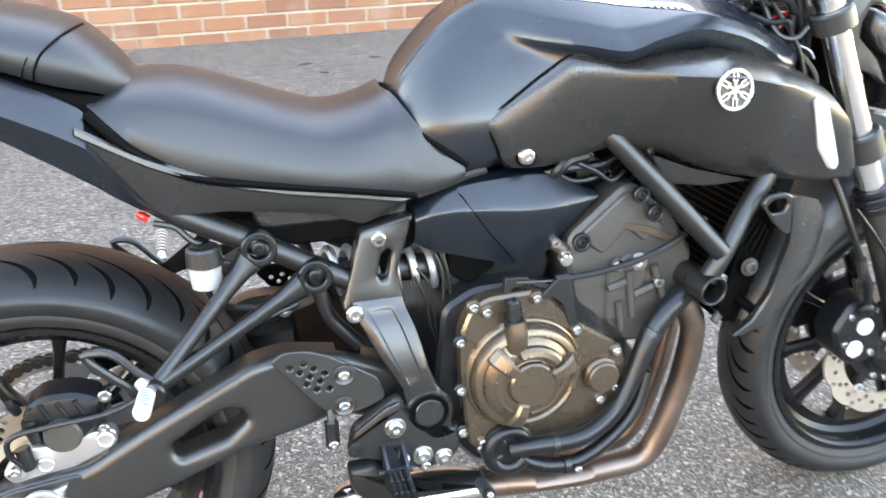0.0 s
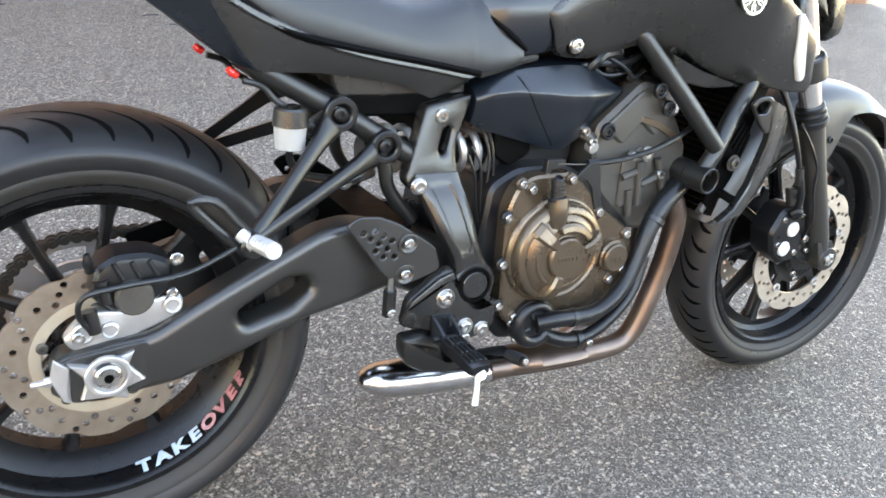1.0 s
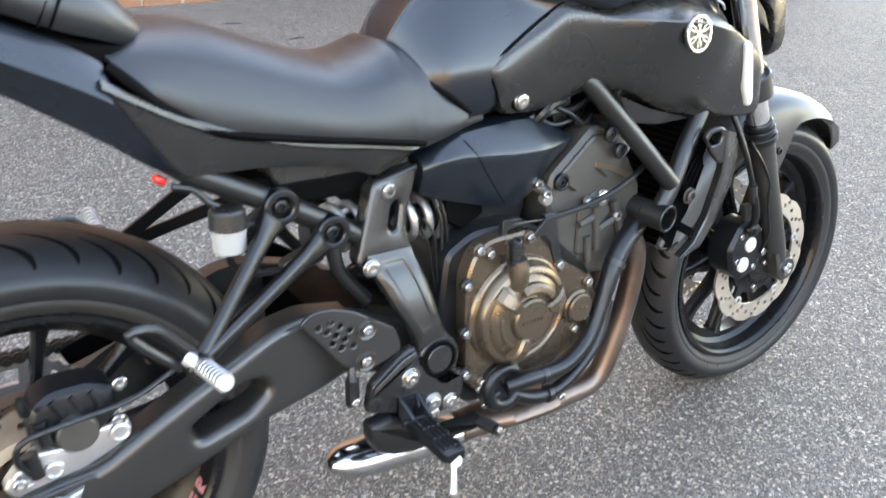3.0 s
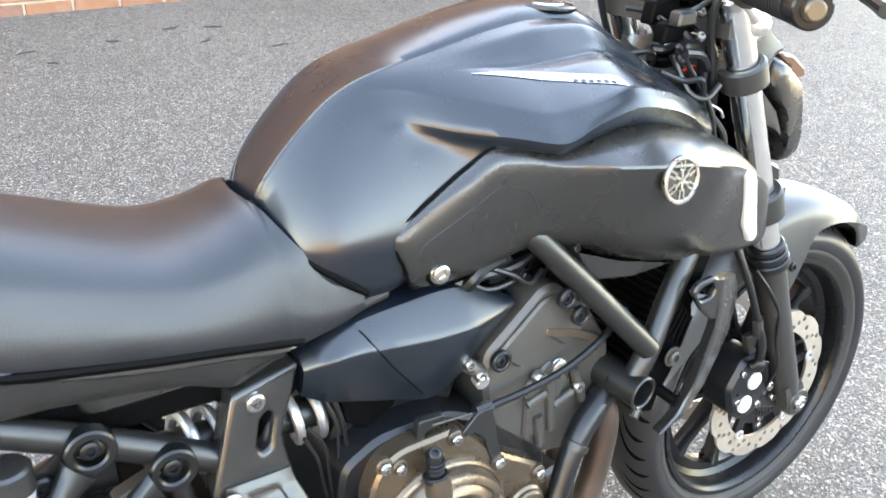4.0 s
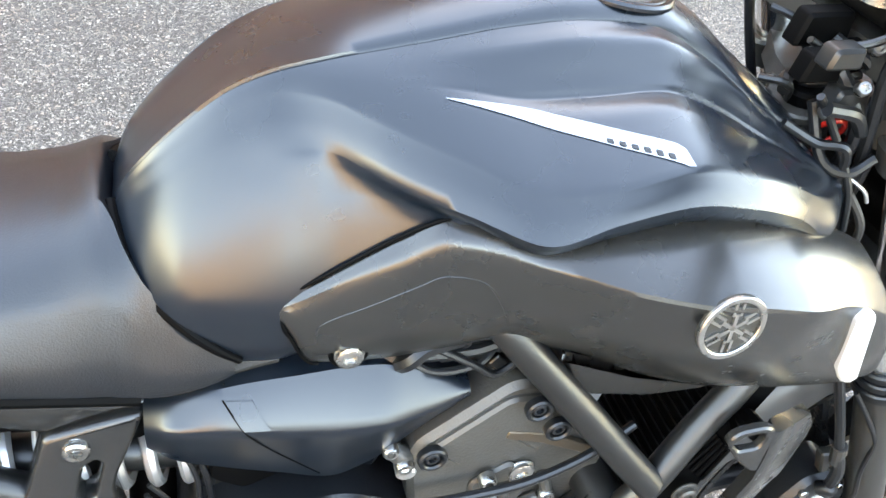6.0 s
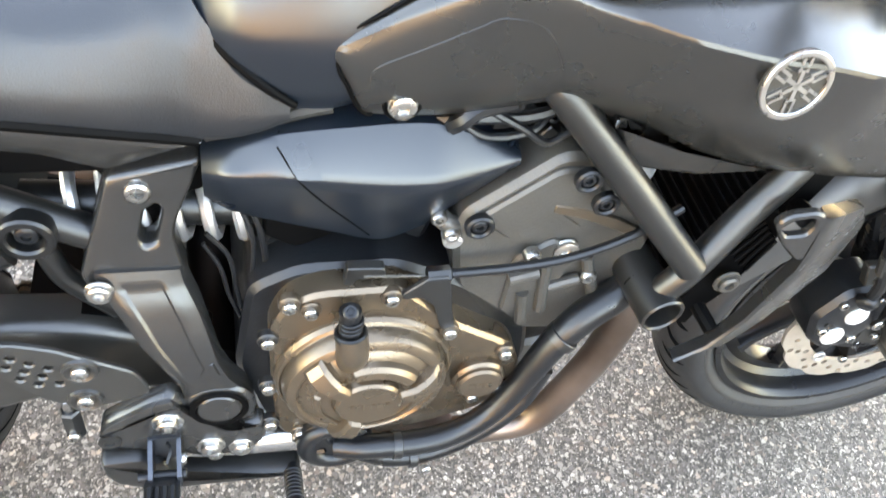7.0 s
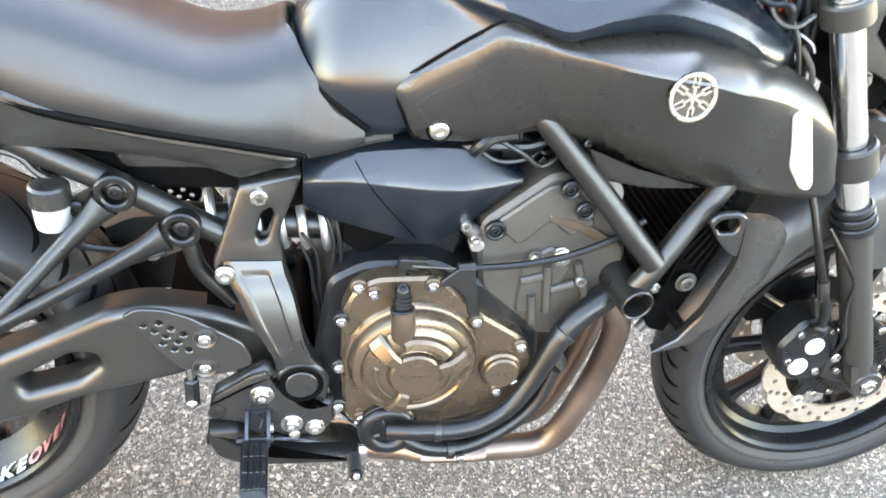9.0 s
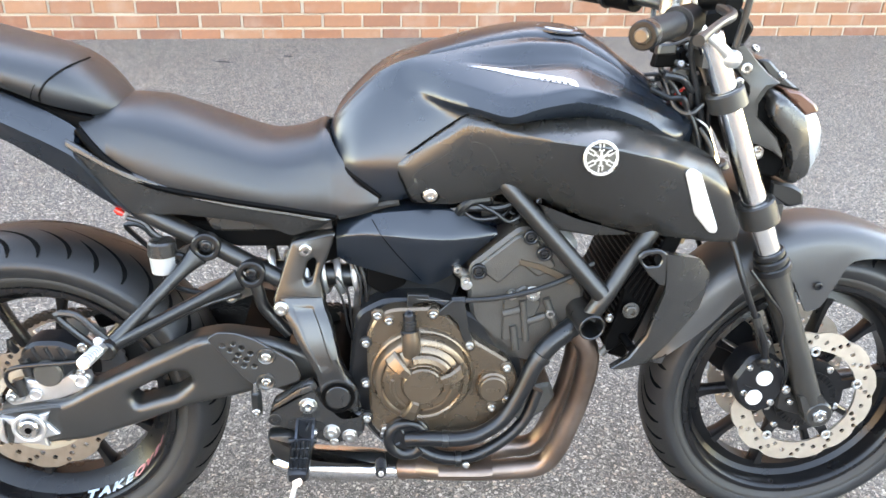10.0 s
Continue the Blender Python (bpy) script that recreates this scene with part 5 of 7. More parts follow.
for x, z in ((0.681, 0.532), (0.743, 0.474), (0.808, 0.430), (0.786, 0.352), (0.571, 0.404), (0.571, 0.480), (0.609, 0.521), (0.572, 0.335), (0.603, 0.311), (0.810, 0.367), (0.590, 0.531)):
    bm = bmesh.new()
    cyl(bm, (x, -0.150, z), (0, -1, 0), 0.0100, 0.008, 18, 0.001)
    part("bolt_boss", bm, FRAME if x < 0.58 else BRONZE_D, cover)
    bolt(cover, (x, -0.158, z), 0.0068, 0.006)
bm = bmesh.new()
tube(bm, [(0.646, -0.176, 0.470), (0.645, -0.181, 0.490), (0.643, -0.178, 0.512)], [0.0158, 0.0155, 0.0150], 18)
filler = part("filler_neck", bm, BRONZE_D, cover)
bm = bmesh.new()
ringed(bm, (0.643, -0.178, 0.508), (-0.1, 0.17, 1), 0.0152, 0.0112, 0.006, 24, 0.0012)
part("neck_lip", bm, BARREL, filler)
bm = bmesh.new()
tube(bm, [(0.643, -0.178, 0.505), (0.641, -0.174, 0.540)], [0.0105, 0.0100], 18)
for k in range(3):
    ringed(bm, (0.6425, -0.177, 0.516 + 0.006 * k), (-0.1, 0.17, 1), 0.0112, 0.0085, 0.0028, 18, 0.0006)
part("lever_shaft", bm, HOSE, filler, "black ribbed clutch lever shaft")
bolt(filler, (0.641, -0.1765, 0.540), 0.0072, 0.005, (-0.1, -0.5, 0.9), material=BARREL)

# black cover edge ahead of the cover, cable stay and clutch cable
bm = bmesh.new()
plate(bm, rounded([(0.690, 0.536), (0.712, 0.556), (0.731, 0.557), (0.735, 0.540), (0.741, 0.505), (0.752, 0.466), (0.744, 0.460), (0.730, 0.488), (0.722, 0.516), (0.708, 0.530), (0.692, 0.528)], 0.003), -0.158, 0.005, 0.001)
stay = part("cable_stay", bm, FRAME, bike, "black clutch cable stay")
bm = bmesh.new()
cyl(bm, (0.712, -0.150, 0.5515), (1, 0, 0.03), 0.0085, 0.022, 6, 0.001)
part("adjuster_nut", bm, HOSE, stay)
bm = bmesh.new()
tube(bm, [(0.735, -0.150, 0.5525), (0.790, -0.152, 0.558), (0.845, -0.155, 0.572), (0.900, -0.150, 0.592), (0.945, -0.140, 0.615)], 0.0046, 10)
cable = part("clutch_cable", bm, HOSE, bike, "black clutch cable with bare wire end")
bm = bmesh.new()
tube(bm, [(0.655, -0.150, 0.556), (0.712, -0.150, 0.5515)], 0.0013, 8)
part("inner_wire", bm, CAST, cable)
bm = bmesh.new()
plate(bm, rounded([(0.640, 0.562), (0.674, 0.560), (0.676, 0.549), (0.648, 0.546), (0.648, 0.530), (0.638, 0.530)], 0.003), -0.146, 0.010, 0.001)
part("clutch_arm", bm, FRAME, cable)

# water pump and hoses
bm = bmesh.new()
cyl(bm, (0.640, -0.150, 0.297), (0, -1, 0), 0.041, 0.020, 32, 0.006)
pump = part("water_pump", bm, HOSE, bike, "black water pump housing")
for a in range(4):
    bm = bmesh.new()
    t = a * 1.57 + 0.5
    tube(bm, [(0.640 + 0.012 * math.cos(t), -0.171, 0.297 + 0.012 * math.sin(t)), (0.640 + 0.038 * math.cos(t), -0.166, 0.297 + 0.038 * math.sin(t))], 0.0035, 6)
    part("pump_rib", bm, HOSE, pump)
bm = bmesh.new()
tube(bm, [(0.640 + 0.031 * math.cos(t), -0.166, 0.297 + 0.031 * math.sin(t)) for t in np.linspace(0.55, 5.6, 16)], [0.0075, 0.0090, 0.0105, 0.0115, 0.0120], 12, 3)
part("pump_volute", bm, HOSE, pump)
for x, z in ((0.600, 0.300), (0.655, 0.254), (0.612, 0.268)):
    bolt(pump, (x, -0.155, z), 0.006, 0.006)
bm = bmesh.new()
tube(bm, [(0.640, -0.172, 0.300), (0.672, -0.180, 0.306), (0.727, -0.180, 0.304), (0.766, -0.178, 0.312), (0.804, -0.173, 0.338), (0.832, -0.166, 0.382), (0.856, -0.159, 0.436), (0.878, -0.153, 0.468), (0.908, -0.146, 0.492), (0.930, -0.138, 0.504)], [0.013, 0.0138, 0.0138, 0.0135, 0.0135, 0.0140, 0.0158, 0.0170, 0.0175, 0.0175], 16)
hose = part("radiator_hose", bm, HOSE, bike, "black radiator hose along the engine")
bm = bmesh.new()
tube(bm, [(0.655, -0.160, 0.276), (0.700, -0.168, 0.258), (0.752, -0.168, 0.258), (0.806, -0.164, 0.286), (0.846, -0.157, 0.326), (0.866, -0.148, 0.38)], [0.012, 0.0125, 0.0115, 0.0105, 0.0105, 0.0105], 14)
part("bypass_hose", bm, HOSE, hose)
for o, ax, r in (((0.862, -0.158, 0.446), (0.56, 0.10, 0.82), 0.0182), ((0.700, -0.180, 0.304), (1, 0, -0.05), 0.0155), ((0.725, -0.169, 0.255), (1, 0.0, 0.0), 0.0145)):
    bm = bmesh.new()
    ringed(bm, o, ax, r, r * 0.85, 0.010, 24, 0.001)
    part("hose_clamp", bm, FRAME, hose)
bolt(hose, (0.742, -0.186, 0.255), 0.006, 0.006)
bm = bmesh.new()
plate(bm, rounded([(0.835, 0.345), (0.900, 0.360), (0.912, 0.330), (0.895, 0.300), (0.860, 0.275), (0.820, 0.295)], 0.008), -0.095, 0.12, 0.006)
part("oil_cooler", bm, CAST, bike)

# air box side cover
air_keys = [
    # x, top (y, z), fold (y, z), bottom (y, z)
    (0.524, (0.096, 0.662), (0.112, 0.648), (0.100, 0.612)),
    (0.545, (0.108, 0.675), (0.129, 0.660), (0.108, 0.602)),
    (0.580, (0.116, 0.690), (0.136, 0.664), (0.112, 0.592)),
    (0.630, (0.116, 0.696), (0.141, 0.661), (0.115, 0.578)),
    (0.673, (0.114, 0.698), (0.143, 0.658), (0.116, 0.566)),
    (0.705, (0.112, 0.696), (0.142, 0.657), (0.116, 0.579)),
    (0.745, (0.112, 0.682), (0.132, 0.656), (0.116, 0.616)),
    (0.786, (0.112, 0.663), (0.119, 0.658), (0.116, 0.653)),
]
air_x = np.array([k[0] for k in air_keys])
air_cols = [np.array([k[1 + j // 2][j % 2] for k in air_keys]) for j in range(6)]


def air_ring(x):
    v = [glide(air_x, c, x) for c in air_cols]
    t, f, b = v[0:2], v[2:4], v[4:6]
    half = [(0.060, t[1] + 0.006), (t[0] - 0.020, t[1] + 0.005), tuple(t)] + bow(t, f, 0.0010, 5)[:-1] + [(f[0] - 0.0010, f[1] + 0.0012), (f[0] - 0.0002, f[1] - 0.0016)] + bow(f, b, 0.0016, 6) + [(0.060, b[1])]
    return [V(x, -p[0], p[1]) for p in half]


bm = bmesh.new()
loops(bm, [air_ring(float(x)) for x in np.linspace(0.524, 0.786, 45)])
air = part("airbox_cover", bm, PAINT, bike, "satin black airbox side cover with a fold line", 32)


def air_y(x, z):
    r = air_ring(x)[2:-1]
    return float(np.interp(z, [p.z for p in r][::-1], [p.y for p in r][::-1]))


bm = bmesh.new()
tube(bm, [(x, air_y(x, z) - 0.0001, z) for x, z in ((0.582, 0.684), (0.592, 0.670), (0.600, 0.658), (0.618, 0.632), (0.640, 0.604), (0.662, 0.576))], 0.0008, 6)
part("seam", bm, DARK, air)
bm = bmesh.new()
loops(bm, [[V(x + d, air_y(x + d, z) - 0.0014, z) for d in (0, 0.005, 0.010, 0.015, 0.020)] for x, z in ((0.584, 0.684), (0.588, 0.678), (0.592, 0.671), (0.597, 0.664))], closed=False)
part("raised_fin", bm, PAINT, air)
bm = bmesh.new()
tube(bm, [(0.712, -0.100, 0.600), (0.730, -0.118, 0.588), (0.748, -0.116, 0.582)], [0.0085, 0.0095, 0.0085], 12)
sen = part("bleed_fitting", bm, CAST, bike, "metal coolant fitting with bright bolts")
bolt(sen, (0.722, -0.118, 0.597), 0.0075, 0.009)
bolt(sen, (0.735, -0.122, 0.580), 0.0080, 0.010)
bm = bmesh.new()
cyl(bm, (0.738, -0.116, 0.572), (0, -1, -0.2), 0.0095, 0.014, 14, 0.002)
part("sensor_plug", bm, ALLOY, sen)
bm = bmesh.new()
tube(bm, [(0.752, -0.105, 0.585), (0.780, -0.114, 0.617), (0.810, -0.116, 0.642)], 0.012, 12)
part("coolant_pipe", bm, HOSE, bike)
bm = bmesh.new()
tube(bm, [(0.806, -0.119, 0.640), (0.818, -0.118, 0.650), (0.832, -0.112, 0.660)], 0.0095, 14)
part("pipe_joint", bm, ALLOY, bike)
bm = bmesh.new()
plate(bm, rounded([(0.585, 0.470), (0.600, 0.540), (0.622, 0.562), (0.645, 0.556), (0.668, 0.500), (0.664, 0.470)], 0.008), -0.030, 0.05, 0.003)
web = part("mount_web", bm, BARREL, bike, "black cast mount web under the airbox")
bolt(web, (0.633, -0.0305, 0.5355), 0.012, 0.008, washer=0.0145)
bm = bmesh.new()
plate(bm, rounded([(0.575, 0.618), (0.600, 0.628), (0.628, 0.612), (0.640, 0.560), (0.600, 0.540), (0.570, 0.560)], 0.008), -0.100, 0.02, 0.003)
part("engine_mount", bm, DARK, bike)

# dark fillers inside the frame, shade put into their colour except the battery box's
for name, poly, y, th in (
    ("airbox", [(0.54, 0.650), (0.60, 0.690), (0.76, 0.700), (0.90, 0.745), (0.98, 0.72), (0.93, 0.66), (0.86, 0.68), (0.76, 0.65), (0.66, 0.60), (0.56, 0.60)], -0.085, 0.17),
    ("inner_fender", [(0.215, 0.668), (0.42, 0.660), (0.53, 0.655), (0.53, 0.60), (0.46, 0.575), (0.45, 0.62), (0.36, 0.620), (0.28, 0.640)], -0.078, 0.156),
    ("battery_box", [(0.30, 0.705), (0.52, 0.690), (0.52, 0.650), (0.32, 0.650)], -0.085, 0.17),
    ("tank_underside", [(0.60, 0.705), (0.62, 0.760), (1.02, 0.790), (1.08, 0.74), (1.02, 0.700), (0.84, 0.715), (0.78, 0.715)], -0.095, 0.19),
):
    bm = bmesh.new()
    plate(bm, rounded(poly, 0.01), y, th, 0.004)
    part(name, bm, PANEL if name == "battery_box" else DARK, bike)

# shock with its spring
bm = bmesh.new()
turns, pts = 6.5, []
for k in range(100):
    a = 2 * math.pi * turns * k / 99
    pts.append((0.405 + 0.175 * k / 99, -0.055 + 0.031 * math.cos(a), 0.568 - 0.010 * k / 99 + 0.031 * math.sin(a)))
tube(bm, pts, 0.0062, 8, smooth=False)
spr = part("shock_spring", bm, ALLOY, bike, "silver rear shock spring")
bm = bmesh.new()
cyl(bm, (0.37, -0.055, 0.568), (1, 0, -0.06), 0.020, 0.22, 18)
part("shock_body", bm, FRAME, spr)
bm = bmesh.new()
plate(bm, rounded([(0.330, 0.535), (0.385, 0.555), (0.395, 0.530), (0.340, 0.512)], 0.008), -0.070, 0.02, 0.003)
lk = part("shock_link", bm, CAST, bike)
bolt(lk, (0.342, -0.072, 0.525), 0.010, 0.005)

# wires behind the cover
for pts, r in (([(0.56, -0.095, 0.60), (0.57, -0.10, 0.56), (0.575, -0.102, 0.50), (0.58, -0.10, 0.44)], 0.003), ([(0.55, -0.095, 0.60), (0.562, -0.102, 0.56), (0.560, -0.106, 0.50), (0.562, -0.105, 0.45)], 0.0025), ([(0.70, -0.098, 0.69), (0.74, -0.110, 0.70), (0.79, -0.108, 0.70), (0.83, -0.105, 0.715)], 0.006), ([(0.72, -0.10, 0.70), (0.75, -0.112, 0.682), (0.79, -0.112, 0.686), (0.81, -0.10, 0.70)], 0.0035), ([(0.76, -0.10, 0.70), (0.775, -0.116, 0.715), (0.765, -0.112, 0.732)], 0.003), ([(0.745, -0.112, 0.712), (0.779, -0.120, 0.696), (0.803, -0.120, 0.680), (0.825, -0.116, 0.690)], 0.0035), ([(0.722, -0.108, 0.690), (0.728, -0.118, 0.704), (0.742, -0.116, 0.714), (0.770, -0.110, 0.716)], 0.008), ([(0.523, -0.112, 0.580), (0.541, -0.114, 0.55), (0.546, -0.114, 0.503), (0.552, -0.112, 0.456)], 0.0022), ([(0.520, -0.111, 0.566), (0.533, -0.113, 0.535), (0.539, -0.113, 0.495), (0.548, -0.111, 0.461)], 0.0022)):
    bm = bmesh.new()
    tube(bm, pts, r, 8)
    part("wiring", bm, HOSE, bike)
bm = bmesh.new()
plate(bm, rounded([(0.735, 0.727), (0.738, 0.712), (0.750, 0.712), (0.752, 0.722), (0.790, 0.727), (0.795, 0.740), (0.742, 0.738)], 0.003), -0.118, 0.022, 0.002)
part("connector_block", bm, PANEL, bike)

# tail: side panels, cowl, passenger seat
SIDE_X = np.array([0.122, 0.160, 0.206, 0.285, 0.353, 0.407, 0.452, 0.500, 0.526])
SIDE_T = np.array([0.812, 0.789, 0.764, 0.735, 0.718, 0.708, 0.700, 0.690, 0.685])
SIDE_B = np.array([0.772, 0.730, 0.690, 0.688, 0.679, 0.670, 0.650, 0.664, 0.682])


def build_side(bm):
    """A rolled lip under the seat, the flank falling back below it."""
    rings = []
    for x in np.linspace(0.122, 0.526, 46):
        zt, zb = glide(SIDE_X, SIDE_T, x), float(np.interp(x, SIDE_X, SIDE_B))
        h, o = zt - zb, float(np.interp(x, [0.12, 0.20, 0.40, 0.53], [0.0, 0.004, 0.002, -0.006]))
        prof = [(0.080, zt - 0.002), (0.110, zt - 0.001), (0.1165, zt), (0.1205, zt - min(0.003, h * 0.2)), (0.1215, zt - min(0.009, h * 0.4)), (0.1175, zt - min(0.013, h * 0.5))]
        prof += [(0.1170 - 0.011 * f ** 1.6, zt - min(0.013, h * 0.5) + (zb - zt + min(0.013, h * 0.5)) * f) for f in (0.25, 0.5, 0.75, 1.0)]
        prof += [(0.075, zb + min(0.006, h * 0.3))]
        rings.append([V(x, -(y + o), z) for y, z in prof])
    loops(bm, rings)


both("seat_side_panel", build_side, PANEL, "satin black side panel below the seat", 30)

COWL_X = np.array([-0.20, -0.08, 0.035, 0.098, 0.130, 0.150, 0.180, 0.207])
COWL_T = np.array([0.972, 0.922, 0.876, 0.846, 0.826, 0.775, 0.728, 0.690])
COWL_R = np.array([0.946, 0.894, 0.838, 0.806, 0.787, 0.758, 0.712, 0.688])
COWL_B = np.array([0.918, 0.858, 0.800, 0.757, 0.734, 0.718, 0.697, 0.686])


def build_cowl(bm):
    """An upper face that looks at the sky, a sharp ridge, and a dark face turned under."""
    rings = []
    for x in np.concatenate([np.linspace(-0.20, 0.125, 20), np.linspace(0.131, 0.207, 12)]):
        zt, zr, zb = (float(np.interp(x, COWL_X, c)) for c in (COWL_T, COWL_R, COWL_B))
        tip = max(0.0, min(1.0, (0.207 - x) / 0.07))
        yr = 0.110 + 0.012 * tip
        rings.append([V(x, -y, z) for y, z in ((0.070, zt - 0.004), (0.094 + 0.008 * (1 - tip), zt), ((0.094 + yr) / 2 + 0.003 * tip, (zt + zr) / 2 + 0.001), (yr, zr), (yr - 0.0005, zr - 0.0015), (0.108, (zr + zb) / 2), (0.100, zb), (0.070, zb + 0.003))])
    loops(bm, rings)


both("tail_cowl", build_cowl, PAINT, "matte black tail cowl tapering to a fin", 20)
bm = bmesh.new()
plate(bm, [(-0.20, 0.960), (0.04, 0.860), (0.16, 0.790), (0.30, 0.710), (0.22, 0.700), (0.10, 0.765), (-0.20, 0.94)], -0.09, 0.18, 0.0)
part("tail_tray", bm, DARK, bike)

for s in (-1, 1):
    bm = bmesh.new()
    tube(bm, [(0.172, s * 0.088, 0.690), (0.177, s * 0.087, 0.686), (0.184, s * 0.086, 0.681)], [0.004, 0.006, 0.005], 12)
    part("side_reflector", bm, RED, bike, "small red tail reflector")
    bm = bmesh.new()
    tube(bm, [(0.19, s * 0.090, 0.676), (0.215, s * 0.092, 0.668), (0.232, s * 0.095, 0.650), (0.250, s * 0.098, 0.640)], 0.0045, 8)
    part("strap_hook", bm, FRAME, bike)

pil_keys = [(-0.20, 0.105, 1.000, 0.945), (-0.06, 0.108, 0.972, 0.916), (0.033, 0.110, 0.948, 0.885), (0.090, 0.106, 0.934, 0.861), (0.130, 0.096, 0.918, 0.848), (0.162, 0.080, 0.890, 0.838), (0.185, 0.058, 0.862, 0.833), (0.199, 0.028, 0.842, 0.832)]


def pil_half(k):
    x, w, zt, zl = k
    h = zt - zl
    return [(x, 0, zt), (x, -w * 0.45, zt - h * 0.03), (x, -w * 0.8, zt - h * 0.20), (x, -w * 0.97, zt - h * 0.5), (x, -w, zt - h * 0.78), (x, -w * 0.9, zl), (x, -w * 0.5, zl)]


bm = bmesh.new()
loops(bm, [mirror_ring([tuple(p) for p in r]) for r in loft([pil_half(k) for k in pil_keys], 5)])
pil = part("passenger_seat", bm, VINYL, bike, "black vinyl passenger seat with a stitched seam", 50)
bm = bmesh.new()
key = loft([pil_half(k) for k in pil_keys], 12)


def pil_at(x, j):
    col = [r[j] for r in key]
    xs_ = [p[0] for p in col]
    return V(x, float(np.interp(x, xs_, [p[1] for p in col])), float(np.interp(x, xs_, [p[2] for p in col])))


line = [pil_at(x, j) for x, j in ((0.136, 0), (0.132, 1), (0.119, 2), (0.100, 3), (0.090, 4), (0.085, 5))]
tube(bm, [p + V(0, -0.0002, 0.0003) for p in line], 0.0016, 6)
tube(bm, [p + V(-0.012, -0.0002, 0.0010) for p in line], 0.0010, 6)
part("seam_piping", bm, DARK, pil)
bm = bmesh.new()
plate(bm, rounded([(-0.20, 0.972), (0.02, 0.882), (0.110, 0.848), (0.176, 0.832), (0.150, 0.806), (0.120, 0.815), (-0.20, 0.95)], 0.006), -0.086, 0.172, 0.003)
part("seat_base", bm, DARK, pil)
# Dark tubes under the seat's edge, the shade of the gap put into them.
bm = bmesh.new()
for s in (-1, 1):
    tube(bm, [(0.135, s * 0.100, 0.822), (0.160, s * 0.114, 0.797), (0.190, s * 0.117, 0.770), (0.250, s * 0.120, 0.738), (0.353, s * 0.120, 0.717), (0.440, s * 0.118, 0.702), (0.524, s * 0.113, 0.686)], 0.006, 8)
part("seat_gap_shade", bm, DARK, bike)
# strip of foam under the seat nose
bm = bmesh.new()
tube(bm, [(0.528, -0.104, 0.684), (0.56, -0.104, 0.692), (0.60, -0.103, 0.704), (0.625, -0.101, 0.708)], 0.007, 8)
part("foam_strip", bm, PADTOP, bike)

# tank details: panel bolt, seams, facet sheen strip with lettering, cap
WB = wing_y(0.674, 0.729)
bolt(bike, (0.674, WB - 0.0005, 0.729), 0.0105, 0.005, washer=0.0118, name="shroud_bolt")
# Dark ring set round the bolt, painting the shade of a recess.
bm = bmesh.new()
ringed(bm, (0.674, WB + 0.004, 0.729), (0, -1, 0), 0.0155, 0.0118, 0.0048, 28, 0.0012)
part("bolt_recess_shade", bm, DARK, bike)


def tank_z(x, y):
    """The height of the tank's upper skin over x and y."""
    q = tank_profile(float(x))[:22]
    return float(np.interp(-abs(y), [p[1] for p in q][::-1], [p[2] for p in q][::-1]))


# Metallic strip laid on the tank for the sky reflected in its facet.
FACET_SHEEN = mat("facet_sheen_grey", (0.30, 0.31, 0.32), 0.20, 0.9, 0.05, 20)


def on_strip(f, side, lift):
    x, y = 0.729 + 0.160 * f, -0.096 - 0.056 * f
    w = 0.0086 * (min(1.0, 0.02 + f / 0.40) if side > 0 else 0.02 + 0.98 * f) * (1.0 if f < 0.98 else 0.75)
    x, y = x - side * w * 0.25, y + side * w
    return V(x, y - lift * 0.4, tank_z(x, y) + lift)


for s in (1, -1):
    bm = bmesh.new()
    loops(bm, [[on_strip(k / 30, q / 3, 0.0008) for q in range(-3, 4)] for k in range(31)], closed=False)
    bmesh.ops.scale(bm, vec=(1, s, 1), verts=bm.verts)
    part("facet_sheen_strip", bm, FACET_SHEEN, fuel_tank, "grey strip standing for a reflection on the tank facet")
    for k in range(6):
        bm = bmesh.new()
        f0 = 0.64 + 0.050 * k
        vs = [bm.verts.new(on_strip(f, q, 0.0014)) for f, q in ((f0, -0.80), (f0 + 0.026, -0.80), (f0 + 0.030, -0.25), (f0 + 0.004, -0.25))]
        bm.faces.new(vs)
        bmesh.ops.scale(bm, vec=(1, s, 1), verts=bm.verts)
        part("lettering_bar", bm, PLASTIC, fuel_tank)
CAP_X, CAP_Z, CAP_N = 0.880, 0.9735, (0.10, 0, 1)
bm = bmesh.new()
ringed(bm, (CAP_X, 0, CAP_Z - 0.004), CAP_N, 0.051, 0.0445, 0.0045, 48, 0.002)
part("cap_bezel", bm, PAINT, fuel_tank)
bm = bmesh.new()
cyl(bm, (CAP_X, 0, CAP_Z - 0.006), CAP_N, 0.044, 0.0062, 40, 0.001)
cap = part("fuel_cap", bm, PLASTIC, bike, "round flush fuel cap with a polished ring")
bm = bmesh.new()
ringed(bm, (CAP_X, 0, CAP_Z), CAP_N, 0.037, 0.028, 0.0020, 40, 0.001)
part("cap_ring", bm, ALLOY, cap)
bm = bmesh.new()
cyl(bm, (CAP_X, 0, CAP_Z), CAP_N, 0.013, 0.003, 20, 0.001)
part("lock", bm, CHROME, cap)

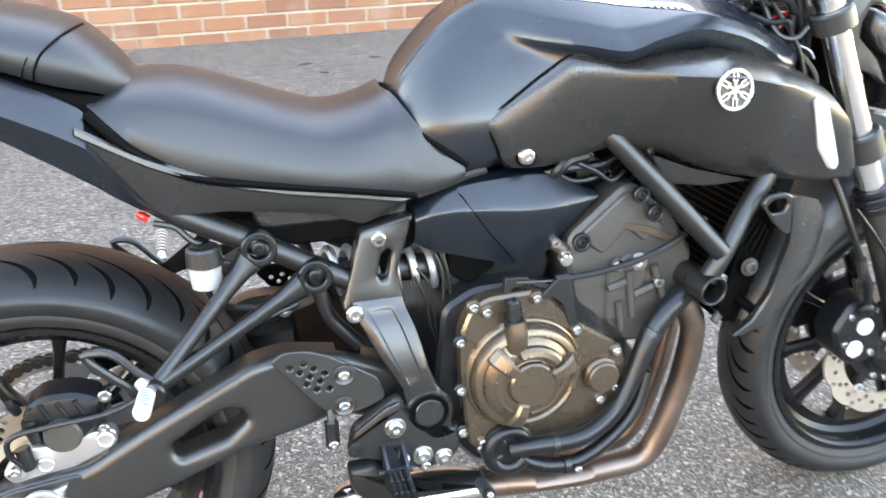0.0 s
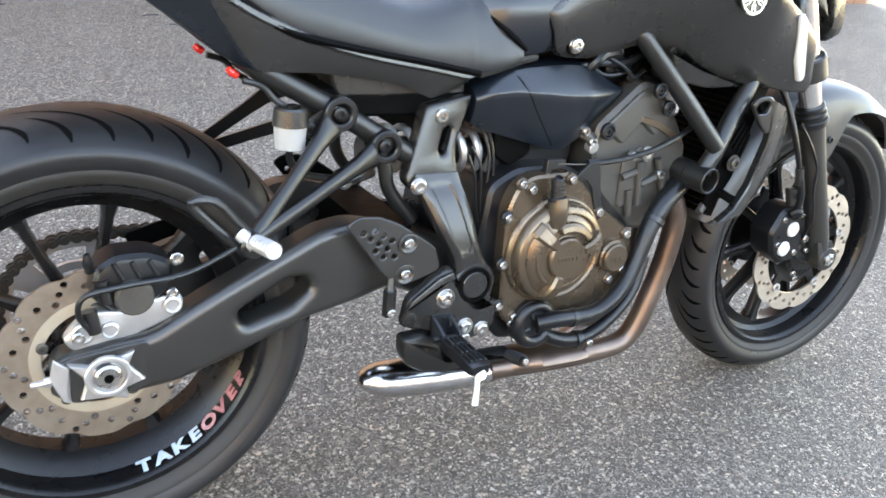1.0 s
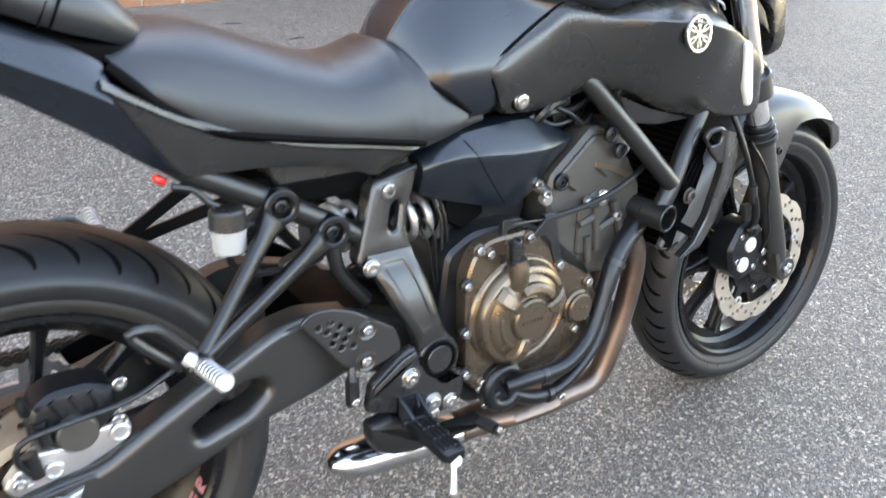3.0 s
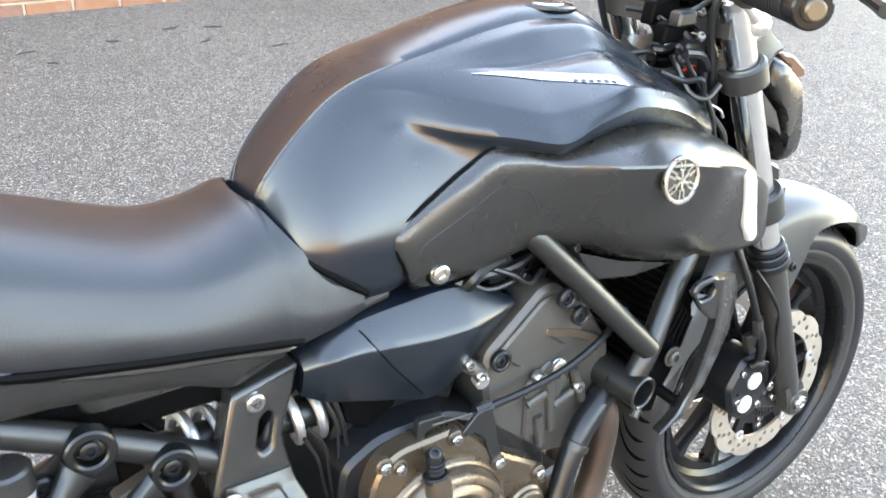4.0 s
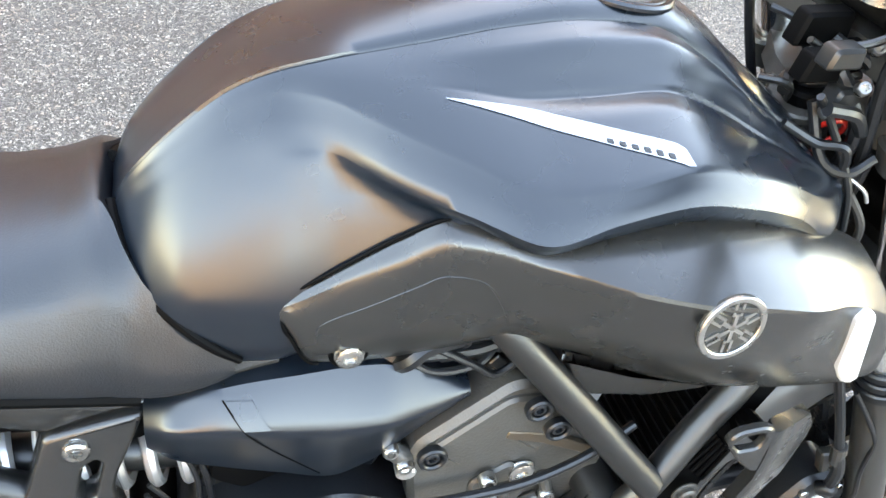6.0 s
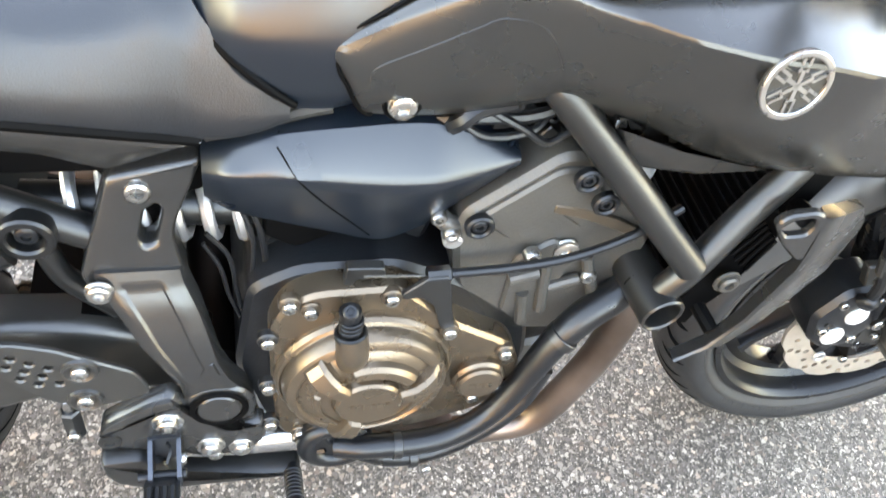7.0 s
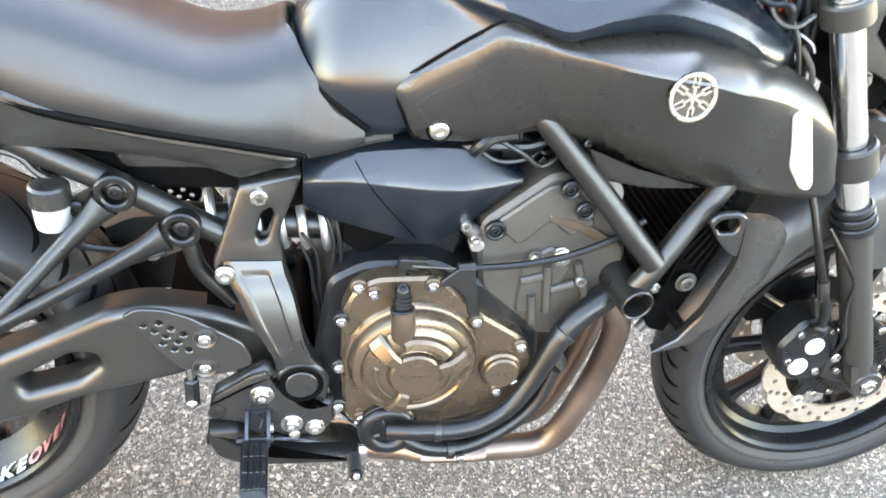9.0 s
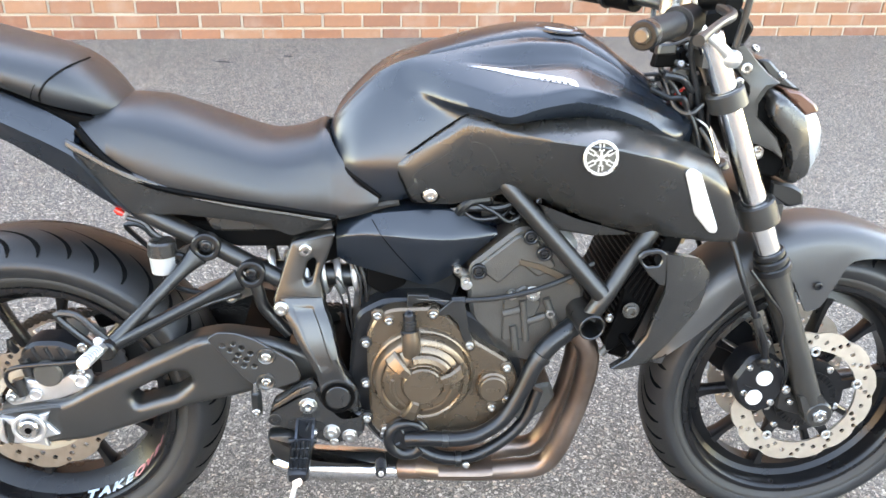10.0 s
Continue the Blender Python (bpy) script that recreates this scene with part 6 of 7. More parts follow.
# round emblem on each shroud: a ring with three crossed bars
def emblem(s):
    c, nrm = V(0.917, s * (0.0005 - wing_y(0.917, 0.817)), 0.817), V(0.02, s, 0.10).normalized()
    up = (V(0, 0, 1) - nrm * nrm.z).normalized()
    rt = up.cross(nrm)
    bm = bmesh.new()
    cyl(bm, c, nrm, 0.0265, 0.003, 40, 0.001)
    em = part("emblem", bm, LOGO_IN, bike, "round silver emblem with crossed bars")
    bm = bmesh.new()
    ringed(bm, c + nrm * 0.0025, nrm, 0.0268, 0.0220, 0.003, 40, 0.0008)
    part("emblem_ring", bm, STEEL, em)
    for k in range(6):
        a = math.pi / 3 * k + math.pi / 2
        d = rt * math.cos(a) + up * math.sin(a)
        p = rt * -math.sin(a) + up * math.cos(a)
        bm = bmesh.new()
        for off, l0, l1, w in ((0.0, 0.0, 0.0120, 0.0015), (0.0028, 0.0105, 0.0210, 0.0011), (-0.0028, 0.0105, 0.0210, 0.0011)):
            ring = []
            for e in (l0, l1):
                o = c + nrm * 0.003 + d * e + p * off
                ring.append([o + p * w, o + p * w + nrm * 0.0018, o - p * w + nrm * 0.0018, o - p * w])
            loops(bm, ring)
        part("emblem_bar", bm, STEEL, em)


emblem(-1)
emblem(1)

# intake mouth at the shroud's front and the fin under it
def build_mouth(bm):
    plate(bm, rounded([(1.056, 0.788), (1.066, 0.794), (1.082, 0.786), (1.130, 0.688), (1.130, 0.678), (1.118, 0.680), (1.085, 0.716)], 0.006), lambda x, z: wing_y(x, z) - 0.0070, 0.010, 0.0025)


both("intake_insert", build_mouth, mat("pale_silver_plastic", (0.54, 0.53, 0.52), 0.38, 0.1, 0.06, 20), "pale silver intake insert")


def build_fin2(bm):
    pillow(bm, rounded([(0.838, 0.733), (0.912, 0.703), (1.012, 0.676), (1.012, 0.666), (0.935, 0.664), (0.868, 0.676)], 0.004, 2), [(0, -0.09), (0, -0.142), (0.003, -0.150), (0.008, -0.153)])


both("shroud_fin", build_fin2, PANEL, "black fin under the tank shroud")

# radiator
def slant(x, z):
    return x + (z - 0.44) * 0.33


bm = bmesh.new()
cols = [(0.985, 0.445), (1.015, 0.435), (1.095, 0.680), (1.065, 0.690)]
plate(bm, cols, -0.145, 0.29, 0.004)
rad = part("radiator", bm, DARK, bike, "black radiator with side shrouds")
bm = bmesh.new()
for k in range(22):
    z = 0.455 + 0.010 * k
    x = slant(0.984, z)
    bmesh.ops.create_cube(bm, size=1, matrix=Matrix.LocRotScale((x, 0, z), Euler((0, radians(18), 0)), (0.008, 0.285, 0.0022)))
tagged(part("radiator_fin", bm, BARREL, rad), kind="stuff")
bm = bmesh.new()
plate(bm, rounded([(1.000, 0.622), (1.030, 0.628), (1.047, 0.596), (1.047, 0.575), (1.024, 0.508), (0.998, 0.470), (0.976, 0.458), (0.972, 0.478), (0.992, 0.552)], 0.006), -0.160, 0.012, 0.002)
inner_panel = part("inner_panel", bm, DARK, rad, "black panel inside the shroud")
for k in range(6):
    a, b = V(1.012 + 0.0062 * k, -0.163, 0.624 - 0.0072 * k), V(0.984 + 0.0090 * k, -0.163, 0.588 - 0.0082 * k)
    bm = bmesh.new()
    tube(bm, [a, b], 0.0022, 6)
    part("side_fin", bm, DARK, inner_panel)
SHR = [((0.975, 0.447), (0.998, 0.441)), ((1.004, 0.467), (1.042, 0.446)), ((1.029, 0.508), (1.076, 0.480)), ((1.040, 0.545), (1.102, 0.510)), ((1.051, 0.583), (1.125, 0.539)), ((1.051, 0.600), (1.139, 0.590)), ((1.050, 0.620), (1.137, 0.604)), ((1.046, 0.653), (1.113, 0.633))]
EAR = [(0.998, 0.647), (1.007, 0.658), (1.034, 0.661), (1.047, 0.654), (1.050, 0.597), (1.041, 0.598), (1.020, 0.617)]
EAR_VENT = [(1.006, 0.642), (1.015, 0.651), (1.034, 0.653), (1.040, 0.645), (1.035, 0.632), (1.016, 0.631)]


def shr_y(x, z):
    """The shroud's face falls back from its ridge towards the wheel."""
    return -0.198 + 0.46 * max(0.0, x - float(np.interp(z, [0.44, 0.598, 0.66], [0.972, 1.049, 1.048])))


for s in (1, -1):
    bm, ear = bmesh.new(), bmesh.new()
    rows = []
    for (xa, za), (xb, zb) in SHR:
        face = [V(xa + (xb - xa) * f, 0, za + (zb - za) * f) for f in (0.0, 0.06, 0.3, 0.6, 0.94, 1.0)]
        for p, dip in zip(face, (0.003, 0.0, 0.0, 0.0, 0.0, 0.003)):
            p.y = -0.198 + 0.46 * (p.x - xa) + dip
        rows.append(face + [face[-1] + V(-0.002, 0.010, 0), face[0] + V(0.002, 0.014, 0)])
    loops(bm, rows)
    plate(ear, rounded(EAR, 0.006), -0.1965, 0.008, 0.002, [rounded(EAR_VENT, 0.004)])
    if s < 0:
        for q in (bm, ear):
            bmesh.ops.scale(q, vec=(1, -1, 1), verts=q.verts)
    sh = part("radiator_shroud", bm, PANEL, bike, "black plastic radiator shroud with a triangular vent", 40)
    part("vent_frame", ear, PANEL, sh)
    for a, b, r in (((1.040, s * -0.185, 0.640), (1.046, s * -0.160, 0.630), 0.010), ((1.010, s * -0.185, 0.480), (1.000, s * -0.150, 0.490), 0.008)):
        bm = bmesh.new()
        tube(bm, [a, b], r, 10)
        part("mount_peg", bm, DARK, sh)
    if s > 0:
        for x, z in ((1.095, 0.575), (1.039, 0.480)):
            bm = bmesh.new()
            ringed(bm, (x, shr_y(x, z) - 0.0010, z), (0.42, -0.91, 0), 0.0105, 0.0075, 0.0034, 20, 0.0008)
            part("bolt_collar", bm, PANEL, sh)
            bolt(sh, (x, shr_y(x, z) - 0.002, z), 0.0065, 0.003, axis=(0.42, -0.91, 0), material=STEEL)
bolt(rad, (1.006, -0.172, 0.543), 0.010, 0.006, washer=0.014, material=CAST)
bolt(rad, (0.978, -0.150, 0.520), 0.008, 0.006)
bm = bmesh.new()
bmesh.ops.create_cube(bm, size=1, matrix=Matrix.LocRotScale((0.996, -0.150, 0.508), Euler((0, 0.5, 0)), (0.014, 0.012, 0.020)))
part("hose_clip", bm, GOLD, rad)
bm = bmesh.new()
tube(bm, [(0.985, -0.150, 0.470), (0.968, -0.155, 0.452)], 0.007, 10)
part("drain_pipe", bm, CAST, rad)
bm = bmesh.new()
tube(bm, [(1.030, -0.118, 0.672), (1.010, -0.125, 0.700), (0.99, -0.11, 0.74)], 0.013, 10)
part("upper_hose", bm, HOSE, rad)
bm = bmesh.new()
bmesh.ops.create_cube(bm, size=1, matrix=Matrix.LocRotScale((1.028, -0.150, 0.672), Euler((0, 0.7, 0)), (0.018, 0.006, 0.026)))
part("warning_tag", bm, WHITE, rad)
bm = bmesh.new()
bmesh.ops.create_cube(bm, size=1, matrix=Matrix.LocRotScale((1.085, -0.120, 0.655), Euler((0, 0.3, 0)), (0.030, 0.010, 0.020)))
part("cable_tag", bm, GOLD, rad)

# fork
def fork_x(z):
    return 1.396 - 0.437 * (z - 0.30)


AX = V(-0.437, 0, 1).normalized()


def fp(z, y):
    return V(fork_x(z), y, z)


for s in (-1, 1):
    y = s * 0.104
    bm = bmesh.new()
    tube(bm, [fp(0.320, y), fp(0.36, y), fp(0.50, y), fp(0.585, y), fp(0.600, y)], [0.0215, 0.0230, 0.0235, 0.0255, 0.0260], 24, 4)
    cyl(bm, (1.400, s * 0.082, 0.300), (0, s, 0), 0.027, 0.044, 26, 0.004)
    loops(bm, [[V(fork_x(z) + a * w, y + b * 0.020, z) for a, b in ((-1, -1), (1, -1), (1, 1), (-1, 1))] for z, w in ((0.34, 0.022), (0.292, 0.024))])
    leg = part("fork_leg", bm, FORK, bike, "grey-black fork lower leg with polished upper tube")
    bm = bmesh.new()
    tube(bm, [fp(0.590, y), fp(0.97, y)], 0.0205, 24, smooth=False)
    part("fork_tube", bm, FORKTUBE, leg, "polished fork tube")
    bm = bmesh.new()
    for z, r, h in ((0.585, 0.0310, 0.012), (0.600, 0.0290, 0.010), (0.612, 0.0265, 0.010)):
        ringed(bm, fp(z, y), AX, r, 0.020, h, 28, 0.002)
    part("dust_seal", bm, HOSE, leg)
    bm = bmesh.new()
    ringed(bm, fp(0.672, y), AX, 0.0325, 0.0200, 0.042, 28, 0.003)
    part("clamp", bm, FORK, leg)
    bm = bmesh.new()
    ringed(bm, fp(0.868, y), AX, 0.0310, 0.0200, 0.030, 28, 0.003)
    part("clamp", bm, FORK, leg)
    bm = bmesh.new()
    cyl(bm, (1.400, s * 0.124, 0.300), (0, s, 0), 0.0145, 0.006, 6, 0.001)
    ringed(bm, (1.400, s * 0.129, 0.300), (0, s, 0), 0.0095, 0.005, 0.003, 20, 0.0008)
    part("axle_nut", bm, STEEL, leg)
    bm = bmesh.new()
    cyl(bm, fp(0.968, y), AX, 0.0215, 0.014, 24, 0.003)
    part("fork_cap", bm, STEEL, leg)
for z, th in ((0.675, 0.034), (0.930, 0.024)):
    bm = bmesh.new()
    loops(bm, [[fp(z, yy) + V(dx, 0, dz) for dx, dz in ((-0.060 if abs(yy) < 0.06 else -0.030, 0), (0.030, 0), (0.030, th), (-0.060 if abs(yy) < 0.06 else -0.030, th))] for yy in (-0.115, -0.06, 0.06, 0.115)])
    part("triple_clamp", bm, FORK, bike)
bm = bmesh.new()
tube(bm, [(1.178, 0, 0.680), (1.095, 0, 0.885)], 0.026, 20, smooth=False)
part("steering_head", bm, FRAME, bike)

# front caliper
for s in (-1, 1):
    bm = bmesh.new()
    CP = rounded([(1.235, 0.365), (1.262, 0.412), (1.300, 0.418), (1.332, 0.392), (1.340, 0.350), (1.318, 0.300), (1.282, 0.292), (1.250, 0.318)], 0.010)
    pillow(bm, CP, [(0, -0.050), (0, -0.096), (0.006, -0.104), (0.016, -0.106)])
    if s > 0:
        bmesh.ops.scale(bm, vec=(1, -1, 1), verts=bm.verts)
    cal = part("front_caliper", bm, BARREL, bike, "black two-piston front brake caliper")
    for x, z in ((1.292, 0.370), (1.278, 0.330)):
        bm = bmesh.new()
        cyl(bm, (x, s * 0.1045, z), (0, s, 0), 0.0155, 0.006, 26, 0.002)
        part("piston_cap", bm, CAPS, cal, "pale alloy piston cap")
    bolt(cal, (1.337, s * 0.104, 0.345), 0.0085, 0.006, (0, s, 0))
    for x, z, r in ((1.262, 0.392, 0.006), (1.312, 0.398, 0.005), (1.258, 0.340, 0.006), (1.312, 0.318, 0.007), (1.350, 0.318, 0.006), (1.328, 0.270, 0.006)):
        bolt(cal, (x, s * 0.1035, z), r, 0.006, (0, s, 0))
    bm = bmesh.new()
    tube(bm, [(1.275, s * 0.108, 0.404), (1.282, s * 0.116, 0.412), (1.286, s * 0.112, 0.400)], [0.009, 0.010, 0.009], 12)
    part("banjo_fitting", bm, BARREL, cal)
    for k in range(4):
        bm = bmesh.new()
        bmesh.ops.create_cube(bm, size=1, matrix=Matrix.LocRotScale((1.262 + 0.006 * k, s * 0.105, 0.352 - 0.014 * k), Euler((0, 0.5, 0)), (0.014, 0.006, 0.005)))
        part("cooling_fin", bm, BARREL, cal)
    bolt(cal, (1.281, s * 0.108, 0.443), 0.0090, 0.006, (0, s, 0))
    bm = bmesh.new()
    plate(bm, rounded([(1.268, 0.452), (1.296, 0.450), (1.325, 0.380), (1.345, 0.335), (1.328, 0.325), (1.300, 0.370)], 0.005), -0.096, 0.012, 0.002)
    if s > 0:
        bmesh.ops.scale(bm, vec=(1, -1, 1), verts=bm.verts)
    part("caliper_mount", bm, FORK, cal)
    bm = bmesh.new()
    tube(bm, [(1.285, s * 0.110, 0.395), (1.272, s * 0.120, 0.450), (1.245, s * 0.122, 0.505), (1.215, s * 0.118, 0.570), (1.190, s * 0.095, 0.640), (1.15, s * 0.06, 0.70)], [0.0062, 0.0075, 0.0055, 0.0055, 0.0055, 0.0055], 10)
    part("brake_hose", bm, HOSE, cal)
    bm = bmesh.new()
    tube(bm, [(1.330, s * 0.105, 0.345), (1.322, s * 0.122, 0.395), (1.302, s * 0.124, 0.450), (1.296, s * 0.122, 0.500), (1.262, s * 0.125, 0.545), (1.225, s * 0.118, 0.590)], 0.0028, 8)
    part("sensor_wire", bm, HOSE, cal)
    bm = bmesh.new()
    tube(bm, [(1.262, s * 0.118, 0.470), (1.246, s * 0.122, 0.505)], 0.0085, 10)
    part("hose_sleeve", bm, FORK, cal)
    bm = bmesh.new()
    plate(bm, rounded([(1.330, 0.345), (1.350, 0.335), (1.385, 0.300), (1.375, 0.285), (1.330, 0.300)], 0.005), -0.100, 0.010, 0.002)
    if s > 0:
        bmesh.ops.scale(bm, vec=(1, -1, 1), verts=bm.verts)
    sens = part("sensor_bracket", bm, FRAME, cal)
bm = bmesh.new()
for k in range(36):
    a = 2 * math.pi * k / 36
    bmesh.ops.create_cube(bm, size=1, matrix=Matrix.Translation((1.40 + 0.052 * math.cos(a), -0.070, 0.30 + 0.052 * math.sin(a))) @ Matrix.Rotation(-a, 4, "Y") @ Matrix.Diagonal((0.012, 0.002, 0.0035, 1)))
ringed(bm, (1.40, -0.069, 0.30), (0, -1, 0), 0.047, 0.036, 0.002, 40)
ringed(bm, (1.40, -0.069, 0.30), (0, -1, 0), 0.060, 0.057, 0.002, 40)
part("sensor_ring", bm, RIM, front_wheel)

# front fender
FENDER = mat("grey_fender_paint", (0.034, 0.034, 0.034), 0.38, 0.1, 0.08, 14, rough_vary=0.04, spec=0.6)
FN_A = np.array([40.0, 60.0, 73.0, 80.0, 85.0, 88.0, 95.0, 101.0, 105.0, 107.0, 119.0, 139.0, 159.0, 164.0])
FN_IN = np.array([0.338, 0.315, 0.305, 0.296, 0.285, 0.245, 0.196, 0.193, 0.233, 0.270, 0.284, 0.268, 0.298, 0.325])
bm = bmesh.new()
rings = []
for k in range(63):
    deg = 40 + 2 * k
    a = radians(deg)
    r = 0.338 + 0.012 * math.exp(-((deg - 95) / 25) ** 2)
    w = 0.074 * min(1.0, 0.45 + (deg - 40) / 40)
    rin = min(glide(FN_A, FN_IN, deg), r - 0.012)
    prof = [(-w - 0.002, rin), (-w, (rin + r - 0.034) / 2), (-w * 0.98, r - 0.034), (-w * 0.86, r - 0.014), (-w * 0.6, r - 0.004), (-w * 0.25, r), (w * 0.25, r), (w * 0.6, r - 0.004), (w * 0.86, r - 0.014), (w * 0.98, r - 0.034), (w, (rin + r - 0.034) / 2), (w + 0.002, rin)]
    prof += [(y * 0.95, q - 0.003) for y, q in reversed(prof)]
    rings.append([V(FRONT[0] + q * math.cos(a), y, FRONT[2] + q * math.sin(a)) for y, q in prof])
loops(bm, rings)
fender = part("front_fender", bm, FENDER, bike, "satin grey front fender", 40)
bolt(fender, (1.372, -0.080, 0.542), 0.008, 0.004, material=BARREL)

# headlight
SHELL = rounded([(1.222, 0.882), (1.227, 0.891), (1.243, 0.889), (1.288, 0.855), (1.300, 0.815), (1.312, 0.762), (1.310, 0.742), (1.290, 0.729), (1.272, 0.735), (1.275, 0.762), (1.264, 0.799), (1.253, 0.818), (1.234, 0.834), (1.221, 0.860)], 0.006, 3)
bm = bmesh.new()
loops(bm, [[V(1.275 + (px - 1.275) * k, y, 0.81 + (pz - 0.81) * k) for px, pz in SHELL] for y, k in ((-0.096, 0.72), (-0.092, 0.86), (-0.078, 0.97), (-0.04, 1.0), (0.04, 1.0), (0.078, 0.97), (0.092, 0.86), (0.096, 0.72))])
lamp = part("headlight", bm, PANEL, bike, "angular grey-black headlight with a clear lens", 50)
bm = bmesh.new()
rings = []
for x, w, z0, z1 in ((1.296, 0.074, 0.745, 0.858), (1.322, 0.070, 0.750, 0.848), (1.338, 0.054, 0.764, 0.834), (1.344, 0.030, 0.785, 0.818)):
    rings.append([V(x - 0.10 * ((z0 + z1) / 2 + (z1 - z0) / 2 * b - 0.80), w * a, (z0 + z1) / 2 + (z1 - z0) / 2 * b) for a, b in ((-1, -0.6), (-0.8, -1), (0.8, -1), (1, -0.6), (1, 0.6), (0.8, 1), (-0.8, 1), (-1, 0.6))])
loops(bm, rings)
part("lens", bm, LENS, lamp, "clear frosted headlight lens")
bm = bmesh.new()
plate(bm, rounded([(1.243, 0.893), (1.276, 0.887), (1.304, 0.868), (1.312, 0.855), (1.290, 0.848), (1.264, 0.872)], 0.004), -0.080, 0.160, 0.004)
part("visor", bm, mat("dark_amber_visor", (0.085, 0.036, 0.022), 0.30), lamp)
bm = bmesh.new()
plate(bm, rounded([(1.262, 0.732), (1.300, 0.724), (1.323, 0.712), (1.329, 0.688), (1.300, 0.682), (1.264, 0.703)], 0.005), -0.060, 0.12, 0.005)
part("lower_cowl", bm, PLASTIC, lamp)
bm = bmesh.new()
plate(bm, rounded([(1.205, 0.935), (1.225, 0.935), (1.255, 0.908), (1.287, 0.885), (1.262, 0.888), (1.235, 0.898)], 0.004), -0.055, 0.11, 0.004)
part("brow", bm, FRAME, lamp)
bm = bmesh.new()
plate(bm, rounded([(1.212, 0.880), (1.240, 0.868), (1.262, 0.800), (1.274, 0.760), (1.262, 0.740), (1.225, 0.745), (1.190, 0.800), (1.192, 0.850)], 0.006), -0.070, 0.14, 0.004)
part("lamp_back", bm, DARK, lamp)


def build_lstay(bm):
    edges = (((1.147, 0.958), (1.163, 0.964)), ((1.151, 0.928), (1.190, 0.937)), ((1.164, 0.913), (1.210, 0.919)), ((1.176, 0.900), (1.232, 0.905)), ((1.180, 0.889), (1.213, 0.895)), ((1.172, 0.869), (1.201, 0.872)), ((1.160, 0.858), (1.203, 0.849)), ((1.171, 0.836), (1.222, 0.832)), ((1.184, 0.812), (1.242, 0.815)), ((1.220, 0.800), (1.251, 0.797)), ((1.244, 0.790), (1.259, 0.778)))
    rows = []
    for k, ((xa, za), (xb, zb)) in enumerate(edges):
        bulge = 0.006 if k in (3, 4, 5) else 0.0
        pts = [(0.0, -0.078), (0.0, -0.091), (0.08, -0.0945 - bulge * 0.3), (0.5, -0.0955 - bulge), (0.92, -0.0945 - bulge * 0.3), (1.0, -0.091), (1.0, -0.078)]
        rows.append([V(xa + (xb - xa) * f, y, za + (zb - za) * f) for f, y in pts])
    loops(bm, rows)


st = both("headlight_stay", build_lstay, FORK, "grey-black headlight bracket")
for x, z, r in ((1.171, 0.927, 0.009), (1.162, 0.905, 0.008)):
    bolt(st[0], (x, -0.092, z), r, 0.005)
bolt(st[0], (1.217, -0.080, 0.787), 0.009, 0.006, washer=0.012)
for x, z in ((1.198, 0.950), (1.250, 0.907)):
    bolt(st[0], (x, -0.052, z), 0.007, 0.006, (0.3, -0.5, 0.8))
bm = bmesh.new()
tube(bm, [(1.064, -0.120, 1.001), (1.085, -0.120, 0.986), (1.110, -0.121, 0.966), (1.130, -0.122, 0.950)], [0.009, 0.0075, 0.008, 0.010], 12)
bmesh.ops.create_uvsphere(bm, u_segments=16, v_segments=10, radius=0.0145, matrix=Matrix.Translation((1.134, -0.122, 0.946)))
part("bar_clamp_arm", bm, ALLOY, bike, "bare alloy clamp arm with a ball end")

# handlebar
def bar(bm):
    tube(bm, [(1.088, -0.00, 1.000), (1.088, -0.06, 1.000), (1.072, -0.11, 1.005), (1.020, -0.186, 1.007), (0.970, -0.264, 1.008), (0.924, -0.334, 1.009)], 0.0110, 14)


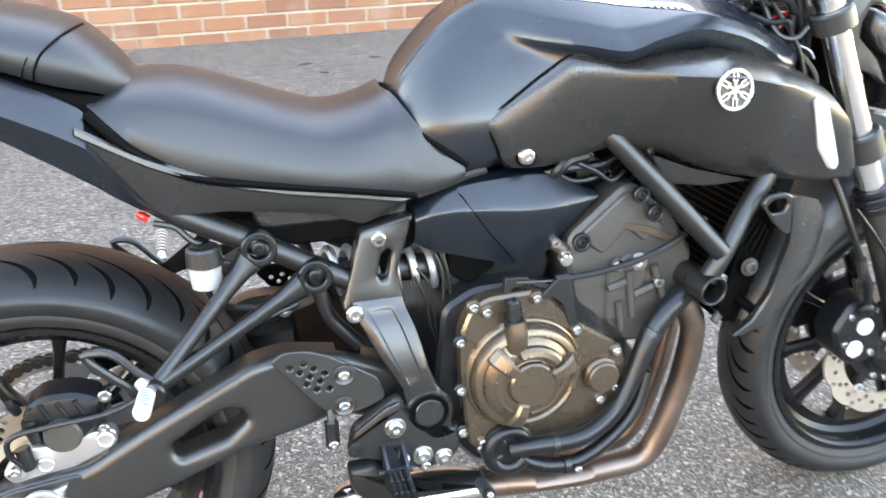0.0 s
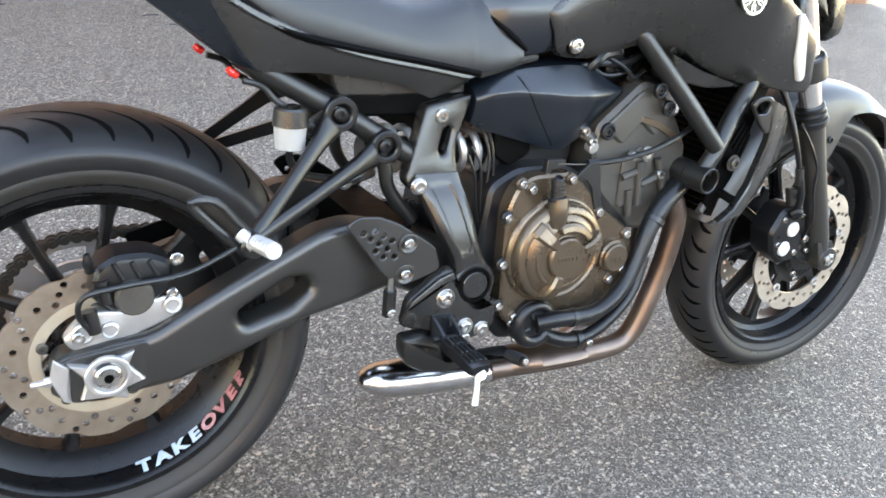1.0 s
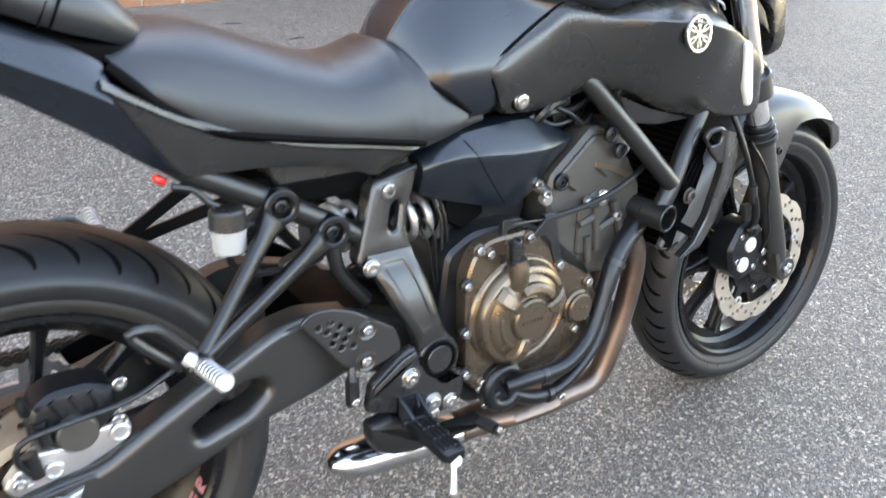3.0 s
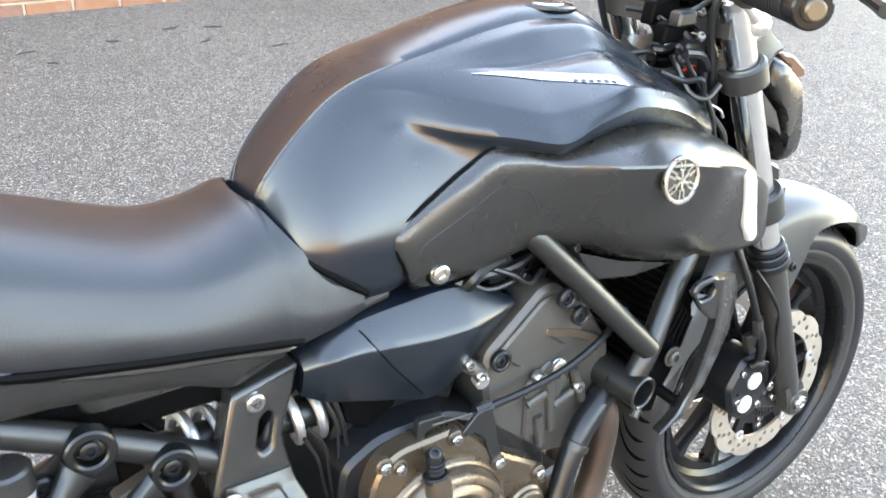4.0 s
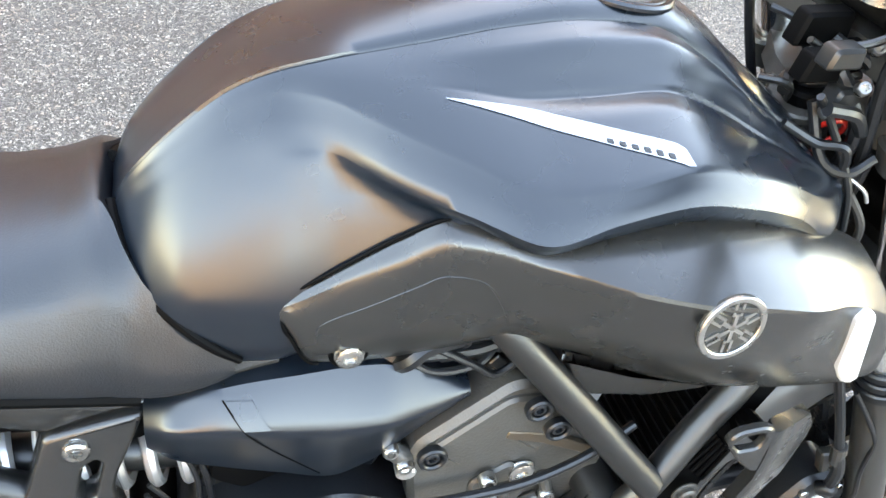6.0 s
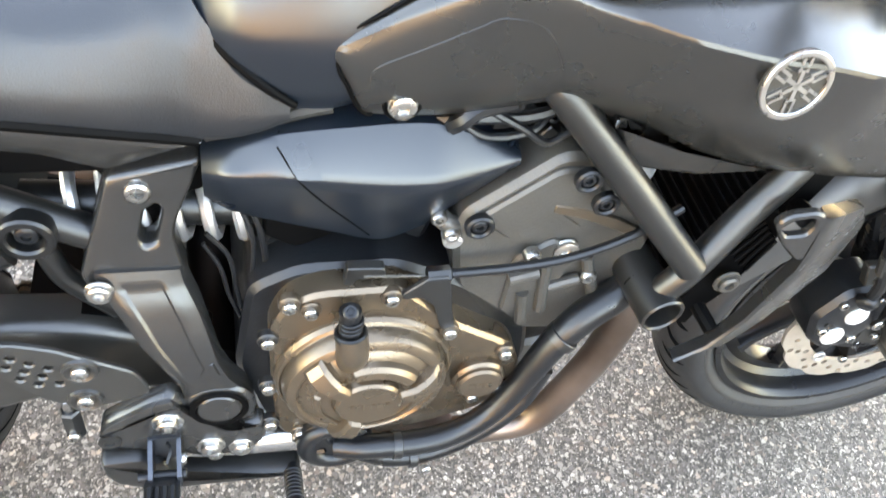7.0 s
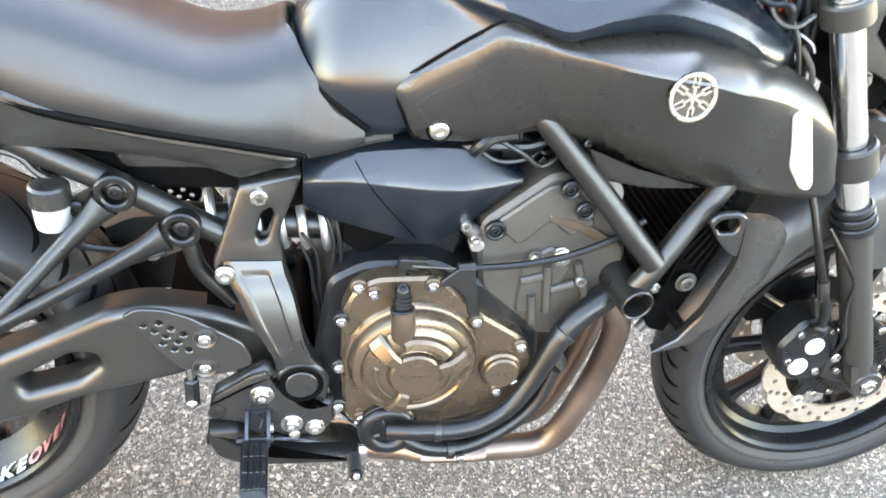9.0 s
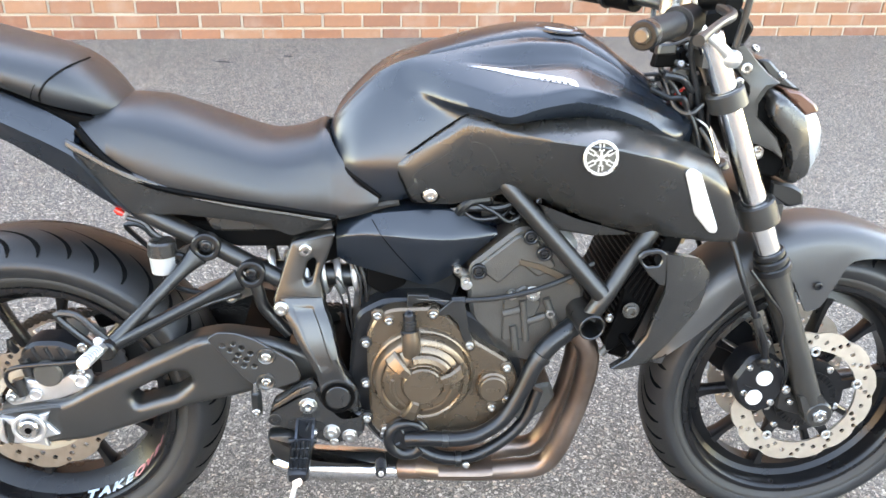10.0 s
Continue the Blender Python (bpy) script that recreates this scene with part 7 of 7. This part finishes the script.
for ob, s in zip(both("handlebar", bar, FRAME, "black tapered handlebar half"), (-1, 1)):
    bm = bmesh.new()
    tube(bm, [(1.012, s * 0.198, 1.007), (0.970, s * 0.264, 1.008), (0.934, s * 0.319, 1.009)], [0.0175, 0.0165, 0.0172], 18, 6)
    ringed(bm, (1.013, s * 0.197, 1.007), (0.56, -s * 0.83, 0.0), 0.0240, 0.012, 0.007, 20, 0.001)
    for k in range(15):
        f, rib = (k + 0.5) / 15, bmesh.new()
        ringed(rib, (1.006 - 0.066 * f, s * (0.207 + 0.101 * f), 1.007 + 0.002 * f), (-0.55, s * 0.835, 0.0), 0.0186, 0.0150, 0.0042, 18, 0.001)
        part("grip_rib", rib, GRIP, ob)
    part("grip", bm, GRIP, ob, "black ribbed rubber grip")
    bm = bmesh.new()
    ringed(bm, (0.936, s * 0.316, 1.009), (-0.56, s * 0.83, 0.0), 0.0192, 0.0095, 0.022, 24, 0.002)
    part("bar_end", bm, RIM, ob)
    bm = bmesh.new()
    cyl(bm, (0.934, s * 0.319, 1.009), (-0.56, s * 0.83, 0.0), 0.0098, 0.0265, 18, 0.002)
    part("bar_end_plug", bm, BRONZE_D, ob)
    bm = bmesh.new()
    tube(bm, [(1.052, s * 0.140, 1.006), (1.020, s * 0.188, 1.007)], [0.024, 0.022], 14)
    part("switch_housing", bm, DARK, ob)
    bm = bmesh.new()
    tube(bm, [(1.090, s * 0.160, 1.026), (1.085, s * 0.215, 1.022), (1.045, s * 0.275, 1.018), (1.005, s * 0.335, 1.012), (0.985, s * 0.365, 1.008)], [0.009, 0.0075, 0.006, 0.006, 0.008], 10)
    part("lever", bm, FRAME, ob)
    bm = bmesh.new()
    tube(bm, [(1.080, s * 0.115, 1.030), (1.095, s * 0.150, 1.035), (1.100, s * 0.180, 1.035)], 0.014, 12)
    part("master_cylinder", bm, DARK, ob)
    bm = bmesh.new()
    tube(bm, [(1.082, s * 0.12, 1.020), (1.075, s * 0.10, 0.96), (1.10, s * 0.09, 0.88), (1.14, s * 0.07, 0.78)], 0.005, 8)
    part("cable", bm, HOSE, ob)
    bm = bmesh.new()
    tube(bm, [(1.135, s * 0.125, 0.965), (1.145, s * 0.130, 1.05), (1.150, s * 0.135, 1.20), (1.13, s * 0.16, 1.28)], 0.0055, 10)
    mst = part("mirror_stem", bm, FRAME, ob)
    bm = bmesh.new()
    cyl(bm, (1.085, s * 0.050, 0.985), (0, 0, 1), 0.018, 0.045, 18, 0.003)
    part("riser", bm, STEEL, ob)
bm = bmesh.new()
plate(bm, rounded([(1.09, 0.965), (1.10, 1.01), (1.16, 1.02), (1.19, 0.985), (1.17, 0.95)], 0.01), -0.065, 0.13, 0.006)
part("instrument_pod", bm, DARK, bike)
for pts, r, m in (([(1.06, -0.06, 0.94), (1.085, -0.085, 0.90), (1.09, -0.08, 0.85), (1.07, -0.06, 0.80)], 0.006, HOSE), ([(1.07, -0.04, 0.95), (1.10, -0.07, 0.93), (1.12, -0.08, 0.88), (1.13, -0.07, 0.80), (1.11, -0.05, 0.74)], 0.005, HOSE), ([(1.075, -0.055, 0.875), (1.085, -0.070, 0.890), (1.093, -0.068, 0.880), (1.085, -0.062, 0.862)], 0.0025, RED), ([(1.090, -0.070, 0.850), (1.115, -0.095, 0.838), (1.125, -0.098, 0.825)], 0.0018, ALLOY), ([(1.11, -0.09, 0.83), (1.13, -0.10, 0.80), (1.135, -0.098, 0.76)], 0.004, FORK)):
    bm = bmesh.new()
    tube(bm, pts, r, 8)
    part("wiring", bm, m, bike)
bm = bmesh.new()
ringed(bm, (1.088, -0.018, 0.880), (-0.25, -0.15, 1), 0.034, 0.020, 0.008, 28, 0.002)
bez = part("ignition_bezel", bm, CAST, bike, "dull metal ignition bezel")
bm = bmesh.new()
cyl(bm, (1.088, -0.018, 0.878), (-0.25, -0.15, 1), 0.020, 0.022, 20, 0.003)
part("key_barrel", bm, DARK, bez)
# upper clamp reaching out to each fork tube
for s in (-1, 1):
    bm = bmesh.new()
    loops(bm, [[fp(0.872, s * yy) + V(dx + sh, 0, dz) for dx, dz in ((-w, 0), (w, 0), (w, h), (-w, h))] for yy, w, h, sh in ((0.0, 0.045, 0.020, -0.020), (0.045, 0.034, 0.022, -0.018), (0.078, 0.028, 0.026, -0.008), (0.104, 0.022, 0.026, 0.0))])
    part("upper_clamp", bm, FORK, bike)
# looms and plugs behind the head stock
rng = random.Random(11)
for k in range(11):
    y0 = rng.uniform(-0.10, 0.02)
    p = [V(1.035 + rng.uniform(-0.01, 0.02), y0, 0.905 + rng.uniform(-0.02, 0.05))]
    for j in range(3):
        p.append(p[-1] + V(rng.uniform(0.010, 0.034), rng.uniform(-0.020, 0.020), rng.uniform(-0.050, 0.018)))
    bm = bmesh.new()
    tube(bm, p, rng.uniform(0.0028, 0.0065), 8)
    part("loom", bm, HOSE if k % 3 else FRAME, bike)
for x, y, z, w in ((1.050, -0.070, 0.935, 0.022), (1.072, -0.085, 0.915, 0.018), (1.060, -0.040, 0.955, 0.026), (1.090, -0.060, 0.940, 0.020), (1.040, -0.095, 0.955, 0.016)):
    bm = bmesh.new()
    plate(bm, rounded([(x - w, z - w * 0.6), (x + w, z - w * 0.5), (x + w * 0.9, z + w * 0.6), (x - w * 0.8, z + w * 0.5)], 0.004), y, 0.018, 0.003)
    part("plug", bm, DARK if w > 0.019 else FRAME, bike)
for x, y, z in ((1.066, -0.092, 0.930), (1.052, -0.082, 0.905), (1.080, -0.075, 0.955)):
    bolt(bike, (x, y, z), 0.006, 0.008, (-0.3, -0.7, 0.6), name="clip_bolt")

# lettering round the inside of the rear rim
def rim_word(word, start, step, height, y0, radius):
    for k, ch in enumerate(word):
        cu = bpy.data.curves.new("letter", "FONT")
        cu.body, cu.size, cu.extrude, cu.offset, cu.align_x = ch, 1.0, 0.0, 0.055, "CENTER"
        tmp = bpy.data.objects.new("letter", cu)
        me0 = bpy.data.meshes.new_from_object(tmp)
        bpy.data.objects.remove(tmp)
        bm = bmesh.new()
        bm.from_mesh(me0)
        bpy.data.meshes.remove(me0)
        a0 = start + step * k
        for v in bm.verts:
            u, h = v.co.x * step * 1.22, v.co.y / 0.72 * height
            a = a0 + u
            r = radius - 0.0012 - 0.11 * h
            v.co = V(REAR[0] + r * math.cos(a), y0 + h, REAR[2] + r * math.sin(a))
        part("rim_letter", bm, BLUE_INK if k < 4 else RED_INK, rear_wheel, "pale blue rim letter" if k < 4 else "red rim letter")


rim_word("TAKEOVER", math.atan2(-0.204, 0.054), 0.128, 0.0235, -0.0680, 0.2152)

# side stand on the far side
bm = bmesh.new()
tube(bm, [(0.72, 0.10, 0.27), (0.72, 0.16, 0.14), (0.72, 0.215, 0.025)], 0.012, 10)
cyl(bm, (0.72, 0.215, 0.020), (0, 0.08, 1), 0.022, 0.008, 14)
part("side_stand", bm, FRAME, bike)


# litter on the asphalt
def litter(x, y, length, turn, seed):
    r = random.Random(seed)
    bm = bmesh.new()
    n = 7
    rings = []
    for k in range(n):
        f = k / (n - 1)
        w = 0.012 * math.sin(math.pi * min(0.97, max(0.04, f))) * r.uniform(0.7, 1.2)
        o = V(length * (f - 0.5), 0.010 * math.sin(3 * f + seed), 0)
        rings.append([o + V(0, -w, 0.001), o + V(0, -w * 0.4, 0.006), o + V(0, w * 0.4, 0.006), o + V(0, w, 0.001)])
    loops(bm, rings)
    ob = part("dead_leaf", bm, TAR)
    ob.matrix_world = pose(x, y, 0, 0, 0, turn)
    tagged(ob, "dark curled dead leaf lying on the asphalt", "leaf", "leaves on the asphalt")


for k, (x, y, l, a) in enumerate(((0.754, 3.50, 0.10, 20), (0.831, 3.30, 0.05, 0), (1.148, 3.57, 0.06, 5), (1.473, 3.72, 0.10, 25), (1.565, 3.44, 0.10, 30), (1.686, 3.67, 0.09, -30), (1.872, 3.23, 0.10, 5), (-0.274, 3.53, 0.11, -8), (0.074, 3.68, 0.05, 10))):
    litter(x, y, l, a, k)


# plugs in the loom under the wing panel
for x, z, w, h, turn in ((0.745, 0.708, 0.030, 0.016, 0.2), (0.779, 0.704, 0.026, 0.014, -0.3), (0.770, 0.688, 0.022, 0.012, 0.1), (0.797, 0.694, 0.018, 0.014, -0.5), (0.816, 0.672, 0.022, 0.013, -0.7)):
    c, d = math.cos(turn), math.sin(turn)
    box = [(x + c * u * w / 2 - d * v * h / 2, z + d * u * w / 2 + c * v * h / 2) for u, v in ((-1, -1), (1, -1), (1, 1), (-1, 1))]
    bm = bmesh.new()
    plate(bm, rounded(box, 0.002), -0.104, 0.016, 0.0012)
    plug = part("wire_plug", bm, PLASTIC, bike, "black wire plug in the loom")
    bm = bmesh.new()
    tube(bm, [(x + c * w / 2, -0.096, z + d * w / 2), (x + c * w / 2 + 0.012, -0.098, z + d * w / 2 - 0.004), (x + c * w / 2 + 0.030, -0.090, z + d * w / 2 + 0.010)], 0.0024, 8)
    part("wire", bm, HOSE, plug)

# moulded writing on the front tyre, as plain bars
for k in range(13):
    if k == 8:
        continue
    a = math.radians(-128.0 + 3.0 * k)
    d, s = V(math.cos(a), 0, math.sin(a)), V(-math.sin(a), 0, math.cos(a))
    bm = bmesh.new()
    o = V(1.40, 0, 0.30)
    r0, r1 = 0.2440, 0.2525
    ya, yb = -0.06 * 0.872 - 0.0022, -0.06 * 0.94 - 0.0012
    loops(bm, [[o + d * r + s * q + V(0, y + dy, 0) for r, y, q in ((r0, ya, -0.0042), (r1, yb, -0.0042), (r1, yb, 0.0042), (r0, ya, 0.0042))] for dy in (0.004, 0.0)])
    part("sidewall_bar", bm, RUBBER, front_tyre)

# bricks of the wall
def brick_mesh(l, name):
    bm = bmesh.new()
    b = 0.004
    x0, x1, z0, z1, y0, y1 = -l / 2, l / 2, -BH / 2, BH / 2, -0.004, 0.05
    loops(bm, [[V(x0 + b, y0, z0 + b), V(x1 - b, y0, z0 + b), V(x1 - b, y0, z1 - b), V(x0 + b, y0, z1 - b)], [V(x0, y0 + b, z0), V(x1, y0 + b, z0), V(x1, y0 + b, z1), V(x0, y0 + b, z1)], [V(x0, y1, z0), V(x1, y1, z0), V(x1, y1, z1), V(x0, y1, z1)]])
    me = bpy.data.meshes.new(name)
    bmesh.ops.recalc_face_normals(bm, faces=bm.faces)
    bm.to_mesh(me)
    bm.free()
    me.materials.append(BRICK)
    return me


brick = brick_mesh(BL, "brick")
rng = random.Random(5)
rest = []
for row in range(64):
    for col in range(-22, 36):
        x = (col + (0.5 if row % 2 else 0.0)) * (BL + JT) + rng.uniform(-0.004, 0.004)
        z = 0.018 + row * (BH + JT) + rng.uniform(-0.0015, 0.0015)
        m = pose(x, rng.uniform(-0.003, 0.002), z, rng.uniform(-0.6, 0.6), rng.uniform(-0.35, 0.35), rng.uniform(-0.5, 0.5))
        if row < 7 and -3.4 < x < 5.9:
            ob = new("brick", brick)
            ob.parent, ob.matrix_basis = wall, m
        elif -5.1 < x < 8.3:
            rest.append(m)
bm = bmesh.new()
for m in rest:
    k = len(bm.verts)
    bm.from_mesh(brick)
    bm.verts.ensure_lookup_table()
    for v in bm.verts[k:]:
        v.co = m @ v.co
me = bpy.data.meshes.new("upper_brickwork")
bm.to_mesh(me)
bm.free()
me.materials.append(BRICK)
ob = new("upper_brickwork", me)
ob.parent = wall
tagged(ob, kind="stuff")
